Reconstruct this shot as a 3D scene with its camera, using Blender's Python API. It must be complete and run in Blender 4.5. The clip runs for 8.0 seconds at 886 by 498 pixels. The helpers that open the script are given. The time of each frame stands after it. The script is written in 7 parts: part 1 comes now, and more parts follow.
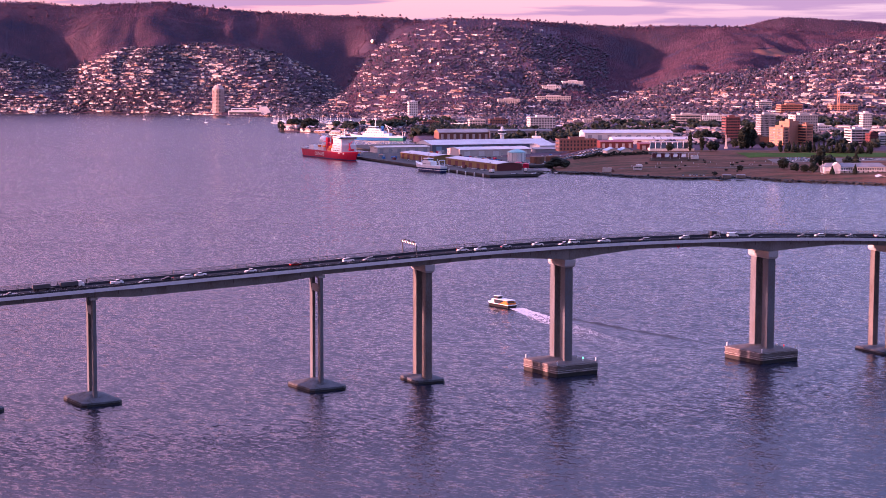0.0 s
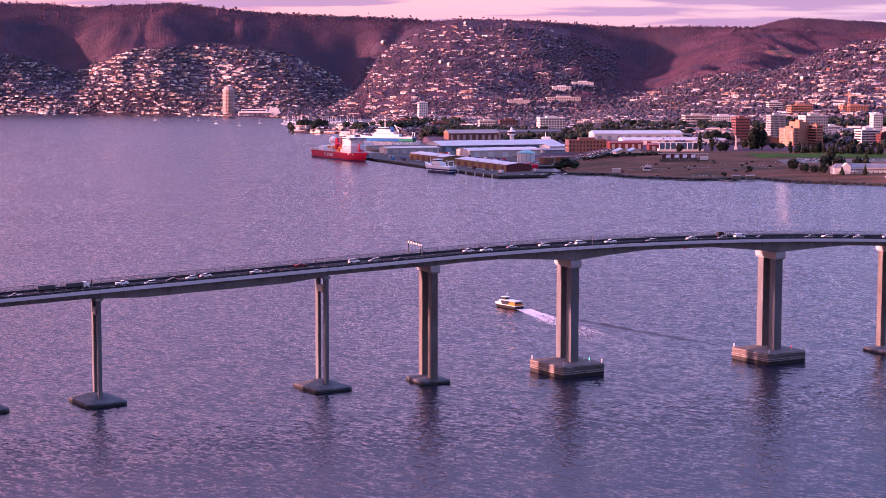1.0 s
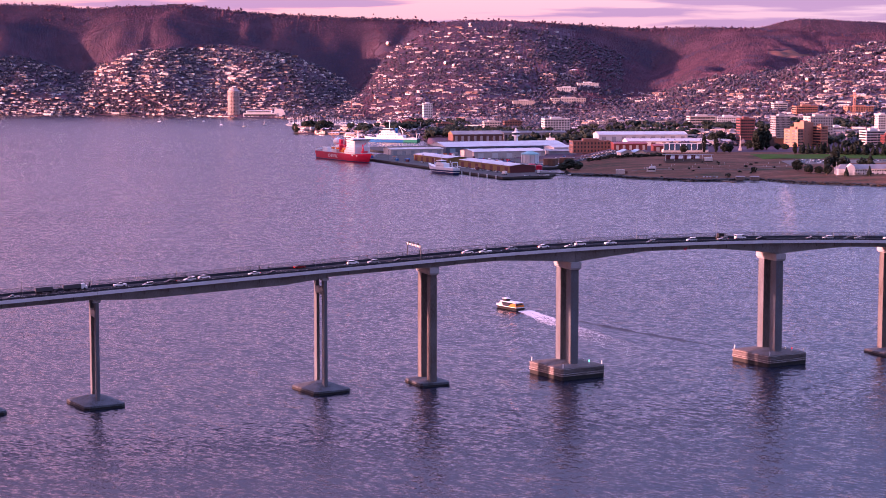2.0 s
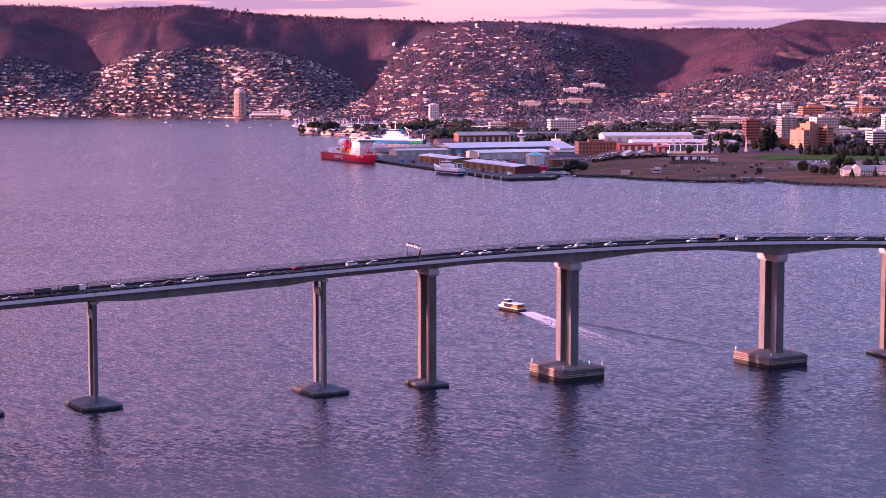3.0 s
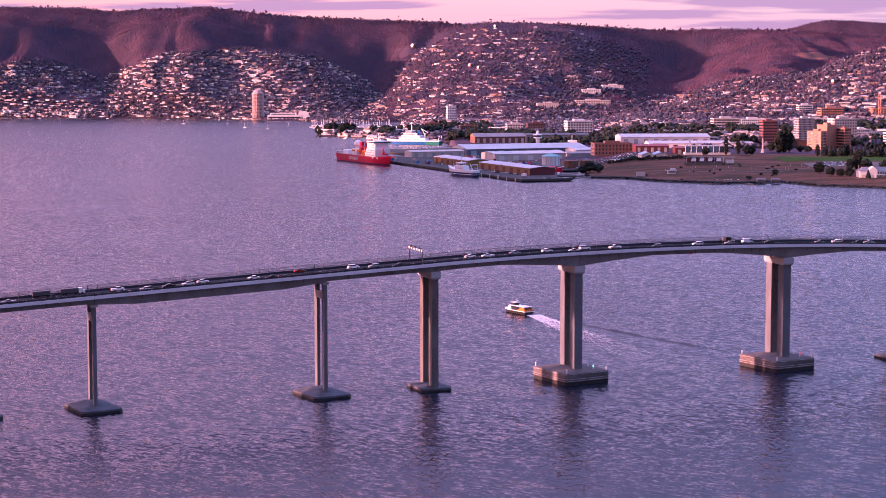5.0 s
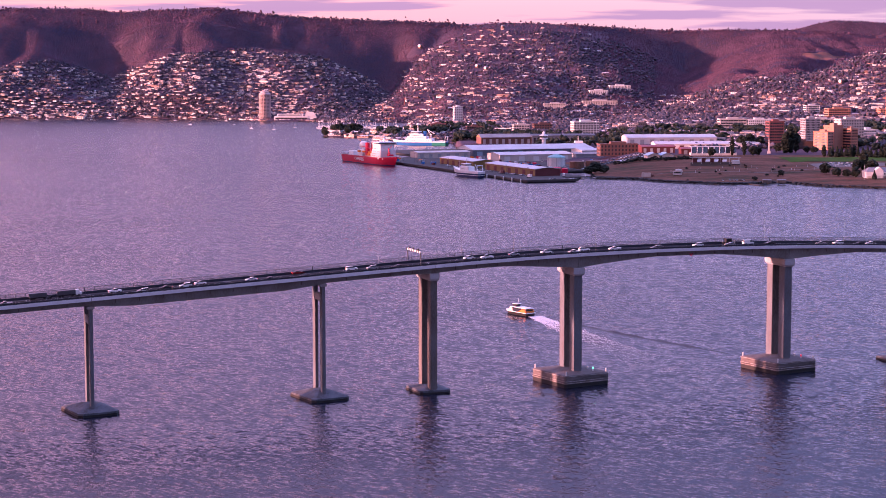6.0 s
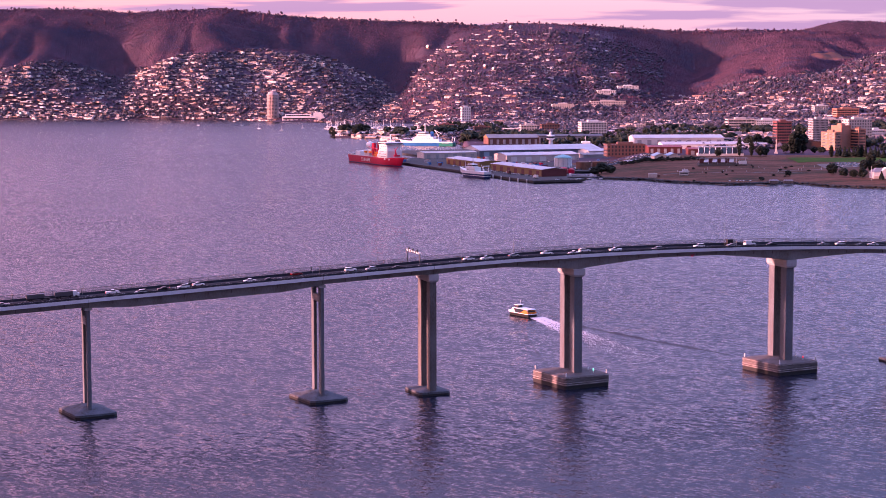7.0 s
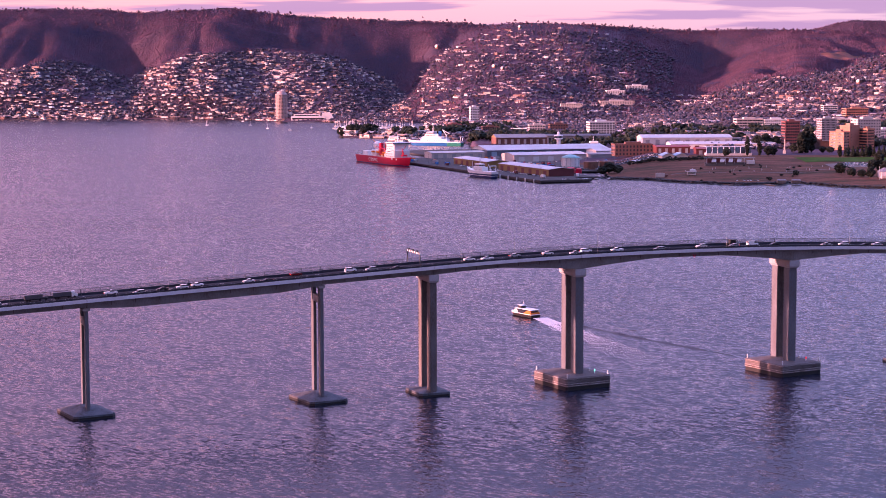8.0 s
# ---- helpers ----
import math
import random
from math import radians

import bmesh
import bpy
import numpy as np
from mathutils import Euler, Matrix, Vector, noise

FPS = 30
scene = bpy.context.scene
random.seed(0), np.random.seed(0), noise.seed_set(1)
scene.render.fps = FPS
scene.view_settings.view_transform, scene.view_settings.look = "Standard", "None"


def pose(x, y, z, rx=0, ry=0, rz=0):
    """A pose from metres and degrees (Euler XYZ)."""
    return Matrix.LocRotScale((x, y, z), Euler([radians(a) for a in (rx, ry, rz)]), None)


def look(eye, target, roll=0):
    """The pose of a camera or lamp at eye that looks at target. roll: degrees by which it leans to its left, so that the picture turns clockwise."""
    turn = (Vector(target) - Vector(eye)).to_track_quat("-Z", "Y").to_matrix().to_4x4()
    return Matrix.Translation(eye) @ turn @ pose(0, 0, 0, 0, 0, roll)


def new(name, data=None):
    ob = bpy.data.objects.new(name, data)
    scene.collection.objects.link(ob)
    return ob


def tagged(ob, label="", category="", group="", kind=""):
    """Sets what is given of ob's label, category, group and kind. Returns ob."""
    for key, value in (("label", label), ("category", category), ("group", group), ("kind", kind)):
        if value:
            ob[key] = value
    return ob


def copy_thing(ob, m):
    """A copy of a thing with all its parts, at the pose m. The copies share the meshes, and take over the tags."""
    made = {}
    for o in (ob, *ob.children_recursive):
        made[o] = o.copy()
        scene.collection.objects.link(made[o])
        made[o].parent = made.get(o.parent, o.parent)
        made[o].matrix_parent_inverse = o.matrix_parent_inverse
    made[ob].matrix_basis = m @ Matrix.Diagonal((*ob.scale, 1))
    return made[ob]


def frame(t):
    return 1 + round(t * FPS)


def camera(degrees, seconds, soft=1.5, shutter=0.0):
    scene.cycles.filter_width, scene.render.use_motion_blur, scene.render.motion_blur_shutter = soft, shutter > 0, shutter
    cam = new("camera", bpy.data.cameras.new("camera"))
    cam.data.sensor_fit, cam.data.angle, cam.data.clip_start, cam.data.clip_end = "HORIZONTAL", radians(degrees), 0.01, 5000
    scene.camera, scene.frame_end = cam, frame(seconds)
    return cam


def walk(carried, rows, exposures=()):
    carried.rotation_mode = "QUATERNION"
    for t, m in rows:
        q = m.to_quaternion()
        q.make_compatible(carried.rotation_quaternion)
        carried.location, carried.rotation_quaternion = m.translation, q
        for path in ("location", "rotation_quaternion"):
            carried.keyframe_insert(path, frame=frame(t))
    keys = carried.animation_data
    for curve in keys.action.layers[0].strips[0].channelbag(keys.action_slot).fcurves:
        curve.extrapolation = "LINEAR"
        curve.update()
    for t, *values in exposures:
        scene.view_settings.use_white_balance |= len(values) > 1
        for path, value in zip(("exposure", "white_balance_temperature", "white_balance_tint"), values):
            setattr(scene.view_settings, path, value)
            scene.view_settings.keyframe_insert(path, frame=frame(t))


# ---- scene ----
cam = camera(27.5, 8.0, soft=0.6)
PATH = [
    (0, 0.02, -0.00, 110.30, 0.002, -5.779, 0.134),
    (0.5, 0.88, 0.69, 110.28, 0.179, -5.765, 0.119),
    (1, 1.77, 1.38, 110.18, 0.348, -5.753, 0.100),
    (1.5, 2.94, 2.20, 110.19, 0.449, -5.739, 0.074),
    (3, 7.03, 5.09, 110.03, 0.788, -5.687, 0.036),
    (3.5, 8.51, 6.16, 110.13, 0.943, -5.685, 0.033),
    (4, 10.07, 7.25, 110.13, 1.124, -5.671, 0.028),
    (4.5, 11.67, 8.35, 110.15, 1.298, -5.662, 0.017),
    (6, 16.63, 12.18, 110.20, 1.719, -5.629, -0.052),
    (6.5, 18.30, 13.54, 110.14, 1.868, -5.623, -0.067),
    (7, 20.01, 14.99, 110.16, 2.022, -5.617, -0.083),
    (7.5, 21.65, 16.50, 110.07, 2.183, -5.622, -0.100),
    (8, 23.27, 18.12, 109.98, 2.349, -5.620, -0.115),
]
walk(cam, [(t, pose(x, y, z, 90 + pitch, 0, yaw) @ pose(0, 0, 0, 0, 0, roll)) for t, x, y, z, yaw, pitch, roll in PATH], exposures=[(0, 1.0)])

# ---- dusk sky and low sun ----
SUN_FROM = Vector((-0.955, -0.275, 0.088)).normalized()
world = bpy.data.worlds.new("dusk_sky")
scene.world = world
world.use_nodes = True
wn, wl = world.node_tree.nodes, world.node_tree.links
wn.clear()


def wnode(kind, **props):
    n = wn.new(kind)
    for k, v in props.items():
        setattr(n, k, v)
    return n


def ramp_fill(node, stops):
    el = node.color_ramp.elements
    while len(el) > 1:
        el.remove(el[-1])
    el[0].position, el[0].color = stops[0][0], (*stops[0][1], 1)
    for p, c in stops[1:]:
        el.new(p).color = (*c, 1)


w_out = wnode("ShaderNodeOutputWorld")
w_bg = wnode("ShaderNodeBackground")
w_bg2 = wnode("ShaderNodeBackground")
w_add = wnode("ShaderNodeAddShader")
w_tc = wnode("ShaderNodeTexCoord")
w_sep = wnode("ShaderNodeSeparateXYZ")
w_ramp = wnode("ShaderNodeValToRGB")
w_side = wnode("ShaderNodeMapRange")
w_warm = wnode("ShaderNodeMix", data_type="RGBA", blend_type="MULTIPLY")
w_map = wnode("ShaderNodeMapping")
w_noise = wnode("ShaderNodeTexNoise")
w_cr = wnode("ShaderNodeValToRGB")
w_mix = wnode("ShaderNodeMix", data_type="RGBA")
w_sky = wnode("ShaderNodeTexSky")
w_sky.sky_type = "NISHITA"
w_sky.sun_disc = False
w_sky.sun_elevation = math.asin(SUN_FROM.z)
w_sky.sun_rotation = math.atan2(SUN_FROM.x, SUN_FROM.y)
ramp_fill(w_ramp, [(0.0, (0.46, 0.20, 0.29)), (0.038, (0.52, 0.265, 0.34)), (0.06, (0.80, 0.465, 0.76)), (0.12, (0.60, 0.41, 0.73)), (0.19, (0.345, 0.285, 0.56)), (0.32, (0.31, 0.275, 0.58)), (0.55, (0.43, 0.44, 0.92)), (0.75, (0.74, 0.78, 1.66)), (1.0, (0.76, 0.80, 1.7))])
wl.new(w_tc.outputs["Generated"], w_sep.inputs[0])
wl.new(w_sep.outputs["Z"], w_ramp.inputs[0])
# towards the sun the sky is rosier, away from it bluer
w_side.inputs["From Min"].default_value, w_side.inputs["From Max"].default_value = -0.30, 0.35
wl.new(w_sep.outputs["X"], w_side.inputs["Value"])
w_tint = wnode("ShaderNodeMix", data_type="RGBA")
w_tint.inputs["A"].default_value = (1.38, 0.97, 0.9, 1)
w_tint.inputs["B"].default_value = (0.67, 1.04, 1.2, 1)
wl.new(w_side.outputs[0], w_tint.inputs["Factor"])
w_warm.inputs["Factor"].default_value = 1.0
wl.new(w_ramp.outputs[0], w_warm.inputs["A"])
wl.new(w_tint.outputs["Result"], w_warm.inputs["B"])
# long flat cloud banks
w_map.inputs["Scale"].default_value = (8.0, 8.0, 120.0)
w_map.inputs["Location"].default_value = (0.6, 0.0, 0.25)
wl.new(w_tc.outputs["Generated"], w_map.inputs["Vector"])
wl.new(w_map.outputs[0], w_noise.inputs["Vector"])
w_noise.inputs["Scale"].default_value, w_noise.inputs["Detail"].default_value, w_noise.inputs["Roughness"].default_value = 1.0, 5.0, 0.5
ramp_fill(w_cr, [(0.0, (0, 0, 0)), (0.48, (0, 0, 0)), (0.56, (0.9, 0.9, 0.9)), (1.0, (1, 1, 1))])
wl.new(w_noise.outputs["Fac"], w_cr.inputs[0])
wl.new(w_cr.outputs[0], w_mix.inputs["Factor"])
wl.new(w_warm.outputs["Result"], w_mix.inputs["A"])
w_mix.inputs["B"].default_value = (0.24, 0.135, 0.29, 1)
# the glow of the low sun spreads along that side of the sky
w_dot = wnode("ShaderNodeVectorMath", operation="DOT_PRODUCT")
w_dot.inputs[1].default_value = SUN_FROM
wl.new(w_tc.outputs["Generated"], w_dot.inputs[0])
w_pow = wnode("ShaderNodeMath", operation="POWER")
w_cl = wnode("ShaderNodeMath", operation="MAXIMUM")
w_cl.inputs[1].default_value = 0.0
wl.new(w_dot.outputs["Value"], w_cl.inputs[0])
wl.new(w_cl.outputs[0], w_pow.inputs[0])
w_pow.inputs[1].default_value = 5.0
w_glow = wnode("ShaderNodeMix", data_type="RGBA", blend_type="ADD")
wl.new(w_pow.outputs[0], w_glow.inputs["Factor"])
wl.new(w_mix.outputs["Result"], w_glow.inputs["A"])
w_glow.inputs["B"].default_value = (0.9, 0.34, 0.42, 1)
# the sky opposite, behind the flight, is a deeper dusk
w_back = wnode("ShaderNodeMapRange")
w_back.inputs["From Min"].default_value, w_back.inputs["From Max"].default_value = -0.6, 0.25
w_back.inputs["To Min"].default_value, w_back.inputs["To Max"].default_value = 0.35, 1.0
wl.new(w_sep.outputs["Y"], w_back.inputs["Value"])
w_dusk = wnode("ShaderNodeMix", data_type="RGBA", blend_type="MULTIPLY")
w_dusk.inputs["Factor"].default_value = 1.0
wl.new(w_glow.outputs["Result"], w_dusk.inputs["A"])
wl.new(w_back.outputs[0], w_dusk.inputs["B"])
wl.new(w_dusk.outputs["Result"], w_bg.inputs["Color"])
w_bg.inputs["Strength"].default_value = 1.08
wl.new(w_sky.outputs[0], w_bg2.inputs["Color"])
w_bg2.inputs["Strength"].default_value = 0.015
wl.new(w_bg.outputs[0], w_add.inputs[0])
wl.new(w_bg2.outputs[0], w_add.inputs[1])
wl.new(w_add.outputs[0], w_out.inputs["Surface"])

sun_data = bpy.data.lights.new("sun", "SUN")
sun_data.energy, sun_data.angle, sun_data.color = 7.2, radians(1.5), (1.0, 0.41, 0.40)
sun = new("sun", sun_data)
sun.matrix_world = look((-800, -300, 400), Vector((-800, -300, 400)) - SUN_FROM)

# ---- materials ----
def mat(name, color, rough=0.7, metal=0.0, var=0.25, scale=0.6, fine=6.0, bump=0.15, dist=0.05, spread=0.0, island=False, spec=0.35, stretch=(1, 1, 1), stain=None):
    """A surface with broad and fine variation, wear in its gloss and a slight relief. spread: how far single pieces differ."""
    m = bpy.data.materials.new(name)
    m.use_nodes = True
    n, l = m.node_tree.nodes, m.node_tree.links
    b = n["Principled BSDF"]
    b.inputs["Metallic"].default_value = metal
    b.inputs["Specular IOR Level"].default_value = spec
    tc = n.new("ShaderNodeTexCoord")
    mp = n.new("ShaderNodeMapping")
    mp.inputs["Scale"].default_value = stretch
    l.new(tc.outputs["Object"], mp.inputs[0])
    n1, n2 = n.new("ShaderNodeTexNoise"), n.new("ShaderNodeTexNoise")
    for t, s, d in ((n1, scale, 4), (n2, fine, 3)):
        t.inputs["Scale"].default_value, t.inputs["Detail"].default_value = s, d
        l.new(mp.outputs[0], t.inputs["Vector"])
    mx = n.new("ShaderNodeMix")
    mx.inputs[0].default_value = 0.4
    l.new(n1.outputs["Fac"], mx.inputs[2])
    l.new(n2.outputs["Fac"], mx.inputs[3])
    cr = n.new("ShaderNodeValToRGB")
    c = Vector(color)
    lo = c * (1 - var)
    hi = c * (1 + var)
    dark = Vector(stain) if stain else lo
    ramp_fill(cr, [(0.36, dark), (0.5, c), (0.65, hi)])
    l.new(mx.outputs[0], cr.inputs[0])
    out = cr.outputs[0]
    if spread:
        src = n.new("ShaderNodeNewGeometry") if island else n.new("ShaderNodeObjectInfo")
        rnd = src.outputs["Random Per Island" if island else "Random"]
        hsv = n.new("ShaderNodeHueSaturation")
        mr = n.new("ShaderNodeMapRange")
        mr.inputs["To Min"].default_value, mr.inputs["To Max"].default_value = 1 - spread, 1 + spread
        l.new(rnd, mr.inputs["Value"])
        l.new(mr.outputs[0], hsv.inputs["Value"])
        l.new(out, hsv.inputs["Color"])
        out = hsv.outputs[0]
    l.new(out, b.inputs["Base Color"])
    mr2 = n.new("ShaderNodeMapRange")
    mr2.inputs["To Min"].default_value, mr2.inputs["To Max"].default_value = max(0.02, rough - 0.12), min(1, rough + 0.12)
    l.new(n1.outputs["Fac"], mr2.inputs["Value"])
    l.new(mr2.outputs[0], b.inputs["Roughness"])
    if bump:
        bp = n.new("ShaderNodeBump")
        bp.inputs["Strength"].default_value, bp.inputs["Distance"].default_value = bump, dist
        l.new(n2.outputs["Fac"], bp.inputs["Height"])
        l.new(bp.outputs[0], b.inputs["Normal"])
    return m


def palette(name, colors, rough=0.75, island=True, spec=0.4):
    """A paint whose colour differs from piece to piece among the given ones, with a little soiling."""
    m = mat(name, (0.5, 0.5, 0.5), rough, var=0.12, scale=0.15, fine=1.5, bump=0.0, spec=spec)
    n, l = m.node_tree.nodes, m.node_tree.links
    b = n["Principled BSDF"]
    src = n.new("ShaderNodeNewGeometry") if island else n.new("ShaderNodeObjectInfo")
    cr = n.new("ShaderNodeValToRGB")
    cr.color_ramp.interpolation = "CONSTANT"
    ramp_fill(cr, [(i / len(colors), c) for i, c in enumerate(colors)])
    l.new(src.outputs["Random Per Island" if island else "Random"], cr.inputs[0])
    mul = n.new("ShaderNodeMix")
    mul.data_type, mul.blend_type = "RGBA", "MULTIPLY"
    mul.inputs["Factor"].default_value = 1.0
    old = b.inputs["Base Color"].links[0].from_socket
    gain = n.new("ShaderNodeMix")
    gain.data_type, gain.blend_type = "RGBA", "ADD"
    gain.inputs["Factor"].default_value = 1.0
    l.new(old, gain.inputs["A"])
    gain.inputs["B"].default_value = (0.5, 0.5, 0.5, 1)
    l.new(gain.outputs["Result"], mul.inputs["A"])
    l.new(cr.outputs[0], mul.inputs["B"])
    l.new(mul.outputs["Result"], b.inputs["Base Color"])
    return m


def glow(name, color, power):
    m = bpy.data.materials.new(name)
    m.use_nodes = True
    b = m.node_tree.nodes["Principled BSDF"]
    b.inputs["Base Color"].default_value = (*color, 1)
    b.inputs["Emission Color"].default_value = (*color, 1)
    b.inputs["Emission Strength"].default_value = power
    return m


def water_material():
    m = bpy.data.materials.new("river_water")
    m.use_nodes = True
    n, l = m.node_tree.nodes, m.node_tree.links
    b = n["Principled BSDF"]
    b.inputs["Base Color"].default_value = (0.012, 0.016, 0.03, 1)
    b.inputs["Roughness"].default_value = 0.1
    b.inputs["IOR"].default_value = 1.333
    tc = n.new("ShaderNodeTexCoord")
    # slopes of wind waves, from ripples to long low swell
    total = None
    waves = ((0.3, (1.7, 0.8, 1), -32, 2, 0.2), (0.58, (1.9, 0.7, 1), -36, 2, 0.42), (1.2, (1.6, 0.7, 1), -26, 1, 0.44), (2.4, (1.2, 0.9, 1), -45, 1, 0.2), (0.12, (1.8, 0.9, 1), -28, 2, 0.1))
    mean = -0.5 * sum(w[4] for w in waves)
    for scale, stretch, turn, detail, gain in waves:
        mp = n.new("ShaderNodeMapping")
        mp.vector_type = "TEXTURE"
        mp.inputs["Rotation"].default_value = (0, 0, radians(turn))
        mp.inputs["Scale"].default_value = stretch
        tx = n.new("ShaderNodeTexNoise")
        tx.inputs["Scale"].default_value, tx.inputs["Detail"].default_value, tx.inputs["Roughness"].default_value = scale, detail, 0.5
        l.new(tc.outputs["Object"], mp.inputs[0])
        l.new(mp.outputs[0], tx.inputs["Vector"])
        mul = n.new("ShaderNodeVectorMath")
        mul.operation = "MULTIPLY_ADD"
        l.new(tx.outputs["Color"], mul.inputs[0])
        mul.inputs[1].default_value = (gain, gain, 0)
        if total is not None:
            l.new(total, mul.inputs[2])
        else:
            mul.inputs[2].default_value = (mean - 0.01, mean, 0)
        total = mul.outputs[0]
    # calmer and rougher patches
    patch = n.new("ShaderNodeTexNoise")
    patch.inputs["Scale"].default_value, patch.inputs["Detail"].default_value = 0.008, 3
    lanes = n.new("ShaderNodeMapping")
    lanes.vector_type = "TEXTURE"
    lanes.inputs["Rotation"].default_value = (0, 0, radians(-12))
    lanes.inputs["Scale"].default_value = (2.6, 1.0, 1)
    l.new(tc.outputs["Object"], lanes.inputs[0])
    l.new(lanes.outputs[0], patch.inputs["Vector"])
    mr = n.new("ShaderNodeMapRange")
    mr.inputs["From Min"].default_value, mr.inputs["From Max"].default_value = 0.35, 0.65
    mr.inputs["To Min"].default_value, mr.inputs["To Max"].default_value = 1.05, 1.35
    l.new(patch.outputs["Fac"], mr.inputs["Value"])
    sc = n.new("ShaderNodeVectorMath")
    sc.operation = "SCALE"
    l.new(total, sc.inputs[0])
    # added lean of normals towards the near shore steers reflections; far waves lie calmer
    place = n.new("ShaderNodeSeparateXYZ")
    l.new(tc.outputs["Object"], place.inputs[0])
    calm = n.new("ShaderNodeMapRange")
    calm.inputs["From Min"].default_value, calm.inputs["From Max"].default_value = 2300, 3900
    calm.inputs["To Min"].default_value, calm.inputs["To Max"].default_value = 1.0, 0.5
    l.new(place.outputs["Y"], calm.inputs["Value"])
    both = n.new("ShaderNodeMath")
    both.operation = "MULTIPLY"
    l.new(mr.outputs[0], both.inputs[0])
    l.new(calm.outputs[0], both.inputs[1])
    l.new(both.outputs[0], sc.inputs["Scale"])
    lean_amount = n.new("ShaderNodeMapRange")
    lean_amount.inputs["From Min"].default_value, lean_amount.inputs["From Max"].default_value = 480, 3600
    lean_amount.inputs["To Min"].default_value, lean_amount.inputs["To Max"].default_value = -0.062, -0.11
    l.new(place.outputs["Y"], lean_amount.inputs["Value"])
    lean = n.new("ShaderNodeCombineXYZ")
    l.new(lean_amount.outputs[0], lean.inputs["Y"])
    tilt = n.new("ShaderNodeVectorMath")
    l.new(sc.outputs[0], tilt.inputs[0])
    l.new(lean.outputs[0], tilt.inputs[1])
    geo = n.new("ShaderNodeNewGeometry")
    add = n.new("ShaderNodeVectorMath")
    l.new(tilt.outputs[0], add.inputs[0])
    l.new(geo.outputs["Normal"], add.inputs[1])
    nrm = n.new("ShaderNodeVectorMath")
    nrm.operation = "NORMALIZE"
    l.new(add.outputs[0], nrm.inputs[0])
    l.new(nrm.outputs[0], b.inputs["Normal"])
    return m


# ---- mesh building ----
class Mesh:
    """Vertices and faces gathered piece by piece, each face with a material slot."""

    def __init__(self):
        self.v, self.f, self.m = [], [], []

    def add(self, verts, faces, slot=0):
        k = len(self.v)
        self.v += [tuple(p) for p in verts]
        self.f += [tuple(k + i for i in f) for f in faces]
        self.m += [slot] * len(faces)
        return self

    def box(self, x0, x1, y0, y1, z0, z1, slot=0, turn=None):
        vs = [Vector((x, y, z)) for z in (z0, z1) for x, y in ((x0, y0), (x1, y0), (x1, y1), (x0, y1))]
        if turn is not None:
            vs = [turn @ v for v in vs]
        return self.add(vs, [(3, 2, 1, 0), (4, 5, 6, 7), (0, 1, 5, 4), (1, 2, 6, 5), (2, 3, 7, 6), (3, 0, 4, 7)], slot)

    def bevel_box(self, x0, x1, y0, y1, z0, z1, c, slot=0, turn=None):
        """A box with its upright corners cut by c and its top rim by c / 2."""
        def ring(z, d):
            a, b, e, f = x0 + d, x1 - d, y0 + d, y1 - d
            return [(a + c, e, z), (b - c, e, z), (b, e + c, z), (b, f - c, z), (b - c, f, z), (a + c, f, z), (a, f - c, z), (a, e + c, z)]
        vs = [Vector(p) for r in (ring(z0, 0), ring(z1 - c / 2, 0), ring(z1, c / 2)) for p in r]
        if turn is not None:
            vs = [turn @ v for v in vs]
        fs = [tuple(range(7, -1, -1)), tuple(range(16, 24))]
        for r in (0, 8):
            fs += [(r + i, r + (i + 1) % 8, r + 8 + (i + 1) % 8, r + 8 + i) for i in range(8)]
        return self.add(vs, fs, slot)

    def tube(self, a, b, r0, r1=None, n=8, slot=0, caps=True):
        a, b = Vector(a), Vector(b)
        r1 = r0 if r1 is None else r1
        q = (b - a).to_track_quat("Z", "Y")
        vs = [p + q @ Vector((math.cos(2 * math.pi * i / n) * r, math.sin(2 * math.pi * i / n) * r, 0)) for p, r in ((a, r0), (b, r1)) for i in range(n)]
        fs = [(i, (i + 1) % n, n + (i + 1) % n, n + i) for i in range(n)]
        if caps:
            fs += [tuple(range(n - 1, -1, -1)), tuple(range(n, 2 * n))]
        return self.add(vs, fs, slot)

    def lathe(self, profile, n=12, slot=0, at=(0, 0, 0)):
        vs = [(at[0] + r * math.cos(2 * math.pi * i / n), at[1] + r * math.sin(2 * math.pi * i / n), at[2] + z) for r, z in profile for i in range(n)]
        fs = [(j * n + i, j * n + (i + 1) % n, (j + 1) * n + (i + 1) % n, (j + 1) * n + i) for j in range(len(profile) - 1) for i in range(n)]
        fs += [tuple(range(n - 1, -1, -1)), tuple((len(profile) - 1) * n + i for i in range(n))]
        return self.add(vs, fs, slot)

    def loft(self, rings, slot=0, caps=True):
        n = len(rings[0])
        vs = [p for r in rings for p in r]
        fs = [(j * n + i, j * n + (i + 1) % n, (j + 1) * n + (i + 1) % n, (j + 1) * n + i) for j in range(len(rings) - 1) for i in range(n)]
        if caps:
            fs += [tuple(range(n - 1, -1, -1)), tuple((len(rings) - 1) * n + i for i in range(n))]
        return self.add(vs, fs, slot)

    def data(self, name, mats, smooth=False):
        me = bpy.data.meshes.new(name)
        me.from_pydata(self.v, [], self.f)
        for m in mats if isinstance(mats, (list, tuple)) else [mats]:
            me.materials.append(m)
        me.polygons.foreach_set("material_index", self.m)
        if smooth:
            me.polygons.foreach_set("use_smooth", [True] * len(self.f))
        me.update()
        return me


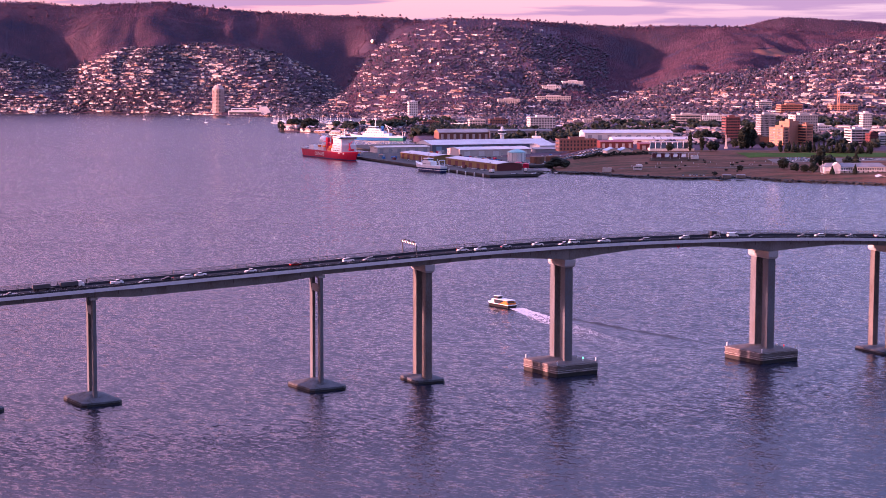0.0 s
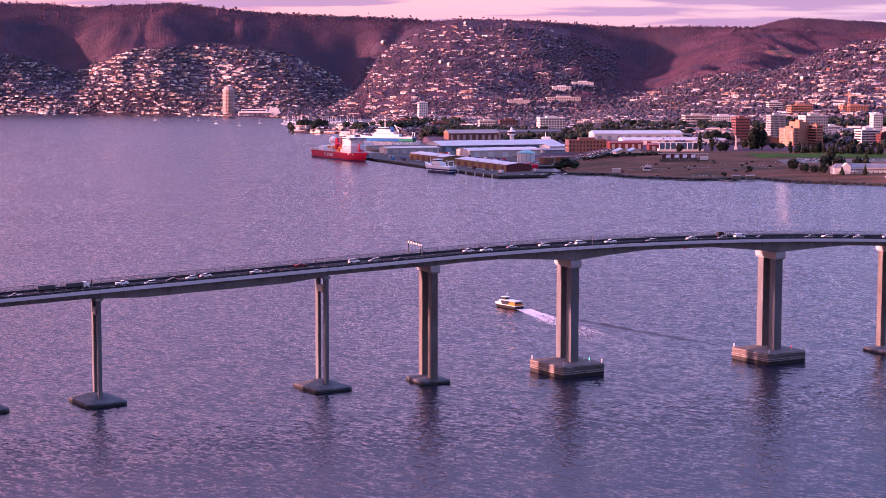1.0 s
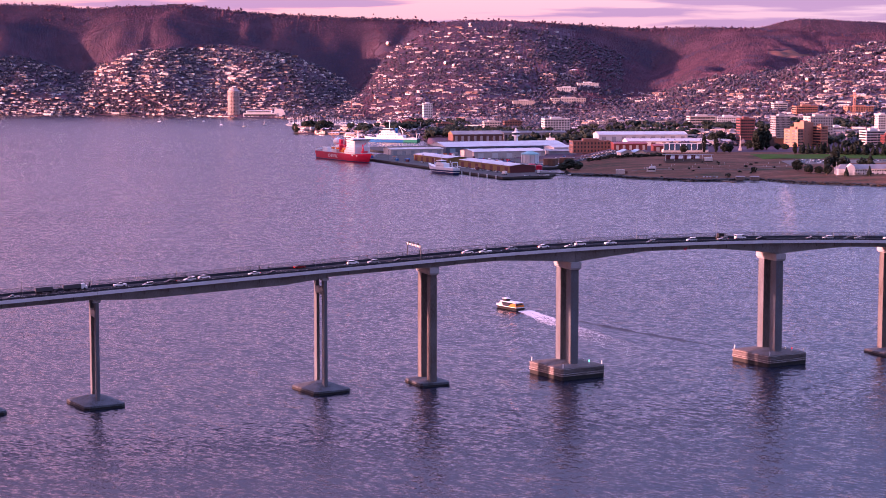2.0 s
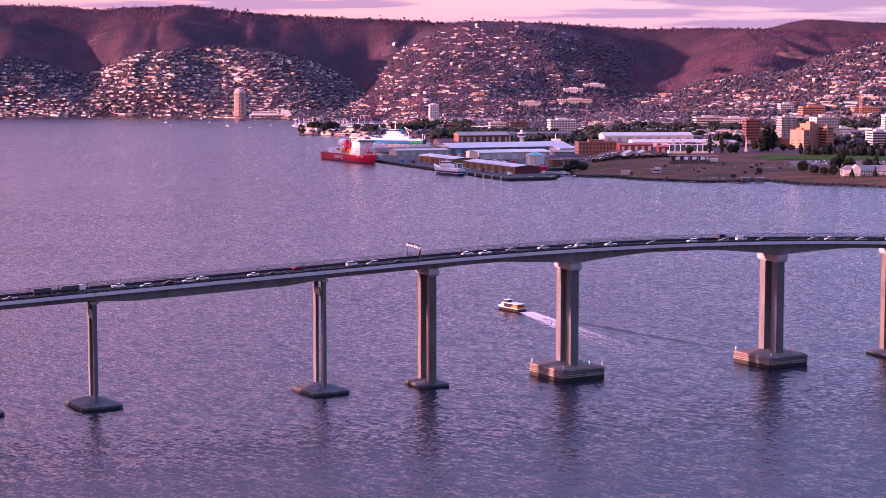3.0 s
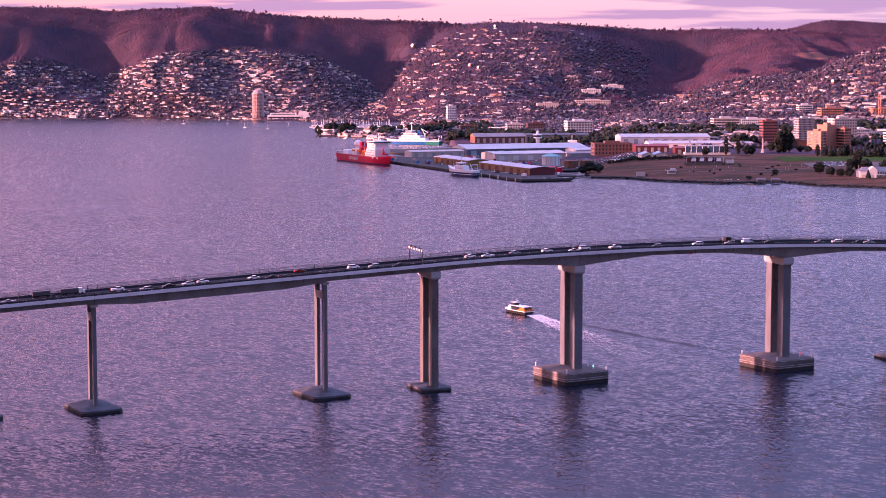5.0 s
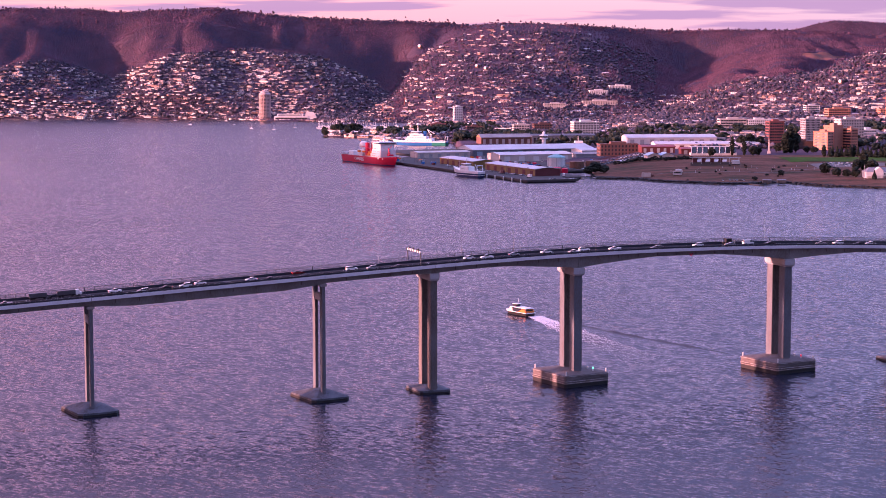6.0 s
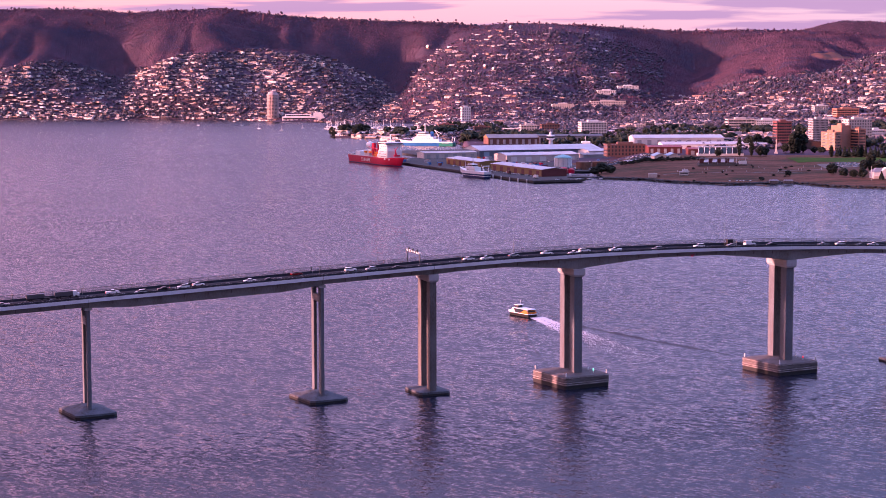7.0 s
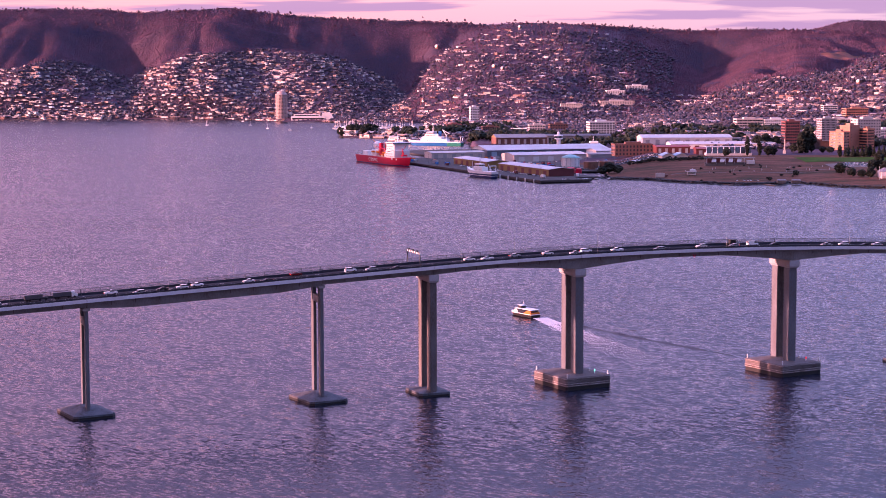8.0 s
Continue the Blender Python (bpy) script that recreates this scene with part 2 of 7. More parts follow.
def part(name, mesh, mats, parent=None, label="", m=None, smooth=False):
    """One mesh object under a thing or a part."""
    ob = new(name, mesh.data(name, mats, smooth) if isinstance(mesh, Mesh) else mesh)
    if parent is not None:
        ob.parent = parent
    if m is not None:
        ob.matrix_basis = m
    if label:
        ob["label"] = label
    return ob


def thing(name, m, label, category, group="", kind=""):
    ob = new(name)
    ob.empty_display_size = 1
    ob.matrix_basis = m
    return tagged(ob, label, category, group, kind)


def quick_mesh(name, verts, faces, slots, mats, smooth=False):
    """A mesh from arrays of triangles or quads, for what is too many to gather piece by piece."""
    me = bpy.data.meshes.new(name)
    k = faces.shape[1]
    me.vertices.add(len(verts))
    me.vertices.foreach_set("co", np.asarray(verts, np.float32).ravel())
    me.loops.add(faces.size)
    me.loops.foreach_set("vertex_index", faces.astype(np.int32).ravel())
    me.polygons.add(len(faces))
    me.polygons.foreach_set("loop_start", np.arange(0, faces.size, k, dtype=np.int32))
    for m in mats:
        me.materials.append(m)
    me.polygons.foreach_set("material_index", np.asarray(slots, np.int32))
    me.polygons.foreach_set("use_smooth", np.full(len(faces), smooth))
    me.update(calc_edges=True)
    return me


WATER = water_material()
CONCRETE = mat("weathered_concrete", (0.125, 0.137, 0.155), 0.85, var=0.28, scale=0.25, fine=3.0, bump=0.3, stretch=(1, 1, 0.35), stain=(0.12, 0.11, 0.11))
CONCRETE_PALE = mat("pale_concrete", (0.36, 0.36, 0.38), 0.8, var=0.15, scale=0.3, fine=4.0, bump=0.2, stain=(0.36, 0.32, 0.3))
GIRDER = mat("dull_girder_concrete", (0.2, 0.19, 0.19), 0.85, var=0.25, scale=0.2, fine=3.0, bump=0.25, stretch=(1, 1, 0.4), stain=(0.15, 0.13, 0.12))
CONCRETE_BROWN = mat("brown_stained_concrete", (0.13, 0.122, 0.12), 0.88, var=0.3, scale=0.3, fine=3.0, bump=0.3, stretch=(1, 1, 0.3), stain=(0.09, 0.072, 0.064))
FENDER = mat("weathered_fender_timber", (0.15, 0.132, 0.13), 0.9, var=0.5, scale=0.2, fine=2.0, bump=0.3, stretch=(0.4, 0.4, 3.0), stain=(0.05, 0.04, 0.035))
FENDER_PALE = mat("bleached_fender_timber", (0.34, 0.3, 0.29), 0.9, var=0.4, scale=0.5, fine=2.0, bump=0.2, stain=(0.16, 0.13, 0.11))
# darker concrete: paints shade on inner column faces, and makes the girder joints
SHADE_AND_JOINT = mat("shade_and_joint_concrete", (0.13, 0.11, 0.10), 0.9, var=0.35, scale=0.2, fine=2.0, bump=0.2, stretch=(1, 1, 0.3), stain=(0.08, 0.065, 0.06))
CAPTOP = mat("worn_dark_concrete", (0.125, 0.112, 0.11), 0.85, var=0.3, scale=0.25, fine=2.0, bump=0.3, stain=(0.09, 0.075, 0.065))
FOOTING = mat("wet_dark_concrete", (0.085, 0.095, 0.112), 0.8, var=0.4, scale=0.35, fine=2.5, bump=0.4, stain=(0.04, 0.04, 0.04))
WEED = mat("black_tide_growth", (0.018, 0.018, 0.018), 0.6, var=0.4, scale=0.8, bump=0.5)
FASCIA = mat("light_fascia_paint", (0.66, 0.66, 0.7), 0.5, var=0.08, scale=0.2, fine=2.0, bump=0.05)
ASPHALT = mat("asphalt", (0.027, 0.03, 0.038), 0.85, var=0.2, scale=0.15, fine=5, bump=0.1, spec=0.06)
STEEL_DARK = mat("dark_steel_rail", (0.03, 0.03, 0.034), 0.55, 0.3, var=0.2, bump=0.0)
GALV = mat("galvanised_steel", (0.16, 0.16, 0.175), 0.5, 0.5, var=0.15, bump=0.0)
WHITE = mat("white_paint", (0.78, 0.77, 0.76), 0.45, var=0.07, scale=0.3, bump=0.03)
BLACK = mat("black_paint", (0.02, 0.02, 0.022), 0.5, var=0.2, bump=0.0)
BARRIER = mat("navy_steel_barrier", (0.03, 0.034, 0.05), 0.5, 0.2, var=0.2, scale=0.3, bump=0.05)
LINE = mat("road_marking", (0.7, 0.7, 0.68), 0.7, var=0.15, bump=0.0)

# ---- water, land and hills ----
def grid_noise(x, y, seed=0):
    """Smooth value noise, about -1 to 1."""
    xi, yi = np.floor(x).astype(np.int64), np.floor(y).astype(np.int64)
    fx, fy = x - xi, y - yi
    fx, fy = fx * fx * (3 - 2 * fx), fy * fy * (3 - 2 * fy)

    def h(i, j):
        k = (i * 374761393 + j * 668265263 + seed * 144665) & 0x7FFFFFFF
        k = ((k ^ (k >> 13)) * 1274126177) & 0x7FFFFFFF
        return ((k ^ (k >> 16)) & 0xFFFF) / 32767.5 - 1
    return (h(xi, yi) * (1 - fx) + h(xi + 1, yi) * fx) * (1 - fy) + (h(xi, yi + 1) * (1 - fx) + h(xi + 1, yi + 1) * fx) * fy


EYE = (10.0, 7.0, 110.0)
# bearings and elevations in thousandths, as seen from the middle of the flight
SKYLINE = [(-900, -23), (-340, -20), (-312, 12), (-293, 33), (-264, 34.3), (-224, 34.0), (-208, 32.1), (-171, 33.3), (-155, 34.3), (-130, 31.1), (-114, 29.6), (-90, 28.3), (-46, 26.5), (-27, 26), (-18, 24.6), (10, 24.5), (48, 24.3), (79, 22.4), (95, 21.5), (141, 21.6), (170, 21), (204, 18), (300, 20), (900, 14)]
LEFT_SPUR = [(-900, -24), (-340, -22), (-300, 1), (-264, 4.6), (-246, 7.1), (-227, 1.5), (-211, -5), (-202, 0.2), (-189, 5.6), (-177, 8.4), (-158, 10.9), (-133, 12.1), (-114, 10.9), (-96, 7.1), (-77, -0.7), (-65, -8.5), (-46, -20), (17, -29), (900, -29)]
FOREST_SPUR = [(-900, -23), (-340, -20), (-306, 4), (-280, 24), (-264, 25), (-252, 22), (-242, 15), (-228, 8), (-216, 10), (-205, 18), (-192, 24), (-178, 26), (-150, 25), (-125, 20), (-104, 10), (-90, -5), (-60, -28), (900, -28)]
CENTRE = [(-900, -30), (-78, -26), (-62, -10), (-52, 2), (-44, 10), (-34, 17), (-22, 22), (-5, 25.2), (7, 26), (26, 25.4), (44, 23.6), (62, 20), (80, 14), (97, 6), (112, -6), (128, -22), (900, -30)]
EAST_FOREST = [(-900, -30), (60, -28), (84, -15), (98, -6), (112, 1), (126, 7), (140, 12), (154, 14.5), (168, 13), (188, 8), (205, 3), (225, -3), (900, -20)]
MID_RIGHT = [(-900, -30), (70, -26), (104, -15.4), (123, -8.5), (141, -3.8), (160, -1.6), (175, -3), (191, -8.5), (230, -20), (900, -30)]
RIGHT_HILL = [(-900, -30), (48, -29), (95, -21), (126, -15.4), (151, -9.1), (173, -3.2), (188, 3.4), (204, 8.7), (225, 14), (251, 19), (298, 22.7), (420, 23), (900, 5)]
FAR_PEAK = [(-900, -20), (130, 10), (151, 19.6), (166, 22.7), (176, 25.2), (185, 26.8), (198, 26.5), (213, 25.2), (229, 24.6), (251, 22.1), (320, 10), (900, -20)]
# crest depth, foot depth, steepness of the rise
LAYERS = [(SKYLINE, 4800, 4380, 1.0), (LEFT_SPUR, 4500, 4120, 0.85), (FOREST_SPUR, 4660, 4400, 0.9), (CENTRE, 4740, 3300, 1.55), (EAST_FOREST, 4560, 3250, 1.15), (MID_RIGHT, 3900, 3250, 1.1), (RIGHT_HILL, 3780, 2850, 1.35), (FAR_PEAK, 4915, 4600, 1.0)]
# depth at which the main ridge begins to rise: far back in the valleys
FOOT = [(-900, 4300), (-400, 4220), (-290, 4170), (-262, 4150), (-242, 4300), (-224, 4390), (-209, 4330), (-192, 4170), (-150, 4120), (-118, 4130), (-97, 4260), (-76, 4390), (-58, 4380), (-40, 4300), (60, 4150), (88, 4250), (104, 4330), (122, 4050), (150, 3500), (190, 3150), (300, 3000), (900, 3000)]
COAST = [(-1500, 1100), (-620, 1250), (-560, 3300), (-420, 3900), (-340, 4180), (-200, 4200), (-150, 4130), (-125, 3960), (-100, 3900), (-93, 3850), (-91, 3010), (-66, 2980), (-62, 2780), (-22, 2750), (-15, 2330), (20, 2200), (52, 2000), (58, 1862), (80, 1845), (98, 1800), (130, 1765), (160, 1790), (185, 1735), (225, 1700), (270, 1640), (420, 1500), (900, 900)]


def table(t, a):
    return np.interp(a, [p[0] / 1000 for p in t], [p[1] for p in t])


def coast_depth(a):
    return table(COAST, a)


def land(x, y, rough=True):
    """Height of the ground, and which hill it belongs to (0 for the flat)."""
    a = (x - EYE[0]) / np.maximum(y - EYE[1], 300)
    shore = y - coast_depth(a) + 6 * grid_noise(x / 35, y / 35, 3)
    bay = np.maximum(np.abs(a + 0.074) / 0.028, np.abs(y - 3540) / 300)
    shore = np.minimum(shore, 90 * (bay - 1))
    flat = 2.6 + np.clip((y - 2050) / 900, 0, 1) * 7
    flat = np.where(a < -0.093, 2.5 + 0 * y, flat)
    # the parade ground slopes up from the water
    rise = np.clip((a - 0.06) / 0.02, 0, 1) * np.clip((y - coast_depth(a)) / 230, 0, 1) * 9
    flat = flat + rise
    # two added hills, out of view, shaped to keep the low sun off the docks
    flat = flat + 185 * np.exp(-(((x + 1420) / 330) ** 2) - ((y - 1450) / 520) ** 2) + 105 * np.exp(-(((x + 1250) / 200) ** 2) - ((y - 1960) / 120) ** 2)
    best, which = flat, np.zeros(x.shape, int)
    gully = grid_noise(x / 190, y / 330, 5) + 0.5 * grid_noise(x / 85, y / 150, 6)
    small = grid_noise(x / 40, y / 60, 7)
    # creases that run down the slopes
    crease = np.abs(grid_noise(x / 95 + 0.6 * gully, y / 520, 8)) + 0.5 * np.abs(grid_noise(x / 42, y / 260, 9)) - 0.55
    for k, (t, crest, foot, p) in enumerate(LAYERS):
        top = EYE[2] + table(t, a) / 1000 * crest
        start = table(FOOT, a) if k == 0 else foot
        w = np.clip((y - start) / (crest - start), 0, 1)
        fall = 1 - 0.25 * np.clip((y - crest) / 300, 0, 1)
        z = np.maximum(top, 0) * w**p * fall
        if rough:
            z = z + (np.where(k in (0, 2, 4, 7), 24, 10) * gully + np.where(k in (0, 2, 4, 7), 20, 7) * crease + 3 * small) * np.clip(z / 60, 0, 1) * np.clip((1 - w) * 3, 0.05, 1)
        win = z > best
        # neighbouring slopes run into each other softly
        soft = np.clip(1 - np.abs(z - best) / 26, 0, 1) ** 2 * 4.0 * np.clip(np.minimum(z, best) / 40, 0, 1)
        best, which = np.where(win, z, best) + soft, np.where(win, k + 1, which)
    ramp = np.clip(shore / 14, -1, 1)
    z = np.where(shore > 0, 1.4 + (best - 1.4) * np.clip(shore / 60, 0, 1), 0) + np.where(shore < 0, 4 * ramp, 0)
    return z, np.where(shore > 0, which, -1)


def districts(x, y, z, which):
    """Which slopes are settled (2, 7) and which stay wooded (3, 5), with a ragged edge between them."""
    a = (x - EYE[0]) / (y - EYE[1])
    e = (z - EYE[2]) / (y - EYE[1]) * 1000 + 1.6 * grid_noise(x / 60, y / 60, 12) + 0.8 * grid_noise(x / 22, y / 22, 13)
    hill = which > 0
    which = np.where(hill & (a < -0.055), np.where(e < table(LEFT_SPUR, a), 2, 3), which)
    return np.where(hill & (a > 0.088) & (which != 8), np.where(e < np.maximum(table(RIGHT_HILL, a), table(MID_RIGHT, a)), 7, 5), which)


# mauve like the woods above it: haze and blue shade put into the colour
WOODS_FLOOR = mat("hazy_wooded_ground", (0.085, 0.058, 0.08), 0.95, var=0.3, scale=0.012, fine=0.2, bump=0.3, dist=1.0, stain=(0.055, 0.045, 0.066), spec=0.06)
DRY_SLOPE = mat("dry_hillside_grass", (0.2, 0.085, 0.065), 0.95, var=0.3, scale=0.03, fine=0.3, bump=0.3, dist=0.6, stain=(0.09, 0.055, 0.05), spec=0.06)
LAND = mat("dry_grass_and_scrub", (0.125, 0.062, 0.042), 0.95, var=0.6, scale=0.035, fine=0.3, bump=0.4, dist=1.0, stretch=(0.5, 1.6, 1), stain=(0.036, 0.042, 0.022), spec=0.06)
sea = Mesh()
sea.add([(-9000, -3000, 0), (9000, -3000, 0), (9000, 5600, 0), (-9000, 5600, 0)], [(0, 1, 2, 3)])
tagged(part("water", sea, WATER), "wide river with small wind ripples under a pink dusk sky", "water", kind="structure")

cols = np.concatenate([np.arange(-1.5, -0.36, 0.02), np.arange(-0.36, 0.33, 0.0014), np.arange(0.33, 0.86, 0.02)])
rows = np.concatenate([np.arange(900, 1600, 50), np.arange(1600, 4100, 14), np.arange(4100, 4960, 8)])
ga, gy = np.meshgrid(cols, rows)
gx = EYE[0] + ga * (gy - EYE[1])
gz, gw = land(gx, gy)
nc, nr = len(cols), len(rows)
q = (np.arange(nr - 1)[:, None] * nc + np.arange(nc - 1)).ravel()
ground_faces = np.stack([q, q + 1, q + nc + 1, q + nc], 1)
ground = part("ground", quick_mesh("ground", np.stack([gx, gy, gz], -1).reshape(-1, 3), ground_faces, np.where(np.hypot((gx.ravel()[q] - 790) / 58, (gy.ravel()[q] - 4318) / 54) < 1, 2, (gw.ravel()[q] > 0) | (gy.ravel()[q] > 2120) | (ga.ravel()[q] < -0.3)), [LAND, WOODS_FLOOR, DRY_SLOPE], True), None)
tagged(ground, "wooded hills and low foreshore around the city", "ground", kind="structure")

# ---- the bridge ----
BRIDGE = pose(-114.75, 588.5, 0, 0, 0, 21.08)
SPANS = [-38.43 * k for k in range(9, 0, -1)] + [-0.6, 76.5, 115.29, 168.8, 252.4, 306.2] + [306.2 + 38.43 * k for k in range(1, 9)]
HALF = 7.9


def deck_z(s):
    d = abs(s - 212.4)
    return 46.75 - (2.72e-4 * d * d if d < 94.5 else 2.72e-4 * 94.5**2 + 0.0545 * (d - 94.5))


def girder_depth(s):
    """How far the girder reaches below the road."""
    if -0.6 <= s <= 76.5:
        return 2.6 + 1.0 * min(1, min(s + 0.6, 76.5 - s) / 14)
    base = 2.3
    for p in (168.8, 252.4):
        base = max(base, 4.9 - 2.7 * min(1, abs(s - p) / 30) ** 0.8)
    for p in (115.29, 306.2):
        base = max(base, 2.6 - 0.3 * min(1, abs(s - p) / 10))
    return base


bridge = thing("road_bridge", BRIDGE, "long grey concrete road bridge on tall twin-column piers", "bridge")


def strip(s0, s1, section, step=4.0):
    """A profile of (across, height) points swept along the road; section may depend on the place."""
    n = max(1, round((s1 - s0) / step))
    rings = []
    for i in range(n + 1):
        s = s0 + (s1 - s0) * i / n
        rings.append([(s, y, deck_z(s) + z) for y, z in section(s)])
    return Mesh().loft(rings)


GAP = 0.06
for i, (s0, s1) in enumerate(zip(SPANS[:-1], SPANS[1:])):
    a, b = s0 + GAP, s1 - GAP
    span = part("deck_span", strip(a, b, lambda s: [(-HALF, -0.62), (HALF, -0.62), (HALF, -0.02), (-HALF, -0.02)]), CONCRETE, bridge)
    part("girder", strip(a, b, lambda s: [(-6.6, -girder_depth(s)), (6.6, -girder_depth(s)), (6.9, -0.62), (-6.9, -0.62)], 2.0), GIRDER, span)
    joint = Mesh().box(-0.1, 0.1, -7.0, -6.62, -2.1, -0.66).data("segment_joint", SHADE_AND_JOINT)
    count = max(2, round((b - a) / 7.6))
    for j in range(1, count):
        s = a + (b - a) * j / count
        part("segment_joint", joint, None, span, m=pose(s, 0, deck_z(s)))
    part("road_surface", strip(a - GAP, b + GAP, lambda s: [(-6.0, -0.02), (6.0, -0.02), (6.0, 0.05), (-6.0, 0.05)]), ASPHALT, span)
    for side in (-1, 1):
        part("fascia", strip(a, b, lambda s: [(side * HALF - 0.12, -0.7), (side * HALF + 0.12, -0.7), (side * HALF + 0.12, 0.42), (side * HALF - 0.12, 0.42)]), FASCIA, span)
        part("kerb", strip(a, b, lambda s: [(side * 6.15 - 0.14, -0.02), (side * 6.15 + 0.14, -0.02), (side * 6.15 + 0.1, 0.85), (side * 6.15 - 0.1, 0.85)]), BARRIER, span, "dark navy traffic barrier")
        part("footway", strip(a, b, lambda s: [(side * 7.05 - 0.7, -0.02), (side * 7.05 + 0.7, -0.02), (side * 7.05 + 0.7, 0.1), (side * 7.05 - 0.7, 0.1)]), ASPHALT, span)
        # railing: posts, two rails and a screen of thin upright bars; lower on the near side
        rail = Mesh()
        y = side * 7.72
        high = 1.95 if side > 0 else 1.3
        n = max(1, round((b - a) / 3.2))
        for j in range(n + 1):
            s = a + (b - a) * j / n
            rail.box(s - 0.06, s + 0.06, y - 0.06, y + 0.06, deck_z(s), deck_z(s) + high + 0.05)
        for h in (0.5 * high, high):
            rail.loft([[(s, y - 0.045, deck_z(s) + h - 0.045), (s, y + 0.045, deck_z(s) + h - 0.045), (s, y + 0.045, deck_z(s) + h + 0.045), (s, y - 0.045, deck_z(s) + h + 0.045)] for s in np.linspace(a, b, n + 1)])
        nb = int((b - a) / 0.16)
        for j in range(nb):
            s = a + (b - a) * (j + 0.5) / nb
            z = deck_z(s)
            w = 0.016
            rail.add([(s - w, y, z + 0.3), (s + w, y, z + 0.3), (s + w, y, z + high), (s - w, y, z + high), (s, y - w, z + 0.3), (s, y + w, z + 0.3), (s, y + w, z + high), (s, y - w, z + high)], [(0, 1, 2, 3), (4, 5, 6, 7)])
        part("railing", rail, STEEL_DARK, span)
    marks = Mesh()
    for y in (-3.0, 0.0, 3.0):
        s = a
        while s < b - 3:
            marks.add([(p, y + d, deck_z(p) + 0.056) for p, d in ((s, -0.07), (s + 3, -0.07), (s + 3, 0.07), (s, 0.07))], [(0, 1, 2, 3)])
            s += 3.4 if y == 0 else 9
    tagged(part("lane_marking", marks, LINE, span), kind="stuff")


def column(x0, x1, y0, y1, z0, z1, notch):
    """A pier leg; notch adds the toothed corner blocks of precast courses."""
    m = Mesh().bevel_box(x0, x1, y0, y1, z0, z1, 0.12)
    if notch:
        z = z0 + 1
        while z < z1 - 1.2:
            for x in (x0, x1):
                for y in (y0, y1):
                    m.box(x - 0.1, x + 0.1, y - 0.1, y + 0.1, z, z + 0.6)
            z += 1.2
    return m


def slab(half_u, half_v, z0, z1, chamfer, hip):
    """A pile cap: cut corners, and a top that rises to the legs by hip."""
    def ring(k, z, c):
        u, v = half_u * k, half_v * k
        return [(-u + c, -v, z), (u - c, -v, z), (u, -v + c, z), (u, v - c, z), (u - c, v, z), (-u + c, v, z), (-u, v - c, z), (-u, -v + c, z)]
    return Mesh().loft([ring(1, z0, chamfer), ring(1, z1, chamfer), ring(0.97, z1 + 0.12, chamfer), ring(0.3, z1 + hip, chamfer * 0.3)])


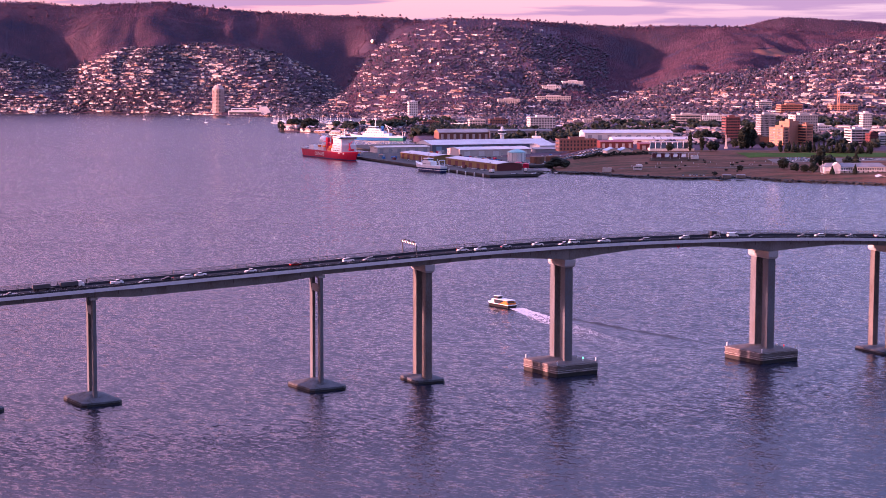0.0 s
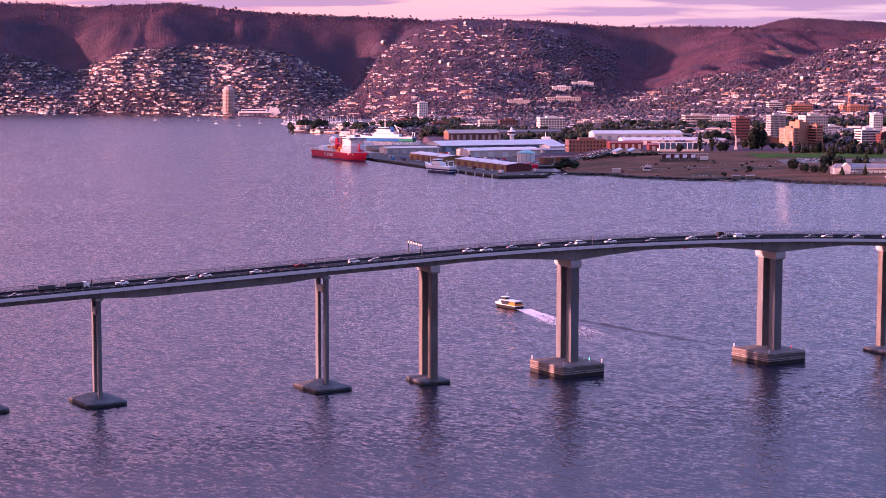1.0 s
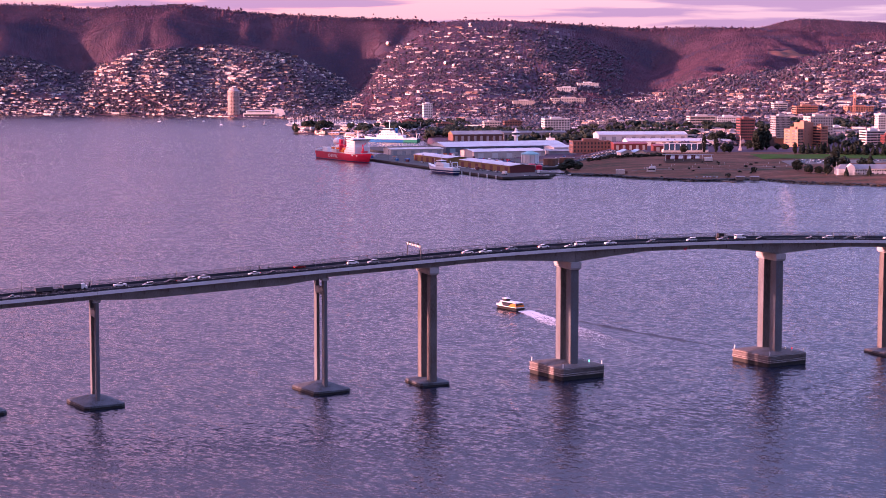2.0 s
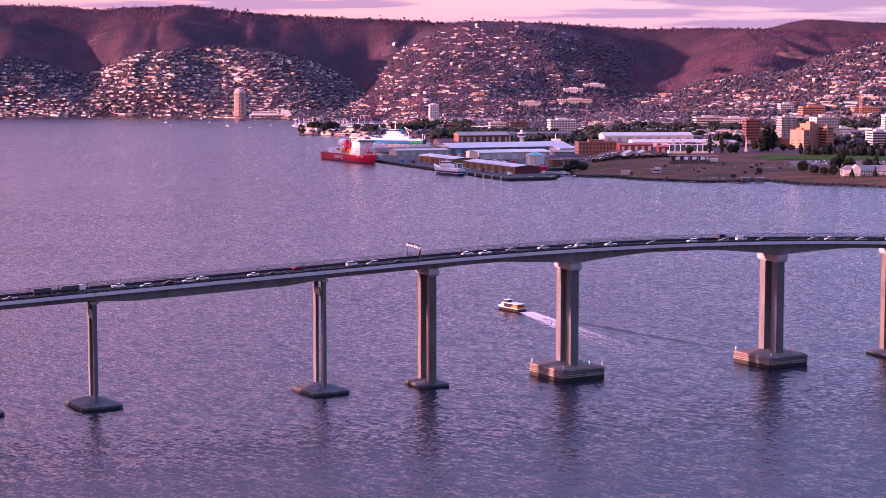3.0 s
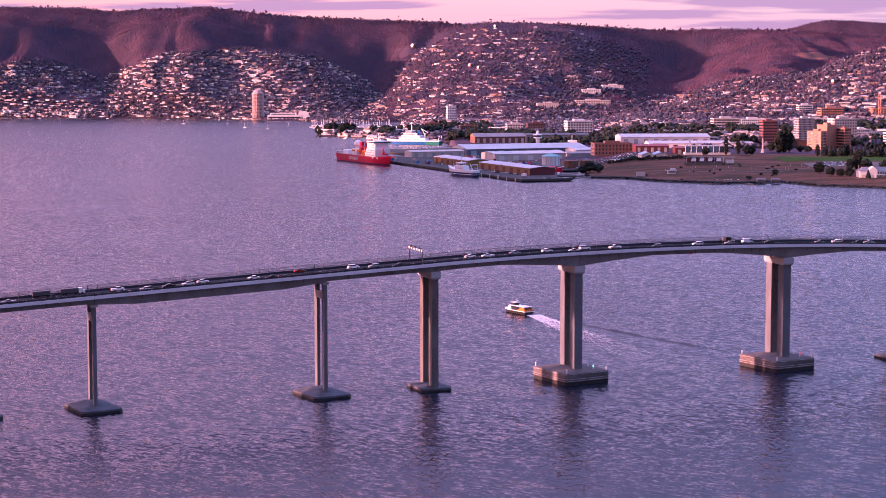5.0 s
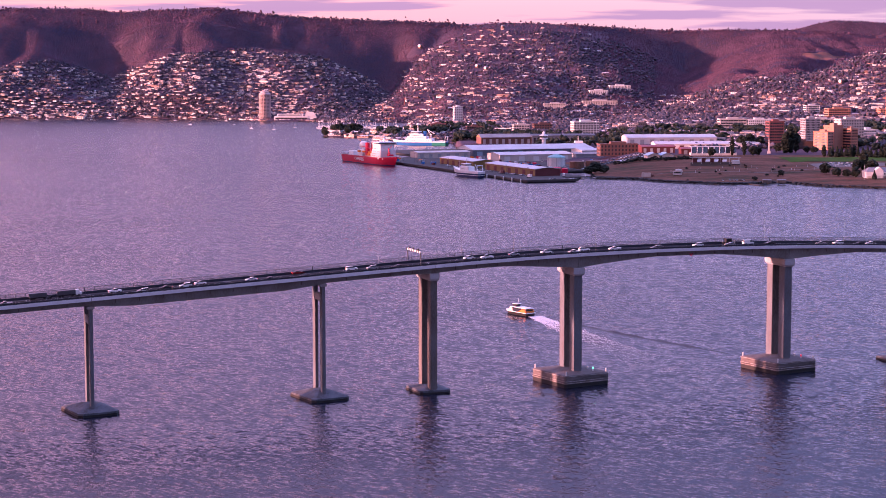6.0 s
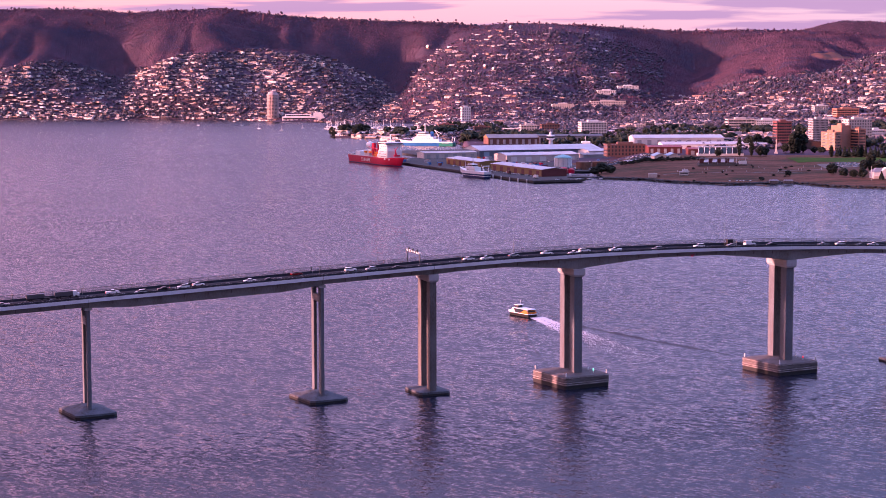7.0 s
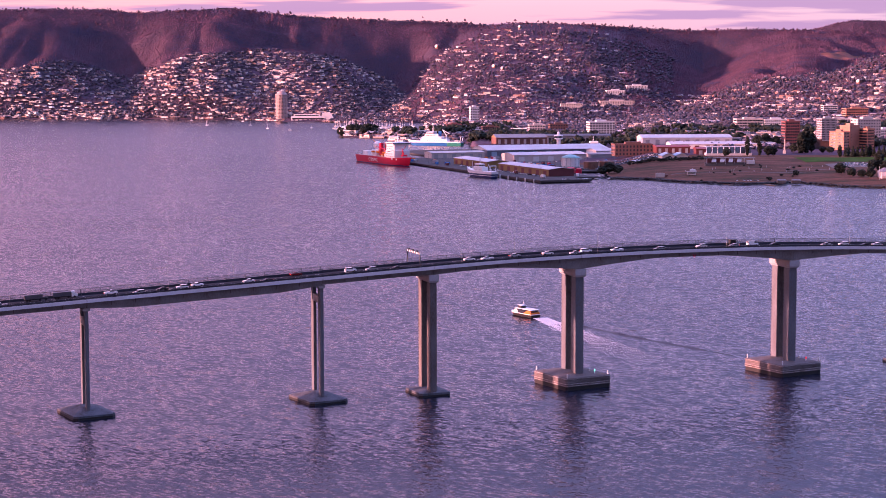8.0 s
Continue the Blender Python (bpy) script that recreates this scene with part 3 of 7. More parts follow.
for i, s in enumerate(SPANS):
    kind = "nav" if s in (168.8, 252.4) else "wide" if s in (115.29, 306.2) else "slim"
    pier = new("pier")
    pier.parent = bridge
    pier.matrix_basis = pose(s, 0, 0)
    skew = pose(0, 0, 0, 0, 0, 11 if kind != "wide" else 4)
    top = deck_z(s) - max(girder_depth(s - 0.5), girder_depth(s + 0.5))
    if kind == "slim":
        w, d, gap = 0.58, 1.5, 4.65
        part("footing", slab(6.9, 9.4, -1.0, 1.3, 1.3, 1.7), FOOTING, pier, "dark weathered concrete pile cap", m=skew)
        part("tide_band", slab(7.0, 9.5, -1.0, 0.7, 1.3, 0), WEED, pier, m=skew)
        part("crossbeam", Mesh().loft([[(-w, -gap, top - 6.0), (w, -gap, top - 6.0), (w, gap, top - 6.0), (-w, gap, top - 6.0)], [(-w, -gap, top - 3.6), (w, -gap, top - 3.6), (w, gap, top - 3.6), (-w, gap, top - 3.6)]]), CONCRETE_PALE, pier)
        for side in (-1, 1):
            part("bearing_block", Mesh().bevel_box(-1.2, 1.2, side * gap - 1.6, side * gap + 1.6, top - 0.9, top, 0.1), CONCRETE_PALE, pier)
            part("column", column(-w, w, side * gap - d, side * gap + d, 1.5, top - 0.9, False), CONCRETE, pier)
        # thin dark panel that paints shade onto the back column's inner face
        part("shade_panel", Mesh().box(-w + 0.13, w - 0.13, gap - d - 0.03, gap - d + 0.1, 1.6, top - 6.1), SHADE_AND_JOINT, pier, "darker concrete panel standing in for shade on an inner face")
    else:
        w, d, gap = (1.5, 2.0, 4.4) if kind == "nav" else (1.15, 1.7, 4.7) if s < 200 else (1.15, 1.5, 5.7)
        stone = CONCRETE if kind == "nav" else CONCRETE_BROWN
        cap_w = w + 0.1
        hi, lo = top, top - 2.7
        ext, low = gap + d + 1.0, gap + d + 0.6
        mid = hi - 2.0
        rings = [[(-u, -v, z), (u, -v, z), (u, v, z), (-u, v, z)] for u, v, z in ((cap_w, low, lo), (cap_w + 0.45, ext, mid), (cap_w + 0.5, ext, hi))]
        part("crosshead", Mesh().loft(rings), CONCRETE_PALE, pier)
        base = 5.2 if kind == "nav" else 1.7
        # shade put into colour: a dark panel on the back column, facing inwards
        part("shade_panel", Mesh().box(-w + 0.14, w - 0.14, gap - d - 0.03, gap - d + 0.1, base, lo - 0.1), SHADE_AND_JOINT, pier, "darker concrete panel standing in for shade on an inner face")
        for side in (-1, 1):
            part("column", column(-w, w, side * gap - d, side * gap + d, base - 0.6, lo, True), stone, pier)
        if kind == "nav":
            part("footing", slab(9.2, 10.4, 0.2, 4.3, 0.6, 0.9), CAPTOP, pier, "broad timber-fendered concrete pile cap", m=skew)
            part("tide_band", slab(9.3, 10.5, -1.0, 1.25, 0.6, 0), WEED, pier, m=skew)
            for k, z in enumerate((1.4, 2.0, 2.6, 3.2, 3.8)):
                part("fender", slab(9.38, 10.58, z, z + 0.42, 0.6, 0.0), FENDER, pier, "weathered timber fender beam", m=skew)
            for z in (1.5, 2.15, 3.9):
                part("fender_strip", slab(9.5, 10.7, z, z + 0.16, 0.6, 0.0), FENDER_PALE, pier, "bleached timber rubbing strip", m=skew)
        else:
            part("footing", slab(*(5.6, 7.2) if s < 200 else (6.4, 8.6), -1.0, 1.3, 0.9, 0.7), FOOTING, pier, "dark weathered concrete pile cap", m=skew)
            part("tide_band", slab(*(5.7, 7.3) if s < 200 else (6.5, 8.7), -1.0, 0.6, 0.9, 0), WEED, pier, m=skew)

# ---- more materials ----
GLASS = mat("dark_window_glass", (0.03, 0.035, 0.045), 0.12, 0.0, var=0.3, scale=0.2, bump=0.0, spec=0.8)
PANE = mat("polished_window_glass", (0.03, 0.03, 0.035), 0.16, var=0.1, bump=0.0, spec=0.7)
TYRE = mat("tyre_rubber", (0.015, 0.015, 0.016), 0.8, var=0.2, bump=0.0)
RED = mat("red_hull_paint", (0.52, 0.005, 0.05), 0.4, var=0.12, scale=0.15, fine=1.5, bump=0.03)
HULL_BLUE = mat("blue_hull_paint", (0.02, 0.15, 0.42), 0.4, var=0.12, scale=0.15, bump=0.03)
HULL_GREEN = mat("green_hull_paint", (0.02, 0.22, 0.16), 0.4, var=0.12, scale=0.15, bump=0.03)
NAVY = mat("navy_hull_paint", (0.01, 0.02, 0.11), 0.4, var=0.15, scale=0.2, bump=0.03)
ORANGE = mat("orange_paint", (0.62, 0.17, 0.02), 0.45, var=0.12, bump=0.03)
YELLOW = mat("ochre_cladding", (0.24, 0.15, 0.055), 0.6, var=0.15, scale=0.15, bump=0.05)
REDWALL = mat("red_cladding", (0.13, 0.035, 0.04), 0.6, var=0.15, scale=0.15, bump=0.05)
ROOF_WHITE = mat("white_metal_roof", (0.57, 0.53, 0.53), 0.5, var=0.12, scale=0.06, fine=0.8, bump=0.05)
ROOF_GREY = mat("grey_metal_roof", (0.22, 0.205, 0.215), 0.55, var=0.2, scale=0.08, fine=0.8, bump=0.05)
ROOF_RED = mat("red_metal_roof", (0.26, 0.06, 0.07), 0.55, var=0.2, scale=0.1, bump=0.05)
ROOF_BLUE = mat("blue_metal_roof", (0.30, 0.42, 0.52), 0.5, var=0.12, scale=0.1, bump=0.05)
CREAM = mat("cream_render", (0.58, 0.51, 0.47), 0.8, var=0.14, scale=0.08, fine=0.8, bump=0.08)
WHITEWALL = mat("white_render", (0.74, 0.71, 0.69), 0.75, var=0.1, scale=0.08, fine=0.8, bump=0.05)
GREYWALL = mat("grey_concrete_wall", (0.38, 0.37, 0.38), 0.8, var=0.15, scale=0.08, fine=0.8, bump=0.08)
BRICK = mat("brown_brick_wall", (0.15, 0.08, 0.072), 0.85, var=0.2, scale=0.1, fine=1.2, bump=0.15)
BRICK_RED = mat("red_brick_wall", (0.21, 0.085, 0.085), 0.85, var=0.2, scale=0.1, fine=1.2, bump=0.15)
BRICK_ORANGE = mat("orange_brick_wall", (0.47, 0.22, 0.15), 0.85, var=0.16, scale=0.1, fine=1.2, bump=0.15)
BLUEGREY = mat("blue_grey_cladding", (0.15, 0.17, 0.21), 0.6, var=0.25, scale=0.15, fine=1.0, bump=0.05, stretch=(1, 1, 0.3))
SLATE = mat("slate_grey_paint", (0.085, 0.085, 0.1), 0.6, var=0.2, scale=0.4, bump=0.05)
TEAL = mat("teal_roof_paint", (0.20, 0.42, 0.42), 0.5, var=0.15, scale=0.2, bump=0.0)
RUSTY = mat("rusty_tank_steel", (0.17, 0.09, 0.065), 0.7, 0.2, var=0.35, scale=0.3, bump=0.1)
QUAY = mat("wharf_concrete", (0.085, 0.08, 0.08), 0.85, var=0.3, scale=0.06, fine=0.7, bump=0.1, spec=0.06)
LAWN = mat("mown_lawn", (0.05, 0.095, 0.015), 0.95, var=0.3, scale=0.03, fine=0.5, bump=0.2, spec=0.06)
PATH_GREY = mat("pale_path", (0.17, 0.15, 0.14), 0.9, var=0.2, scale=0.05, bump=0.05, spec=0.06)
FOAM = mat("churned_foam", (0.6, 0.58, 0.64), 0.9, var=0.15, bump=0.3)
TIMBER = mat("weathered_timber", (0.13, 0.10, 0.08), 0.85, var=0.3, scale=0.6, bump=0.2)
BARK = mat("grey_bark", (0.14, 0.11, 0.09), 0.9, var=0.3, bump=0.2)
# sunset red, blue shade and distance haze are put into this foliage colour
LEAF = mat("hazy_gum_foliage", (0.106, 0.059, 0.088), 0.9, var=0.4, scale=0.012, fine=0.09, bump=0.0, spread=0.16, island=True, spec=0.05, stain=(0.066, 0.06, 0.11))
# far copy of the garden foliage, paler and bluer: haze painted into it
LEAF_GARDEN = mat("hazy_garden_foliage", (0.078, 0.071, 0.096), 0.85, var=0.4, scale=0.1, fine=0.6, bump=0.0, spread=0.4, island=True, spec=0.15)
LEAF_TOWN = mat("garden_foliage", (0.022, 0.030, 0.022), 0.8, var=0.5, scale=0.1, fine=0.6, bump=0.0, spread=0.55, island=True, spec=0.15)
HOUSE_WALL = palette("house_walls", [(0.66, 0.58, 0.55), (0.74, 0.68, 0.66), (0.32, 0.18, 0.15), (0.60, 0.48, 0.44), (0.72, 0.66, 0.64), (0.50, 0.34, 0.29), (0.76, 0.72, 0.70), (0.44, 0.32, 0.28), (0.68, 0.60, 0.57)])
HOUSE_ROOF = palette("house_roofs", [(0.26, 0.22, 0.23), (0.26, 0.12, 0.10), (0.45, 0.40, 0.40), (0.17, 0.15, 0.16), (0.23, 0.15, 0.13), (0.60, 0.59, 0.60), (0.16, 0.18, 0.20), (0.34, 0.32, 0.33)], 0.6)
CAR_PAINT = palette("car_paint", [(0.75, 0.75, 0.76), (0.02, 0.02, 0.025), (0.70, 0.70, 0.72), (0.35, 0.36, 0.38), (0.05, 0.06, 0.09), (0.78, 0.77, 0.75), (0.12, 0.12, 0.13)], 0.25, island=False, spec=0.6)
CASINO = mat("rosy_hotel_concrete", (0.47, 0.36, 0.34), 0.8, var=0.1, scale=0.05, bump=0.0)
PAINTS = {"white": mat("white_car_paint", (0.8, 0.8, 0.8), 0.25, var=0.03, bump=0.0), "silver": mat("silver_car_paint", (0.42, 0.43, 0.45), 0.3, 0.4, var=0.05, bump=0.0), "black": mat("black_car_paint", (0.015, 0.015, 0.02), 0.2, var=0.05, bump=0.0), "red": mat("red_car_paint", (0.2, 0.012, 0.016), 0.25, var=0.05, bump=0.0)}
LAMP_RED, LAMP_GREEN, LAMP_WARM = glow("red_lamp", (0.8, 0.03, 0.06), 0.45), glow("green_lamp", (0.25, 0.9, 0.65), 0.9), glow("warm_lamp", (1.0, 0.62, 0.3), 6)
TAIL = glow("tail_lamp", (0.8, 0.02, 0.02), 1.5)


# ---- things on the bridge ----
def on_deck(s, n, turn=0.0):
    slope = math.degrees(math.atan2(deck_z(s + 2) - deck_z(s - 2), 4))
    return BRIDGE @ pose(s, n, deck_z(s) + 0.06, 0, -slope, 0) @ pose(0, 0, 0, 0, 0, turn)


def extrude(profile, half):
    """A side profile (along, height) given a width; half is a function of the height."""
    left = [(x, half(z), z) for x, z in profile]
    right = [(x, -half(z), z) for x, z in profile]
    return Mesh().loft([left, right])


BODY = {
    "sedan": ([(-2.1, 0.3), (2.1, 0.3), (2.15, 0.62), (1.95, 0.78), (0.95, 0.9), (-1.3, 0.95), (-2.05, 0.88), (-2.15, 0.6)], [(-1.35, 0.93), (0.95, 0.9), (0.3, 1.34), (-0.75, 1.36)]),
    "wagon": ([(-2.15, 0.3), (2.1, 0.3), (2.15, 0.7), (1.95, 0.9), (0.95, 1.02), (-2.05, 1.05), (-2.18, 0.7)], [(-2.0, 1.03), (0.95, 1.0), (0.4, 1.52), (-1.75, 1.55)]),
    "utility": ([(-2.4, 0.4), (2.3, 0.4), (2.35, 0.8), (2.15, 1.0), (1.1, 1.08), (-2.35, 1.05), (-2.42, 0.7)], [(-0.45, 1.06), (1.1, 1.06), (0.55, 1.58), (-0.3, 1.6)]),
    "van": ([(-2.3, 0.35), (2.2, 0.35), (2.25, 0.85), (1.7, 1.15), (-2.25, 1.2), (-2.32, 0.8)], [(-2.25, 1.18), (1.7, 1.12), (1.1, 1.85), (-2.2, 1.88)]),
}


def car(shape, paint, m, label):
    body, cabin = BODY[shape]
    ob = thing("car" if shape in ("sedan", "wagon") else "pickup" if shape == "utility" else "van", m, label, "car" if shape in ("sedan", "wagon") else "pickup truck" if shape == "utility" else "van", "traffic on the bridge")
    part("body", extrude(body, lambda z: 0.86), PAINTS[paint], ob)
    part("window_glass", extrude(cabin, lambda z: 0.84 - 0.12 * max(0, z - 0.95)), GLASS, ob)
    roof = [(x, z) for x, z in cabin if z > 1.2]
    part("roof", Mesh().bevel_box(min(p[0] for p in roof) - 0.05, max(p[0] for p in roof) + 0.05, -0.76, 0.76, max(p[1] for p in roof) - 0.06, max(p[1] for p in roof) + 0.03, 0.08), PAINTS[paint], ob)
    if shape == "van":
        part("side_panel", Mesh().box(-2.2, 0.4, -0.85, 0.85, 1.15, 1.84), PAINTS[paint], ob)
    for x in (-1.3, 1.3):
        for y in (-0.8, 0.8):
            part("wheel", Mesh().tube((x, y - 0.1, 0.31), (x, y + 0.1, 0.31), 0.31, n=10), TYRE, ob)
    for y in (-0.6, 0.6):
        part("headlight", Mesh().box(2.08, 2.17, y - 0.18, y + 0.18, 0.55, 0.7), WHITE, ob)
        part("tail_light", Mesh().box(-2.2 if shape != "utility" else -2.44, -2.12 if shape != "utility" else -2.36, y - 0.15, y + 0.15, 0.6, 0.8), TAIL, ob)
    return ob


def truck(m, label, cab_paint, load):
    ob = thing("tipper_truck", m, label, "truck", "traffic on the bridge")
    part("chassis", Mesh().box(-4.6, 4.4, -0.5, 0.5, 0.55, 0.85), BLACK, ob)
    part("tipper_body", Mesh().loft([[(-4.7, -1.1, 0.95), (2.3, -1.1, 0.95), (2.3, 1.1, 0.95), (-4.7, 1.1, 0.95)], [(-4.8, -1.2, 2.6), (2.4, -1.2, 2.6), (2.4, 1.2, 2.6), (-4.8, 1.2, 2.6)]]), load, ob)
    if cab_paint:
        part("cab", extrude([(2.5, 0.5), (4.9, 0.5), (4.95, 1.5), (4.1, 1.75), (3.9, 2.6), (2.5, 2.65)], lambda z: 1.1), cab_paint, ob)
        part("windscreen", Mesh().add([(4.13, -1.0, 1.76), (4.13, 1.0, 1.76), (3.95, 1.0, 2.5), (3.95, -1.0, 2.5)], [(0, 1, 2, 3)]), GLASS, ob)
    for x in (-3.9, -2.8, 1.2, 3.7):
        for y in (-0.95, 0.95):
            part("wheel", Mesh().tube((x, y - 0.15, 0.48), (x, y + 0.15, 0.48), 0.48, n=12), TYRE, ob)
    return ob


LANES = (-4.5, -1.5, 1.5, 4.5)
for s, lane, shape, paint, label in [
    (-27, 0, "utility", "silver", "silver pickup truck heading across the bridge"), (8.4, 2, "utility", "white", "white pickup truck crossing the bridge"), (16.5, 0, "wagon", "white", "white family wagon beside the near barrier"),
    (24.5, 1, "sedan", "black", "black low sedan on the bridge deck"), (31, 1, "wagon", "white", "white sport wagon on the inner lane"), (36.5, 2, "sedan", "white", "white sedan with dark windows on the bridge"),
    (53, 1, "sedan", "white", "white long sedan with dark windows"), (58.5, 0, "sedan", "black", "black sedan close to the near railing"), (70.5, 3, "sedan", "red", "dark red sedan in the far lane"), (88.6, 2, "wagon", "white", "white wagon on the inner far lane"), (95, 1, "wagon", "silver", "silver wagon on the inner near lane"),
    (103, 0, "sedan", "black", "black sedan near the striped gantry"), (131, 2, "sedan", "white", "white sedan beyond the striped gantry"), (136.5, 1, "utility", "white", "white pickup truck with an open tray"), (147.7, 2, "sedan", "silver", "silver sedan on the upper deck"), (160, 2, "sedan", "white", "white sedan near the tall pier"),
    (168, 0, "utility", "white", "white pickup truck above the navigation pier"), (174.5, 2, "wagon", "white", "white wagon side by side with a pickup"), (185, 1, "utility", "white", "white pickup truck on the crest"), (200, 0, "wagon", "silver", "silver wagon on the crest of the bridge"),
    (218, 1, "wagon", "white", "white wagon above the navigation span"), (231, 1, "sedan", "silver", "silver sedan above the navigation span"), (240, 2, "van", "white", "white delivery van on the main span"), (247, 1, "sedan", "black", "black sedan behind a delivery van"), (267, 0, "utility", "silver", "silver pickup truck past the tall pier"), (276, 1, "wagon", "white", "white wagon past the tall pier"), (283, 0, "sedan", "black", "black sedan by the near railing"), (290, 1, "sedan", "white", "white sedan leaving the main span"),
    (305, 2, "sedan", "white", "white sedan over the last tall pier"), (-48, 1, "sedan", "white", "white sedan coming onto the rise"), (-60, 2, "wagon", "black", "black wagon coming onto the rise")]:
    car(shape, paint, on_deck(s, LANES[lane], 180 if lane < 2 else 0) @ Matrix.Scale(0.92, 4), label)
truck(on_deck(-15.0, 3.4) @ Matrix.Scale(0.8, 4), "dark grey tipper trailer behind a truck", None, SLATE)
truck(on_deck(-6.0, 3.4) @ Matrix.Scale(0.8, 4), "dark grey tipper truck with a white cab", WHITE, SLATE)
box_truck = thing("box_truck", on_deck(233.5, 4.5) @ Matrix.Scale(0.8, 4), "black box truck on the crest of the bridge", "truck", "traffic on the bridge")
part("cargo_box", Mesh().bevel_box(-1.6, 1.2, -1.0, 1.0, 0.8, 2.7, 0.06), BLACK, box_truck)
part("cab", extrude([(1.3, 0.5), (2.9, 0.5), (2.95, 1.3), (2.6, 2.2), (1.3, 2.3)], lambda z: 1.05), PAINTS["silver"], box_truck)
for x in (-1.6, 2.1):
    for y in (-0.95, 0.95):
        part("wheel", Mesh().tube((x, y - 0.14, 0.45), (x, y + 0.14, 0.45), 0.45, n=10), TYRE, box_truck)


def street_lamp(m, label):
    ob = thing("street_lamp", m, label, "street lamp", "lamps along the bridge")
    part("pole", Mesh().tube((0, 0, 0), (0, 0, 9.2), 0.055, 0.03, n=8), GALV, ob)
    arm = Mesh()
    pts = [(0, 0, 9.2), (0, 0.5, 9.6), (0, 1.4, 9.75)]
    for p, q2 in zip(pts, pts[1:]):
        arm.tube(p, q2, 0.03, n=6)
    part("arm", arm, GALV, ob)
    part("lamp_head", Mesh().bevel_box(-0.1, 0.1, 1.35, 1.85, 9.7, 9.8, 0.04), GALV, ob)
    return ob


lamp0 = street_lamp(on_deck(25.7, -6.6), "tall thin galvanised street lamp on the bridge")
for k in range(-5, 10):
    if k:
        copy_thing(lamp0, on_deck(25.7 + 49.9 * k, -6.6))
    copy_thing(lamp0, on_deck(0.0 + 49.9 * k, 6.6, 180))


def gantry(m):
    ob = thing("sign_gantry", m, "white lane gantry with a black and white striped beam", "sign gantry", "gantries over the road")
    for y in (-7.0, 7.0):
        part("post", Mesh().box(-0.15, 0.15, y - 0.15, y + 0.15, 0, 4.6), GALV, ob)
    part("beam", Mesh().box(-0.3, 0.3, -7.4, 7.4, 4.7, 5.3), WHITE, ob)
    for k in range(6):
        y = -6.6 + k * 2.64
        part("stripe", Mesh().add([(-0.33, y - 0.3, 4.6), (-0.33, y + 0.75, 4.6), (-0.33, y + 1.3, 5.37), (-0.33, y + 0.2, 5.37), (0.33, y - 0.3, 4.6), (0.33, y + 0.75, 4.6), (0.33, y + 1.3, 5.37), (0.33, y + 0.2, 5.37)], [(3, 2, 1, 0), (4, 5, 6, 7), (0, 1, 5, 4), (1, 2, 6, 5), (2, 3, 7, 6), (3, 0, 4, 7)]), BLACK, ob)
    for y in (-4.5, 0.4, 4.5):
        part("lane_signal", Mesh().bevel_box(-0.25, 0.25, y - 0.4, y + 0.4, 5.35, 6.0, 0.06), BLACK, ob)
    return ob


gantry(on_deck(110.6, 0))
gantry(on_deck(318.0, 0))

# marks for shipping on the navigation piers and under the main span
for s, lampm, word in ((168.8, LAMP_GREEN, "green"), (252.4, LAMP_RED, "red")):
    for u, v in ((-8.5, -9.8), (8.5, -9.8), (-8.5, 9.8), (8.5, 9.8), (5.4, -3.0)):
        ob = thing("marker_post", BRIDGE @ pose(s, 0, 0, 0, 0, 11) @ pose(u, v, 4.4), "short white marker post on a pile cap", "marker post", "posts on the pile caps")
        part("post", Mesh().tube((0, 0, 0), (0, 0, 1.0), 0.22, n=8), WHITE, ob)
        part("cap", Mesh().lathe([(0.26, 1.0), (0.26, 1.25), (0.05, 1.45)], 8), WHITE, ob)
    ob = thing("navigation_light", BRIDGE @ pose(s, 0, 0, 0, 0, 11) @ pose(4.4, -7.6, 4.5), f"{word} navigation light on a pile cap", "navigation light")
    part("post", Mesh().tube((0, 0, 0), (0, 0, 0.9), 0.16, n=8), WHITE, ob)
    part("lamp", Mesh().lathe([(0.22, 0.9), (0.25, 1.4), (0.1, 1.7)], 10), lampm, ob)
mark = thing("channel_mark", BRIDGE @ pose(212.4, -7.1, deck_z(212.4) - 2.6), "red v-shaped channel mark under the main span", "channel mark")
for side in (-1, 1):
    part("arm", Mesh().box(-0.12, 0.12, -0.1, 0.1, 0, 1.2, turn=pose(0, 0, 0, 0, 28 * side, 0)), RED, mark)


# ---- boats and ships ----
def outline(length, beam, z, rake=0.0, fine=0.35, stern=0.9, n=7):
    """Deck plan of a hull, stern at -x, at one height: pairs of (x, y)."""
    bow = length / 2 + rake * z
    right = [(-length / 2, -beam / 2 * stern), (-length / 4, -beam / 2)]
    for i in range(n):
        f = i / (n - 1)
        right.append((length / 2 - fine * length + f * (bow - length / 2 + fine * length), -beam / 2 * max(0.02, 1 - f**2.2)))
    return right + [(x, -y) for x, y in reversed(right)]


def hull(length, beam, z0, z1, rake, sheer=0.0, flare=0.0, fine=0.35, stern=0.9, steps=3):
    rings = []
    for i in range(steps + 1):
        f = i / steps
        z = z0 + (z1 - z0) * f
        ring = outline(length * (1 - flare * (1 - f) * 0.3), beam * (1 - flare * (1 - f)), z, rake, fine, stern)
        rings.append([(x, y, z + sheer * f * max(0, (x / (length / 2) - 0.3)) ** 2) for x, y in ring])
    return Mesh().loft(rings)


def heading(x0, y0, x1, y1):
    return pose((x0 + x1) / 2, (y0 + y1) / 2, 0, 0, 0, math.degrees(math.atan2(y1 - y0, x1 - x0)))


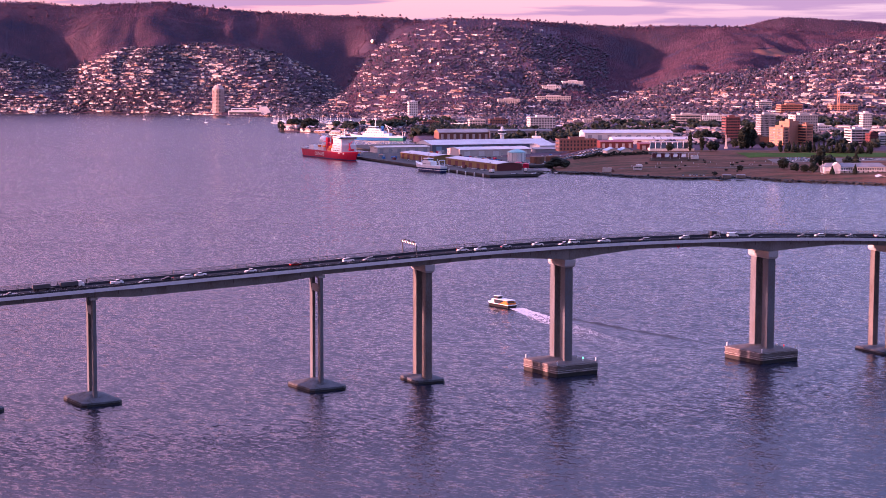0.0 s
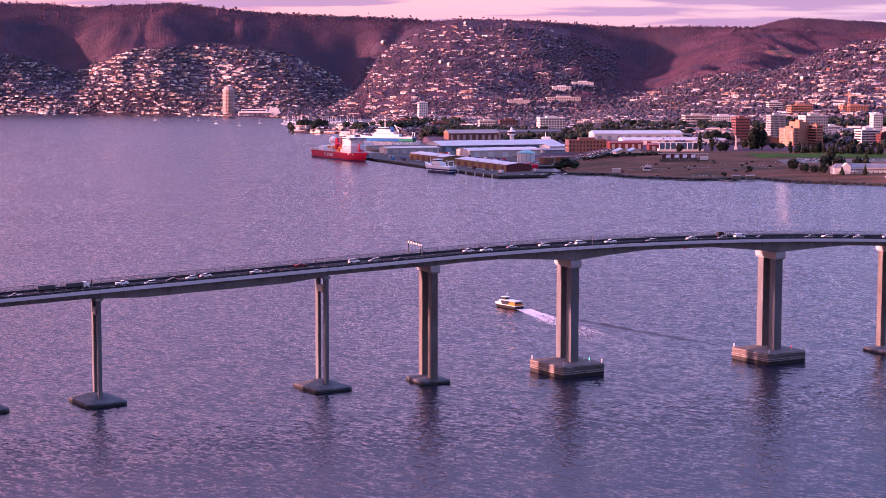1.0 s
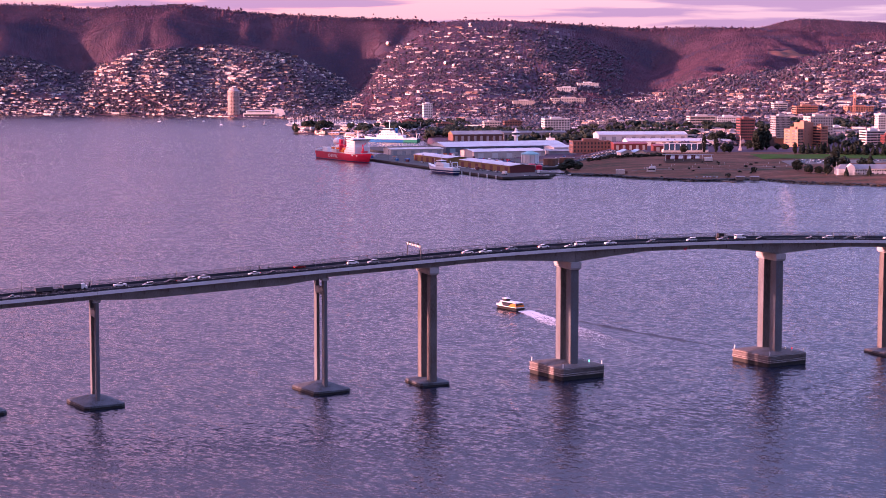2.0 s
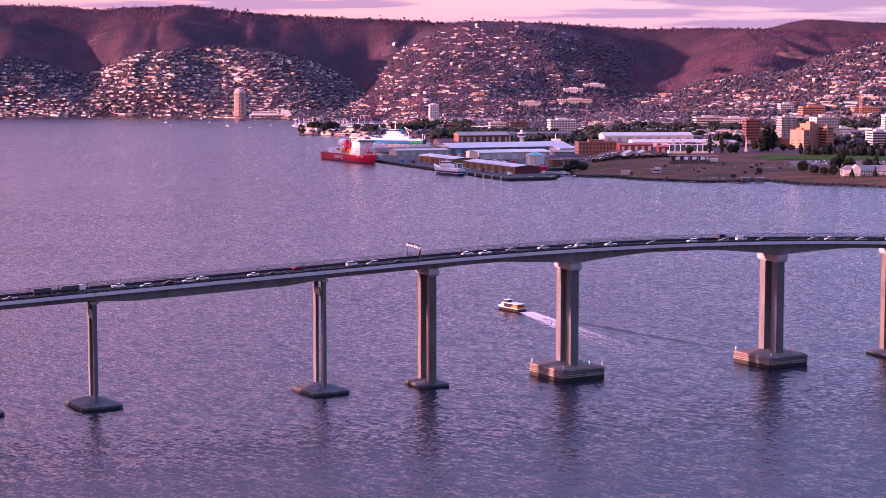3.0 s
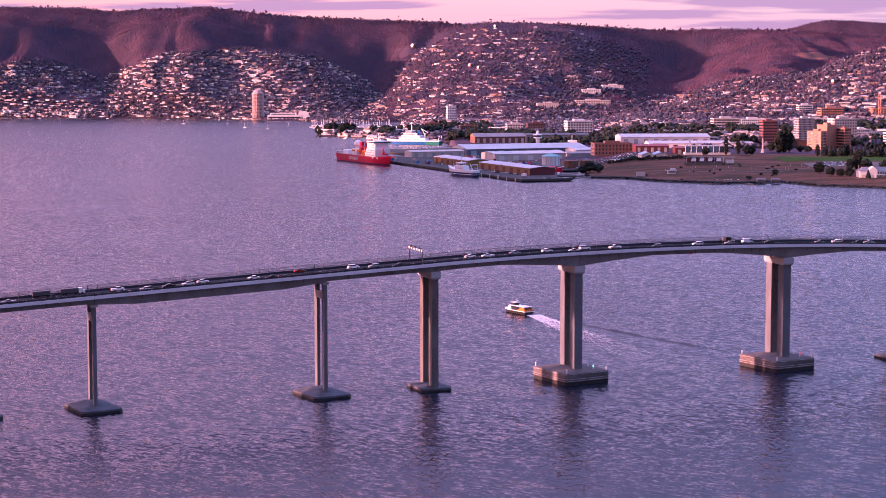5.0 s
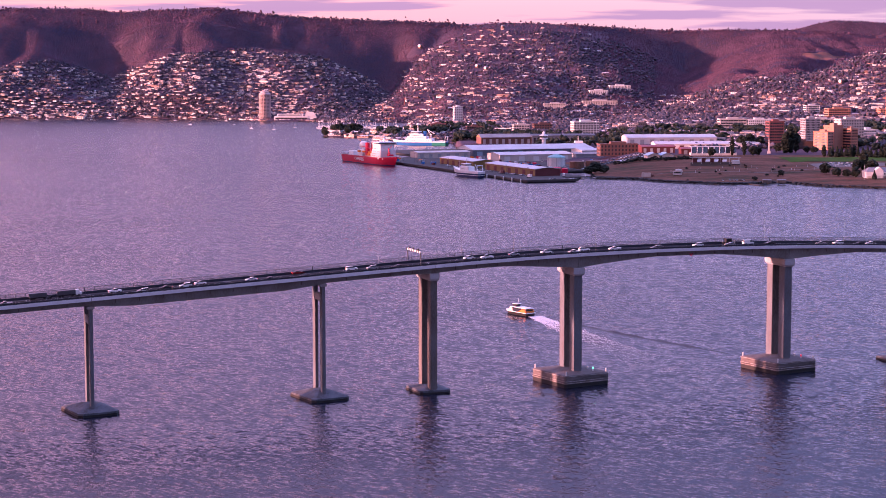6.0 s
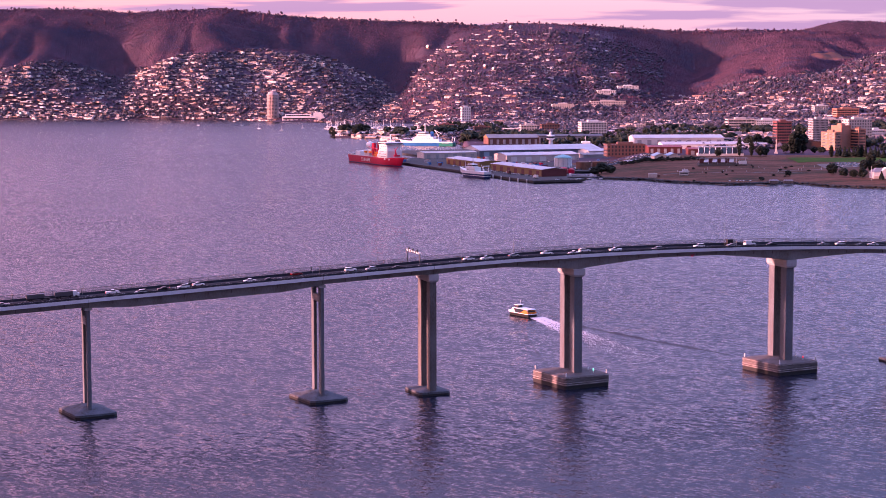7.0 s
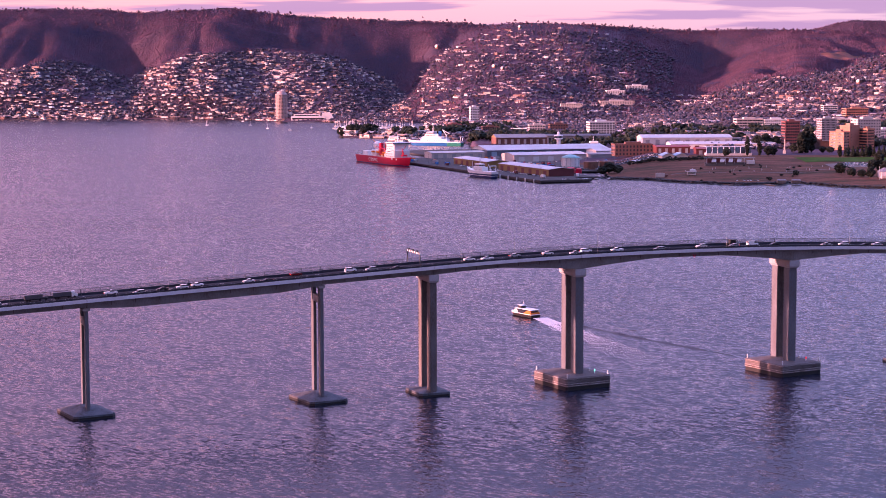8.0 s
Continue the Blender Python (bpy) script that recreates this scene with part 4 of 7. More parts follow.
def window_row(ob, x0, x1, y, z, n, w=0.9, h=0.8):
    for side in (-1, 1):
        for i in range(n):
            x = x0 + (x1 - x0) * (i + 0.5) / n
            part("window", Mesh().box(x - w / 2, x + w / 2, side * y - 0.06, side * y + 0.06, z, z + h), GLASS, ob)


# red icebreaker at the long quay
ice = thing("icebreaker_ship", heading(-164, 2230, -103, 2111) @ Matrix.Diagonal((1.08, 1.0, 0.92, 1)), "red icebreaker with a white superstructure moored at the quay", "ship")
part("hull", hull(132, 21, 0.0, 9.5, 0.5, 3.5, 0.12, 0.3, 0.92, 4), RED, ice)
part("boot_top", hull(131, 20.4, -1.0, 0.9, 0.2, 0, 0.05, 0.3, 0.92, 2), NAVY, ice, "dark boot topping at the waterline")
part("main_deck", Mesh().box(-62, 40, -9.6, 9.6, 9.3, 9.7), GREYWALL, ice)
house = part("superstructure", Mesh().bevel_box(22, 46, -10, 10, 9.6, 19.5, 0.8), WHITE, ice)
part("upper_deckhouse", Mesh().bevel_box(22, 44, -9, 9, 19.5, 26.5, 0.8), WHITE, ice)
part("bridge_deck", Mesh().bevel_box(25, 45, -11.2, 11.2, 26.5, 29.4, 0.6), WHITE, ice)
part("bridge_window", Mesh().bevel_box(24.8, 45.3, -11.4, 11.4, 27.3, 28.5, 0.6), GLASS, ice)
for z in (11.2, 14.2, 17.2):
    window_row(ice, 24, 44, 10.05, z, 7)
for z in (20.6, 23.6):
    window_row(ice, 24, 42, 9.05, z, 6)
part("mast", Mesh().tube((35, 0, 29.4), (35, 0, 39), 0.8, 0.4).box(34, 36, -4, 4, 33, 33.5).box(34.5, 35.5, -3, 3, 36, 36.4), WHITE, ice)
part("radar_dome", Mesh().lathe([(1.0, 17), (4.0, 19), (5.3, 22), (5.0, 25), (3.2, 27.4), (0.4, 28.4)], 16, at=(-22, 0, 0)), WHITE, ice, smooth=True)
part("dome_pedestal", Mesh().bevel_box(-27, -17, -6, 6, 9.6, 17.2, 0.5), WHITE, ice)
for y in (-3.4, 3.4):
    part("funnel", Mesh().bevel_box(-6, -1, y - 2, y + 2, 9.6, 27, 0.7), RED, ice)
part("hangar", Mesh().bevel_box(-50, -36, -7, 7, 9.6, 15, 0.6), WHITE, ice)
part("helicopter_deck", Mesh().box(-66, -52, -9.5, 9.5, 12, 12.5), GREYWALL, ice)
part("aft_deckhouse", Mesh().bevel_box(-17, -7, -8.5, 8.5, 9.6, 14.5, 0.5).bevel_box(-15, -8, -6, 6, 14.5, 18.5, 0.4), WHITE, ice)
part("forward_deckhouse", Mesh().bevel_box(14, 23, -8, 8, 9.6, 16.5, 0.5), WHITE, ice)
for x in (-14, -1, 16):
    part("lifeboat", hull(7.5, 2.6, 0, 2.2, 0.2, 0.2, 0.2, 0.4, 0.8, 2), ORANGE, ice, "orange enclosed lifeboat", pose(x, -9.2, 14.2))
for x, y0, z0, x1 in ((-36, 7, 17, -50), (4, 6, 9.6, 17), (48, 0, 12, 60)):
    part("deck_crane", Mesh().tube((x, y0, z0), (x, y0, z0 + 8), 0.9, 0.7).tube((x, y0, z0 + 7.5), (x1, y0 - 2, z0 + 13), 0.5, 0.3, n=6), ORANGE if x < 0 else RED, ice, "jib crane on the deck")
rail = Mesh()
for y in (-9.9, 9.9):
    rail.box(-64, 22, y - 0.06, y + 0.06, 10.9, 11.1)
    for k in range(30):
        rail.box(-64 + k * 2.96, -63.85 + k * 2.96, y - 0.06, y + 0.06, 9.5, 11.0)
part("deck_railing", rail, WHITE, ice)
part("crane_base", Mesh().tube((10, -5, 9.6), (10, -5, 20), 1.3), RED, ice)
part("crane_jib", Mesh().tube((10, -5, 19.5), (-14, -6, 22), 0.7, 0.4, n=6), RED, ice)
part("deck_cargo", Mesh().box(2, 8, -7, 7, 9.7, 13).box(12, 18, -7, 7, 9.7, 12.4), ORANGE, ice)
part("foredeck_gear", Mesh().box(50, 54, -3, 3, 12, 14).tube((52, 0, 13), (46, 0, 22), 0.5), RED, ice)
for x in (40, 52):
    part("hull_mark", Mesh().box(x, x + 3, -10.9, -10.6, 7.5, 9.5, turn=pose(0, 0, 0)), WHITE, ice)
font = bpy.data.curves.new("name_lettering", "FONT")
font.body, font.size, font.extrude = "CHINARE", 6.2, 0.05
font.align_x = "CENTER"
dg = bpy.context.evaluated_depsgraph_get()
tmp = bpy.data.objects.new("tmp", font)
letters = bpy.data.meshes.new_from_object(tmp.evaluated_get(dg))
bpy.data.objects.remove(tmp)
letters.materials.append(WHITE)
part("name_lettering", letters, None, ice, "white painted hull lettering", pose(-12, -10.62, 3.4, 90, 0, 0))

# white and blue research ship across the basin
res = thing("research_ship", heading(-53, 2683, -139, 2711) @ Matrix.Scale(0.87, 4), "white and blue research ship moored across the basin", "ship")
part("hull", hull(92, 16, 0, 5.6, 0.8, 3.4, 0.15, 0.36, 0.95, 3), HULL_BLUE, res)
part("stern_quarter", Mesh().box(-46.6, -22, -8.2, 8.2, 0.2, 4.6), HULL_GREEN, res, "green painted stern quarter")
part("bulwark", hull(92, 16.3, 5.0, 7.0, 0.9, 4.4, 0.02, 0.34, 0.95, 1), WHITE, res)
part("main_deck", Mesh().box(-45, 30, -7.4, 7.4, 6.2, 6.6), GREYWALL, res)
part("superstructure", Mesh().bevel_box(-22, 26, -7.5, 7.5, 6.5, 11.5, 0.7), WHITE, res)
part("middle_deckhouse", Mesh().bevel_box(-12, 23, -7.2, 7.2, 11.5, 15.5, 0.7), WHITE, res)
part("upper_deckhouse", Mesh().bevel_box(-6, 19, -6.6, 6.6, 15.5, 19.5, 0.7), WHITE, res)
part("bridge_deck", Mesh().bevel_box(2, 16, -8, 8, 19.5, 23.5, 0.5), WHITE, res)
part("bridge_window", Mesh().bevel_box(1.8, 16.3, -8.2, 8.2, 20.6, 22.2, 0.5), GLASS, res)
part("funnel", Mesh().bevel_box(-9, -4, -2.2, 2.2, 15.5, 24, 0.6), HULL_BLUE, res)
for z in (8.0, 12.6, 16.6):
    window_row(res, -18 if z < 9 else -9 if z < 13 else -3, 24 if z < 9 else 21 if z < 13 else 17, 7.55 if z < 9 else 7.25 if z < 13 else 6.65, z, 10)
part("mast", Mesh().tube((6, 0, 23.5), (6, 0, 36), 1.0, 0.5).box(5.5, 6.5, -3, 3, 29, 29.4).lathe([(0.5, 0), (2.3, 1.2), (2.3, 2.8), (0.5, 4.0)], 10, at=(6, 0, 34)), WHITE, res)
part("crane_base", Mesh().tube((-18, 0, 11), (-18, 0, 18), 1.2, 0.9), WHITE, res)
part("crane_jib", Mesh().tube((-18, 0, 17.5), (-11, 0, 27), 0.7).tube((-11, 0, 27), (-24, 0, 20), 0.5), WHITE, res)
part("stern_gantry", Mesh().tube((-44, -6, 5), (-46, -6, 15), 0.6).tube((-44, 6, 5), (-46, 6, 15), 0.6).tube((-46, -6, 15), (-46, 6, 15), 0.6), WHITE, res)
part("deck_winch", Mesh().box(-40, -34, -3, 3, 6.6, 9.4).box(-32, -26, -6, -2, 6.6, 9.0), GREYWALL, res)

# fishing vessel at the wharf head
fish = thing("fishing_vessel", heading(-0.5, 1876, -25.5, 1912) @ Matrix.Diagonal((0.9, 0.86, 1.05, 1)), "white and navy fishing vessel moored at the wharf head", "ship")
part("hull", hull(52, 11, 0, 4.0, 0.8, 2.5, 0.15, 0.36, 0.9, 3), NAVY, fish)
part("white_band", hull(52.2, 11.1, 2.0, 2.5, 0.8, 0, 0.0, 0.36, 0.9, 1), WHITE, fish)
part("bulwark", hull(52.6, 11.3, 4.0, 6.4, 0.9, 4.0, 0.02, 0.36, 0.9, 1), WHITE, fish)
part("wheelhouse", Mesh().bevel_box(-6, 12, -4.6, 4.6, 5.8, 10.5, 0.5), WHITE, fish)
part("bridge_deck", Mesh().bevel_box(0, 10, -4.2, 4.2, 10.5, 13.4, 0.4), WHITE, fish)
part("bridge_window", Mesh().bevel_box(-0.2, 10.2, -4.4, 4.4, 11.4, 12.5, 0.4), GLASS, fish)
window_row(fish, -4, 10, 4.65, 7.6, 6, 0.8, 0.7)
part("mast", Mesh().tube((4, 0, 13.4), (4, 0, 22), 0.4, 0.2).box(3.6, 4.4, -2, 2, 17, 17.3), WHITE, fish)
part("fore_mast", Mesh().tube((20, 0, 7), (20, 0, 15), 0.35, 0.2), WHITE, fish)
part("stern_gantry", Mesh().tube((-22, -4, 5), (-23, -4, 12), 0.4).tube((-22, 4, 5), (-23, 4, 12), 0.4).tube((-23, -4, 12), (-23, 4, 12), 0.4).tube((-20, 0, 6), (-13, 0, 13), 0.35), WHITE, fish)

# ferry under way beyond the bridge
ferry = thing("ferry", heading(31.2, 821, 22.2, 833.5) @ Matrix.Scale(0.76, 4), "white and orange catamaran ferry trailing a wake", "ferry")
part("hull", hull(23, 7.2, 0.2, 1.9, 0.5, 0.6, 0.15, 0.3, 0.96, 2), TYRE, ferry)
part("deck", hull(23.2, 7.4, 1.9, 2.2, 0.5, 0.5, 0, 0.3, 0.96, 1), WHITE, ferry)
part("cabin", Mesh().loft([[(-8.5, -3.1, 2.2), (7.5, -3.1, 2.2), (7.5, 3.1, 2.2), (-8.5, 3.1, 2.2)], [(-9.5, -2.9, 4.6), (5.0, -2.8, 4.6), (5.0, 2.8, 4.6), (-9.5, 2.9, 4.6)]]), GLASS, ferry)
part("side_panel", Mesh().loft([[(-10.4, -3.2, 2.2), (-3.0, -3.2, 2.2), (-3.0, 3.2, 2.2), (-10.4, 3.2, 2.2)], [(-10.0, -3.1, 4.2), (-7.0, -3.1, 4.2), (-7.0, 3.1, 4.2), (-10.0, 3.1, 4.2)]]), ORANGE, ferry)
part("stern_window", Mesh().box(-10.42, -10.2, -2.4, 2.4, 3.3, 4.0), GLASS, ferry)
part("stern_bulkhead", Mesh().box(-10.8, -10.5, -3.2, 3.2, 2.2, 3.3), ORANGE, ferry)
part("stern_bench", Mesh().box(-10.4, -9.0, -2.6, 2.6, 2.2, 3.0), ORANGE, ferry)
for y in (-2.8, 0, 2.8):
    part("stanchion", Mesh().tube((-10.3, y, 2.2), (-10.0, y, 4.6), 0.09), WHITE, ferry)
part("cabin_roof", Mesh().bevel_box(-10.6, 5.4, -3.3, 3.3, 4.6, 4.85, 0.5), WHITE, ferry)
part("wheelhouse", Mesh().bevel_box(0.6, 4.6, -1.8, 1.8, 4.85, 6.3, 0.4), BLACK, ferry)
part("wheelhouse_roof", Mesh().bevel_box(0.2, 4.9, -2.0, 2.0, 6.3, 6.5, 0.3), WHITE, ferry)
part("mast", Mesh().tube((1, 0, 6.5), (0.6, 0, 9.4), 0.12, 0.05).tube((0.9, -1.2, 7.4), (0.9, 1.2, 7.4), 0.06), WHITE, ferry)
part("cream_flank", Mesh().add([(2, -3.2, 2.25), (7.4, -3.15, 2.25), (5.2, -2.92, 4.5), (3.4, -2.95, 4.5)], [(0, 1, 2, 3)]).add([(2, 3.2, 2.25), (7.4, 3.15, 2.25), (5.2, 2.92, 4.5), (3.4, 2.95, 4.5)], [(3, 2, 1, 0)]), CREAM, ferry)

# its wake: foam that thins out astern, and the low bow waves spreading on both sides
def bend(p0, p1, p2, t):
    return Vector(p0).lerp(Vector(p1), t).lerp(Vector(p1).lerp(Vector(p2), t), t)


random.seed(11)
wake = Mesh()
for k in range(6400):
    t = random.random() ** 2.4
    lane = random.choice((-1, -1, -0.4, 0.3, 1, 1))
    p = bend((34.0, 820.5), (50, 770), (84, 668), t)
    q = bend((34.0, 820.5), (50, 770), (84, 668), t + 0.01)
    back = (q - p).normalized()
    side = Vector((-back.y, back.x))
    p = p + side * (lane * (1.9 + t * 4.5) + random.gauss(0, 0.55 + t * 1.6))
    r = random.uniform(0.05, 0.24) * (1.15 - 1.1 * t) ** 1.2
    a0 = random.uniform(0, 3)
    long = 6.0
    pts = [(p.x + back.x * r * long * math.cos(a0 + i * 1.05) + side.x * r * 0.8 * math.sin(a0 + i * 1.05), p.y + back.y * r * long * math.cos(a0 + i * 1.05) + side.y * r * 0.8 * math.sin(a0 + i * 1.05), 0.03) for i in range(6)]
    wake.add(pts + [(p.x, p.y, 0.03 + 0.3 * r)], [(i, (i + 1) % 6, 6) for i in range(6)])
tagged(part("ferry_wake", wake, FOAM), "thin white foam trailing on the water", "wake", kind="stuff")


def wave(p0, p1, p2, width, height):
    """A low smooth ridge of water along a bent line, sinking away at both ends."""
    rings = []
    for k in range(61):
        t = k / 60
        p, q = bend(p0, p1, p2, t), bend(p0, p1, p2, t + 0.01)
        d = (q - p).normalized()
        h = height * math.sin(math.pi * min(1, t * 1.02)) ** 0.5 * (1 + 0.5 * math.sin(t * 41) * math.sin(t * 17))
        rings.append([(p.x - d.y * width * (j / 8 - 0.5), p.y + d.x * width * (j / 8 - 0.5), -0.05 + max(0, h) * math.cos(math.pi * (j / 8 - 0.5)) ** 2) for j in range(9)])
    vs = [v for r in rings for v in r]
    fs = [(a * 9 + j, a * 9 + j + 1, a * 9 + 10 + j, a * 9 + 9 + j) for a in range(60) for j in range(8)]
    return Mesh().add(vs, fs)


for line, width, height in ((((38, 821), (59, 775), (113, 709)), 2.4, 0.6), (((28, 815), (26, 770), (36, 690)), 2.8, 0.4)):
    tagged(part("bow_wave", wave(*line, width, height), WATER, smooth=True), "low smooth wave spreading from the ferry", "wave", "waves of the ferry", "stuff")

# ---- harbour and city ----
WHARF = pose(46, 1791, 0, 0, 0, 22.7)


def ground_z(x, y):
    z, _ = land(np.array([float(x)]), np.array([float(y)]))
    return max(float(z[0]), 1.2)


wharf = thing("wharf", WHARF, "long grey concrete wharf on white piles", "wharf", kind="structure")
part("apron", Mesh().box(0, 56, 0, 44, 0.9, 2.5).box(0, 84, 44, 500, 0.9, 2.5).box(84, 330, 150, 700, 0.9, 2.46), QUAY, wharf)
part("sheet_piling", Mesh().box(1.5, 54, 2, 44, -2, 0.9).box(1.5, 82, 45, 498, -2, 0.9).box(84, 328, 152, 700, -2, 0.9), WEED, wharf)
pile = Mesh().tube((0, 0, -1), (0, 0, 3.4), 0.75, 0.7, n=8).data("pile", WHITE)
for k in range(7):
    part("pile", pile, None, wharf, m=pose(-0.9, 14 + k * 22, 0))
part("kerb_beam", Mesh().box(0, 0.8, 0, 500, 2.5, 2.9).box(0.8, 56, 0, 0.8, 2.5, 2.9), QUAY, wharf)


def shed(q, p, w, d, h, roof, wall, label, rise=2.2, along="x", base=2.5, doors=0, door_mat=None, ends=None, vents=0, rot=0.0, group="wharf sheds", m=None, name="warehouse_shed"):
    """A gabled shed: w across, d deep, eaves at h; the ridge runs along x or y."""
    ob = thing(name, (WHARF @ pose(q, p, base, 0, 0, rot)) if m is None else m, label, "shed", group)
    part("wall", Mesh().box(0, w, 0, d, 0, h), wall, ob)
    o = 0.7
    if along == "x":
        ring = lambda x: [(x, -o, h - 0.15), (x, d / 2, h + rise), (x, d + o, h - 0.15), (x, d + o, h + 0.2), (x, d / 2, h + rise + 0.35), (x, -o, h + 0.2)]
        part("roof", Mesh().loft([ring(-o), ring(w + o)]), roof, ob)
        for x in (0.0, w - 0.3):
            part("gable", Mesh().loft([[(x, 0, h), (x, d, h), (x, d / 2, h + rise)], [(x + 0.3, 0, h), (x + 0.3, d, h), (x + 0.3, d / 2, h + rise)]]), ends or wall, ob)
    else:
        ring = lambda y: [(-o, y, h - 0.15), (w / 2, y, h + rise), (w + o, y, h - 0.15), (w + o, y, h + 0.2), (w / 2, y, h + rise + 0.35), (-o, y, h + 0.2)]
        part("roof", Mesh().loft([ring(-o), ring(d + o)]), roof, ob)
        for y in (0.0, d - 0.3):
            part("gable", Mesh().loft([[(0, y, h), (w, y, h), (w / 2, y, h + rise)], [(0, y + 0.3, h), (w, y + 0.3, h), (w / 2, y + 0.3, h + rise)]]), ends or wall, ob)
    if ends and along == "y":
        part("end_wall", Mesh().box(-0.06, w + 0.06, -0.1, 0.12, 0, h - 0.05), ends, ob)
    for k in range(doors):
        dm = door_mat or GREYWALL
        if along == "y":
            c = d * (k + 0.5) / doors
            part("roller_door", Mesh().box(-0.12, 0.05, c - d / doors * 0.2, c + d / doors * 0.2, 0, h * 0.75), dm, ob)
        else:
            c = w * (k + 0.5) / doors
            part("roller_door", Mesh().box(c - w / doors * 0.2, c + w / doors * 0.2, -0.12, 0.05, 0, h * 0.75), dm, ob)
    for k in range(vents):
        if along == "x":
            part("ridge_vent", Mesh().box(w * (k + 0.5) / vents - 1, w * (k + 0.5) / vents + 1, d / 2 - 0.8, d / 2 + 0.8, h + rise, h + rise + 1.0), ROOF_GREY, ob)
        else:
            part("ridge_vent", Mesh().box(w / 2 - 0.8, w / 2 + 0.8, d * (k + 0.5) / vents - 1, d * (k + 0.5) / vents + 1, h + rise, h + rise + 1.0), ROOF_GREY, ob)
    return ob


shed(38, 66, 28, 136, 7.0, ROOF_WHITE, YELLOW, "ochre wharf shed with red doors and a white roof", 1.6, "y", doors=7, door_mat=REDWALL, ends=REDWALL)
shed(38, 236, 28, 104, 7.0, ROOF_WHITE, YELLOW, "ochre wharf shed behind the fishing vessel", 1.6, "y", doors=6, door_mat=REDWALL, ends=YELLOW)
shed(58, 470, 70, 26, 6.6, CREAM, CREAM, "low cream wharf shed with a flat pale roof", 1.4, "x", doors=6, door_mat=GREYWALL)
shed(137, 483, 168, 58, 8.0, ROOF_WHITE, BLUEGREY, "broad white-roofed transit shed with a blue-grey front", 5.0, "x", doors=9, door_mat=ROOF_BLUE, ends=WHITEWALL, vents=6)
shed(119, 352, 94, 40, 7.8, ROOF_WHITE, CREAM, "cream transit shed with a pale roof", 2.4, "x", doors=5, door_mat=WHITEWALL)
shed(232, 380, 40, 30, 5.5, ROOF_GREY, GREYWALL, "small grey shed beside the silo", 1.5, "x")
shed(205, 205, 26, 18, 5.0, ROOF_WHITE, YELLOW, "small ochre shed near the tanks", 1.2, "x")
shed(258, 420, 50, 30, 8.0, ROOF_WHITE, WHITEWALL, "white shed near the red funnel", 2.0, "x", doors=3)
shed(270, 330, 22, 14, 4.0, ROOF_WHITE, WHITEWALL, "small white gabled office", 2.6, "y")

# signal tower with a disc-shaped lookout
tower = thing("lookout_tower", pose(77, 2374, ground_z(77, 2374)) @ Matrix.Diagonal((0.85, 0.85, 0.84, 1)), "white concrete lookout tower with a disc-shaped cabin", "tower")
part("shaft", Mesh().lathe([(3.4, 0), (3.0, 8), (2.9, 22)], 16), WHITEWALL, tower, smooth=True)
part("lower_disc", Mesh().lathe([(2.9, 18.5), (6.4, 20.2), (6.4, 21.4), (3.0, 21.6)], 20), WHITEWALL, tower)
part("cabin", Mesh().lathe([(5.0, 21.5), (5.4, 24.2)], 20), GLASS, tower)
part("upper_disc", Mesh().lathe([(3.0, 24.1), (6.6, 24.3), (6.6, 25.4), (3.2, 26.4)], 20), WHITEWALL, tower)
part("cupola", Mesh().lathe([(2.2, 26.3), (2.2, 29.5), (0.4, 31.5)], 14), WHITEWALL, tower)
part("aerial", Mesh().tube((0, 0, 31.4), (0, 0, 36), 0.18, 0.08), GALV, tower)

silo = thing("storage_silo", pose(83, 2050, 2.46), "pale round silo with a teal cone roof", "silo")
part("drum", Mesh().lathe([(10, 0), (10, 10.5)], 24), WHITEWALL, silo, smooth=False)
part("roof", Mesh().lathe([(10.4, 10.5), (9.5, 11.6), (5, 13.4), (0.5, 14.4)], 24), TEAL, silo)
for k in range(12):
    a = k / 12 * 2 * math.pi
    part("stiffener", Mesh().box(9.95, 10.25, -0.2, 0.2, 0, 10.5, turn=pose(0, 0, 0, 0, 0, math.degrees(a))), GREYWALL, silo)
for x, y, r, h, mm, label in ((104, 2006, 8, 8, RUSTY, "brown steel storage tank"), (122, 2010, 8, 8.5, RUSTY, "brown steel storage tank"), (80, 1930, 4.2, 5.5, RED, "small red storage tank on the wharf"), (88, 1926, 3.4, 4.5, RED, "small red storage tank on the wharf")):
    t = thing("storage_tank", pose(x, y, 2.46), label, "tank", "tanks by the wharf")
    part("drum", Mesh().lathe([(r, 0), (r, h)], 20), mm, t)
    part("lid", Mesh().lathe([(r + 0.15, h), (r * 0.5, h + 0.7), (0.3, h + 0.9)], 20), mm, t)

# containers and cargo on the apron
random.seed(5)
for k in range(44):
    q, p = random.choice(((random.uniform(8, 34), random.uniform(300, 490)), (random.uniform(80, 140), random.uniform(200, 340)), (random.uniform(90, 230), random.uniform(405, 460))))
    c = thing("shipping_container", WHARF @ pose(q, p, 2.5, 0, 0, random.choice((0, 90, 3, 87))), "painted steel shipping container on the wharf", "container", "containers on the wharf")
    part("box", Mesh().box(-3, 3, -1.2, 1.2, 0, 2.6), random.choice((RED, ORANGE, HULL_BLUE, WHITE, GREYWALL, REDWALL)), c)
    part("door", Mesh().box(3.0, 3.06, -1.1, 1.1, 0.1, 2.5), GREYWALL, c)


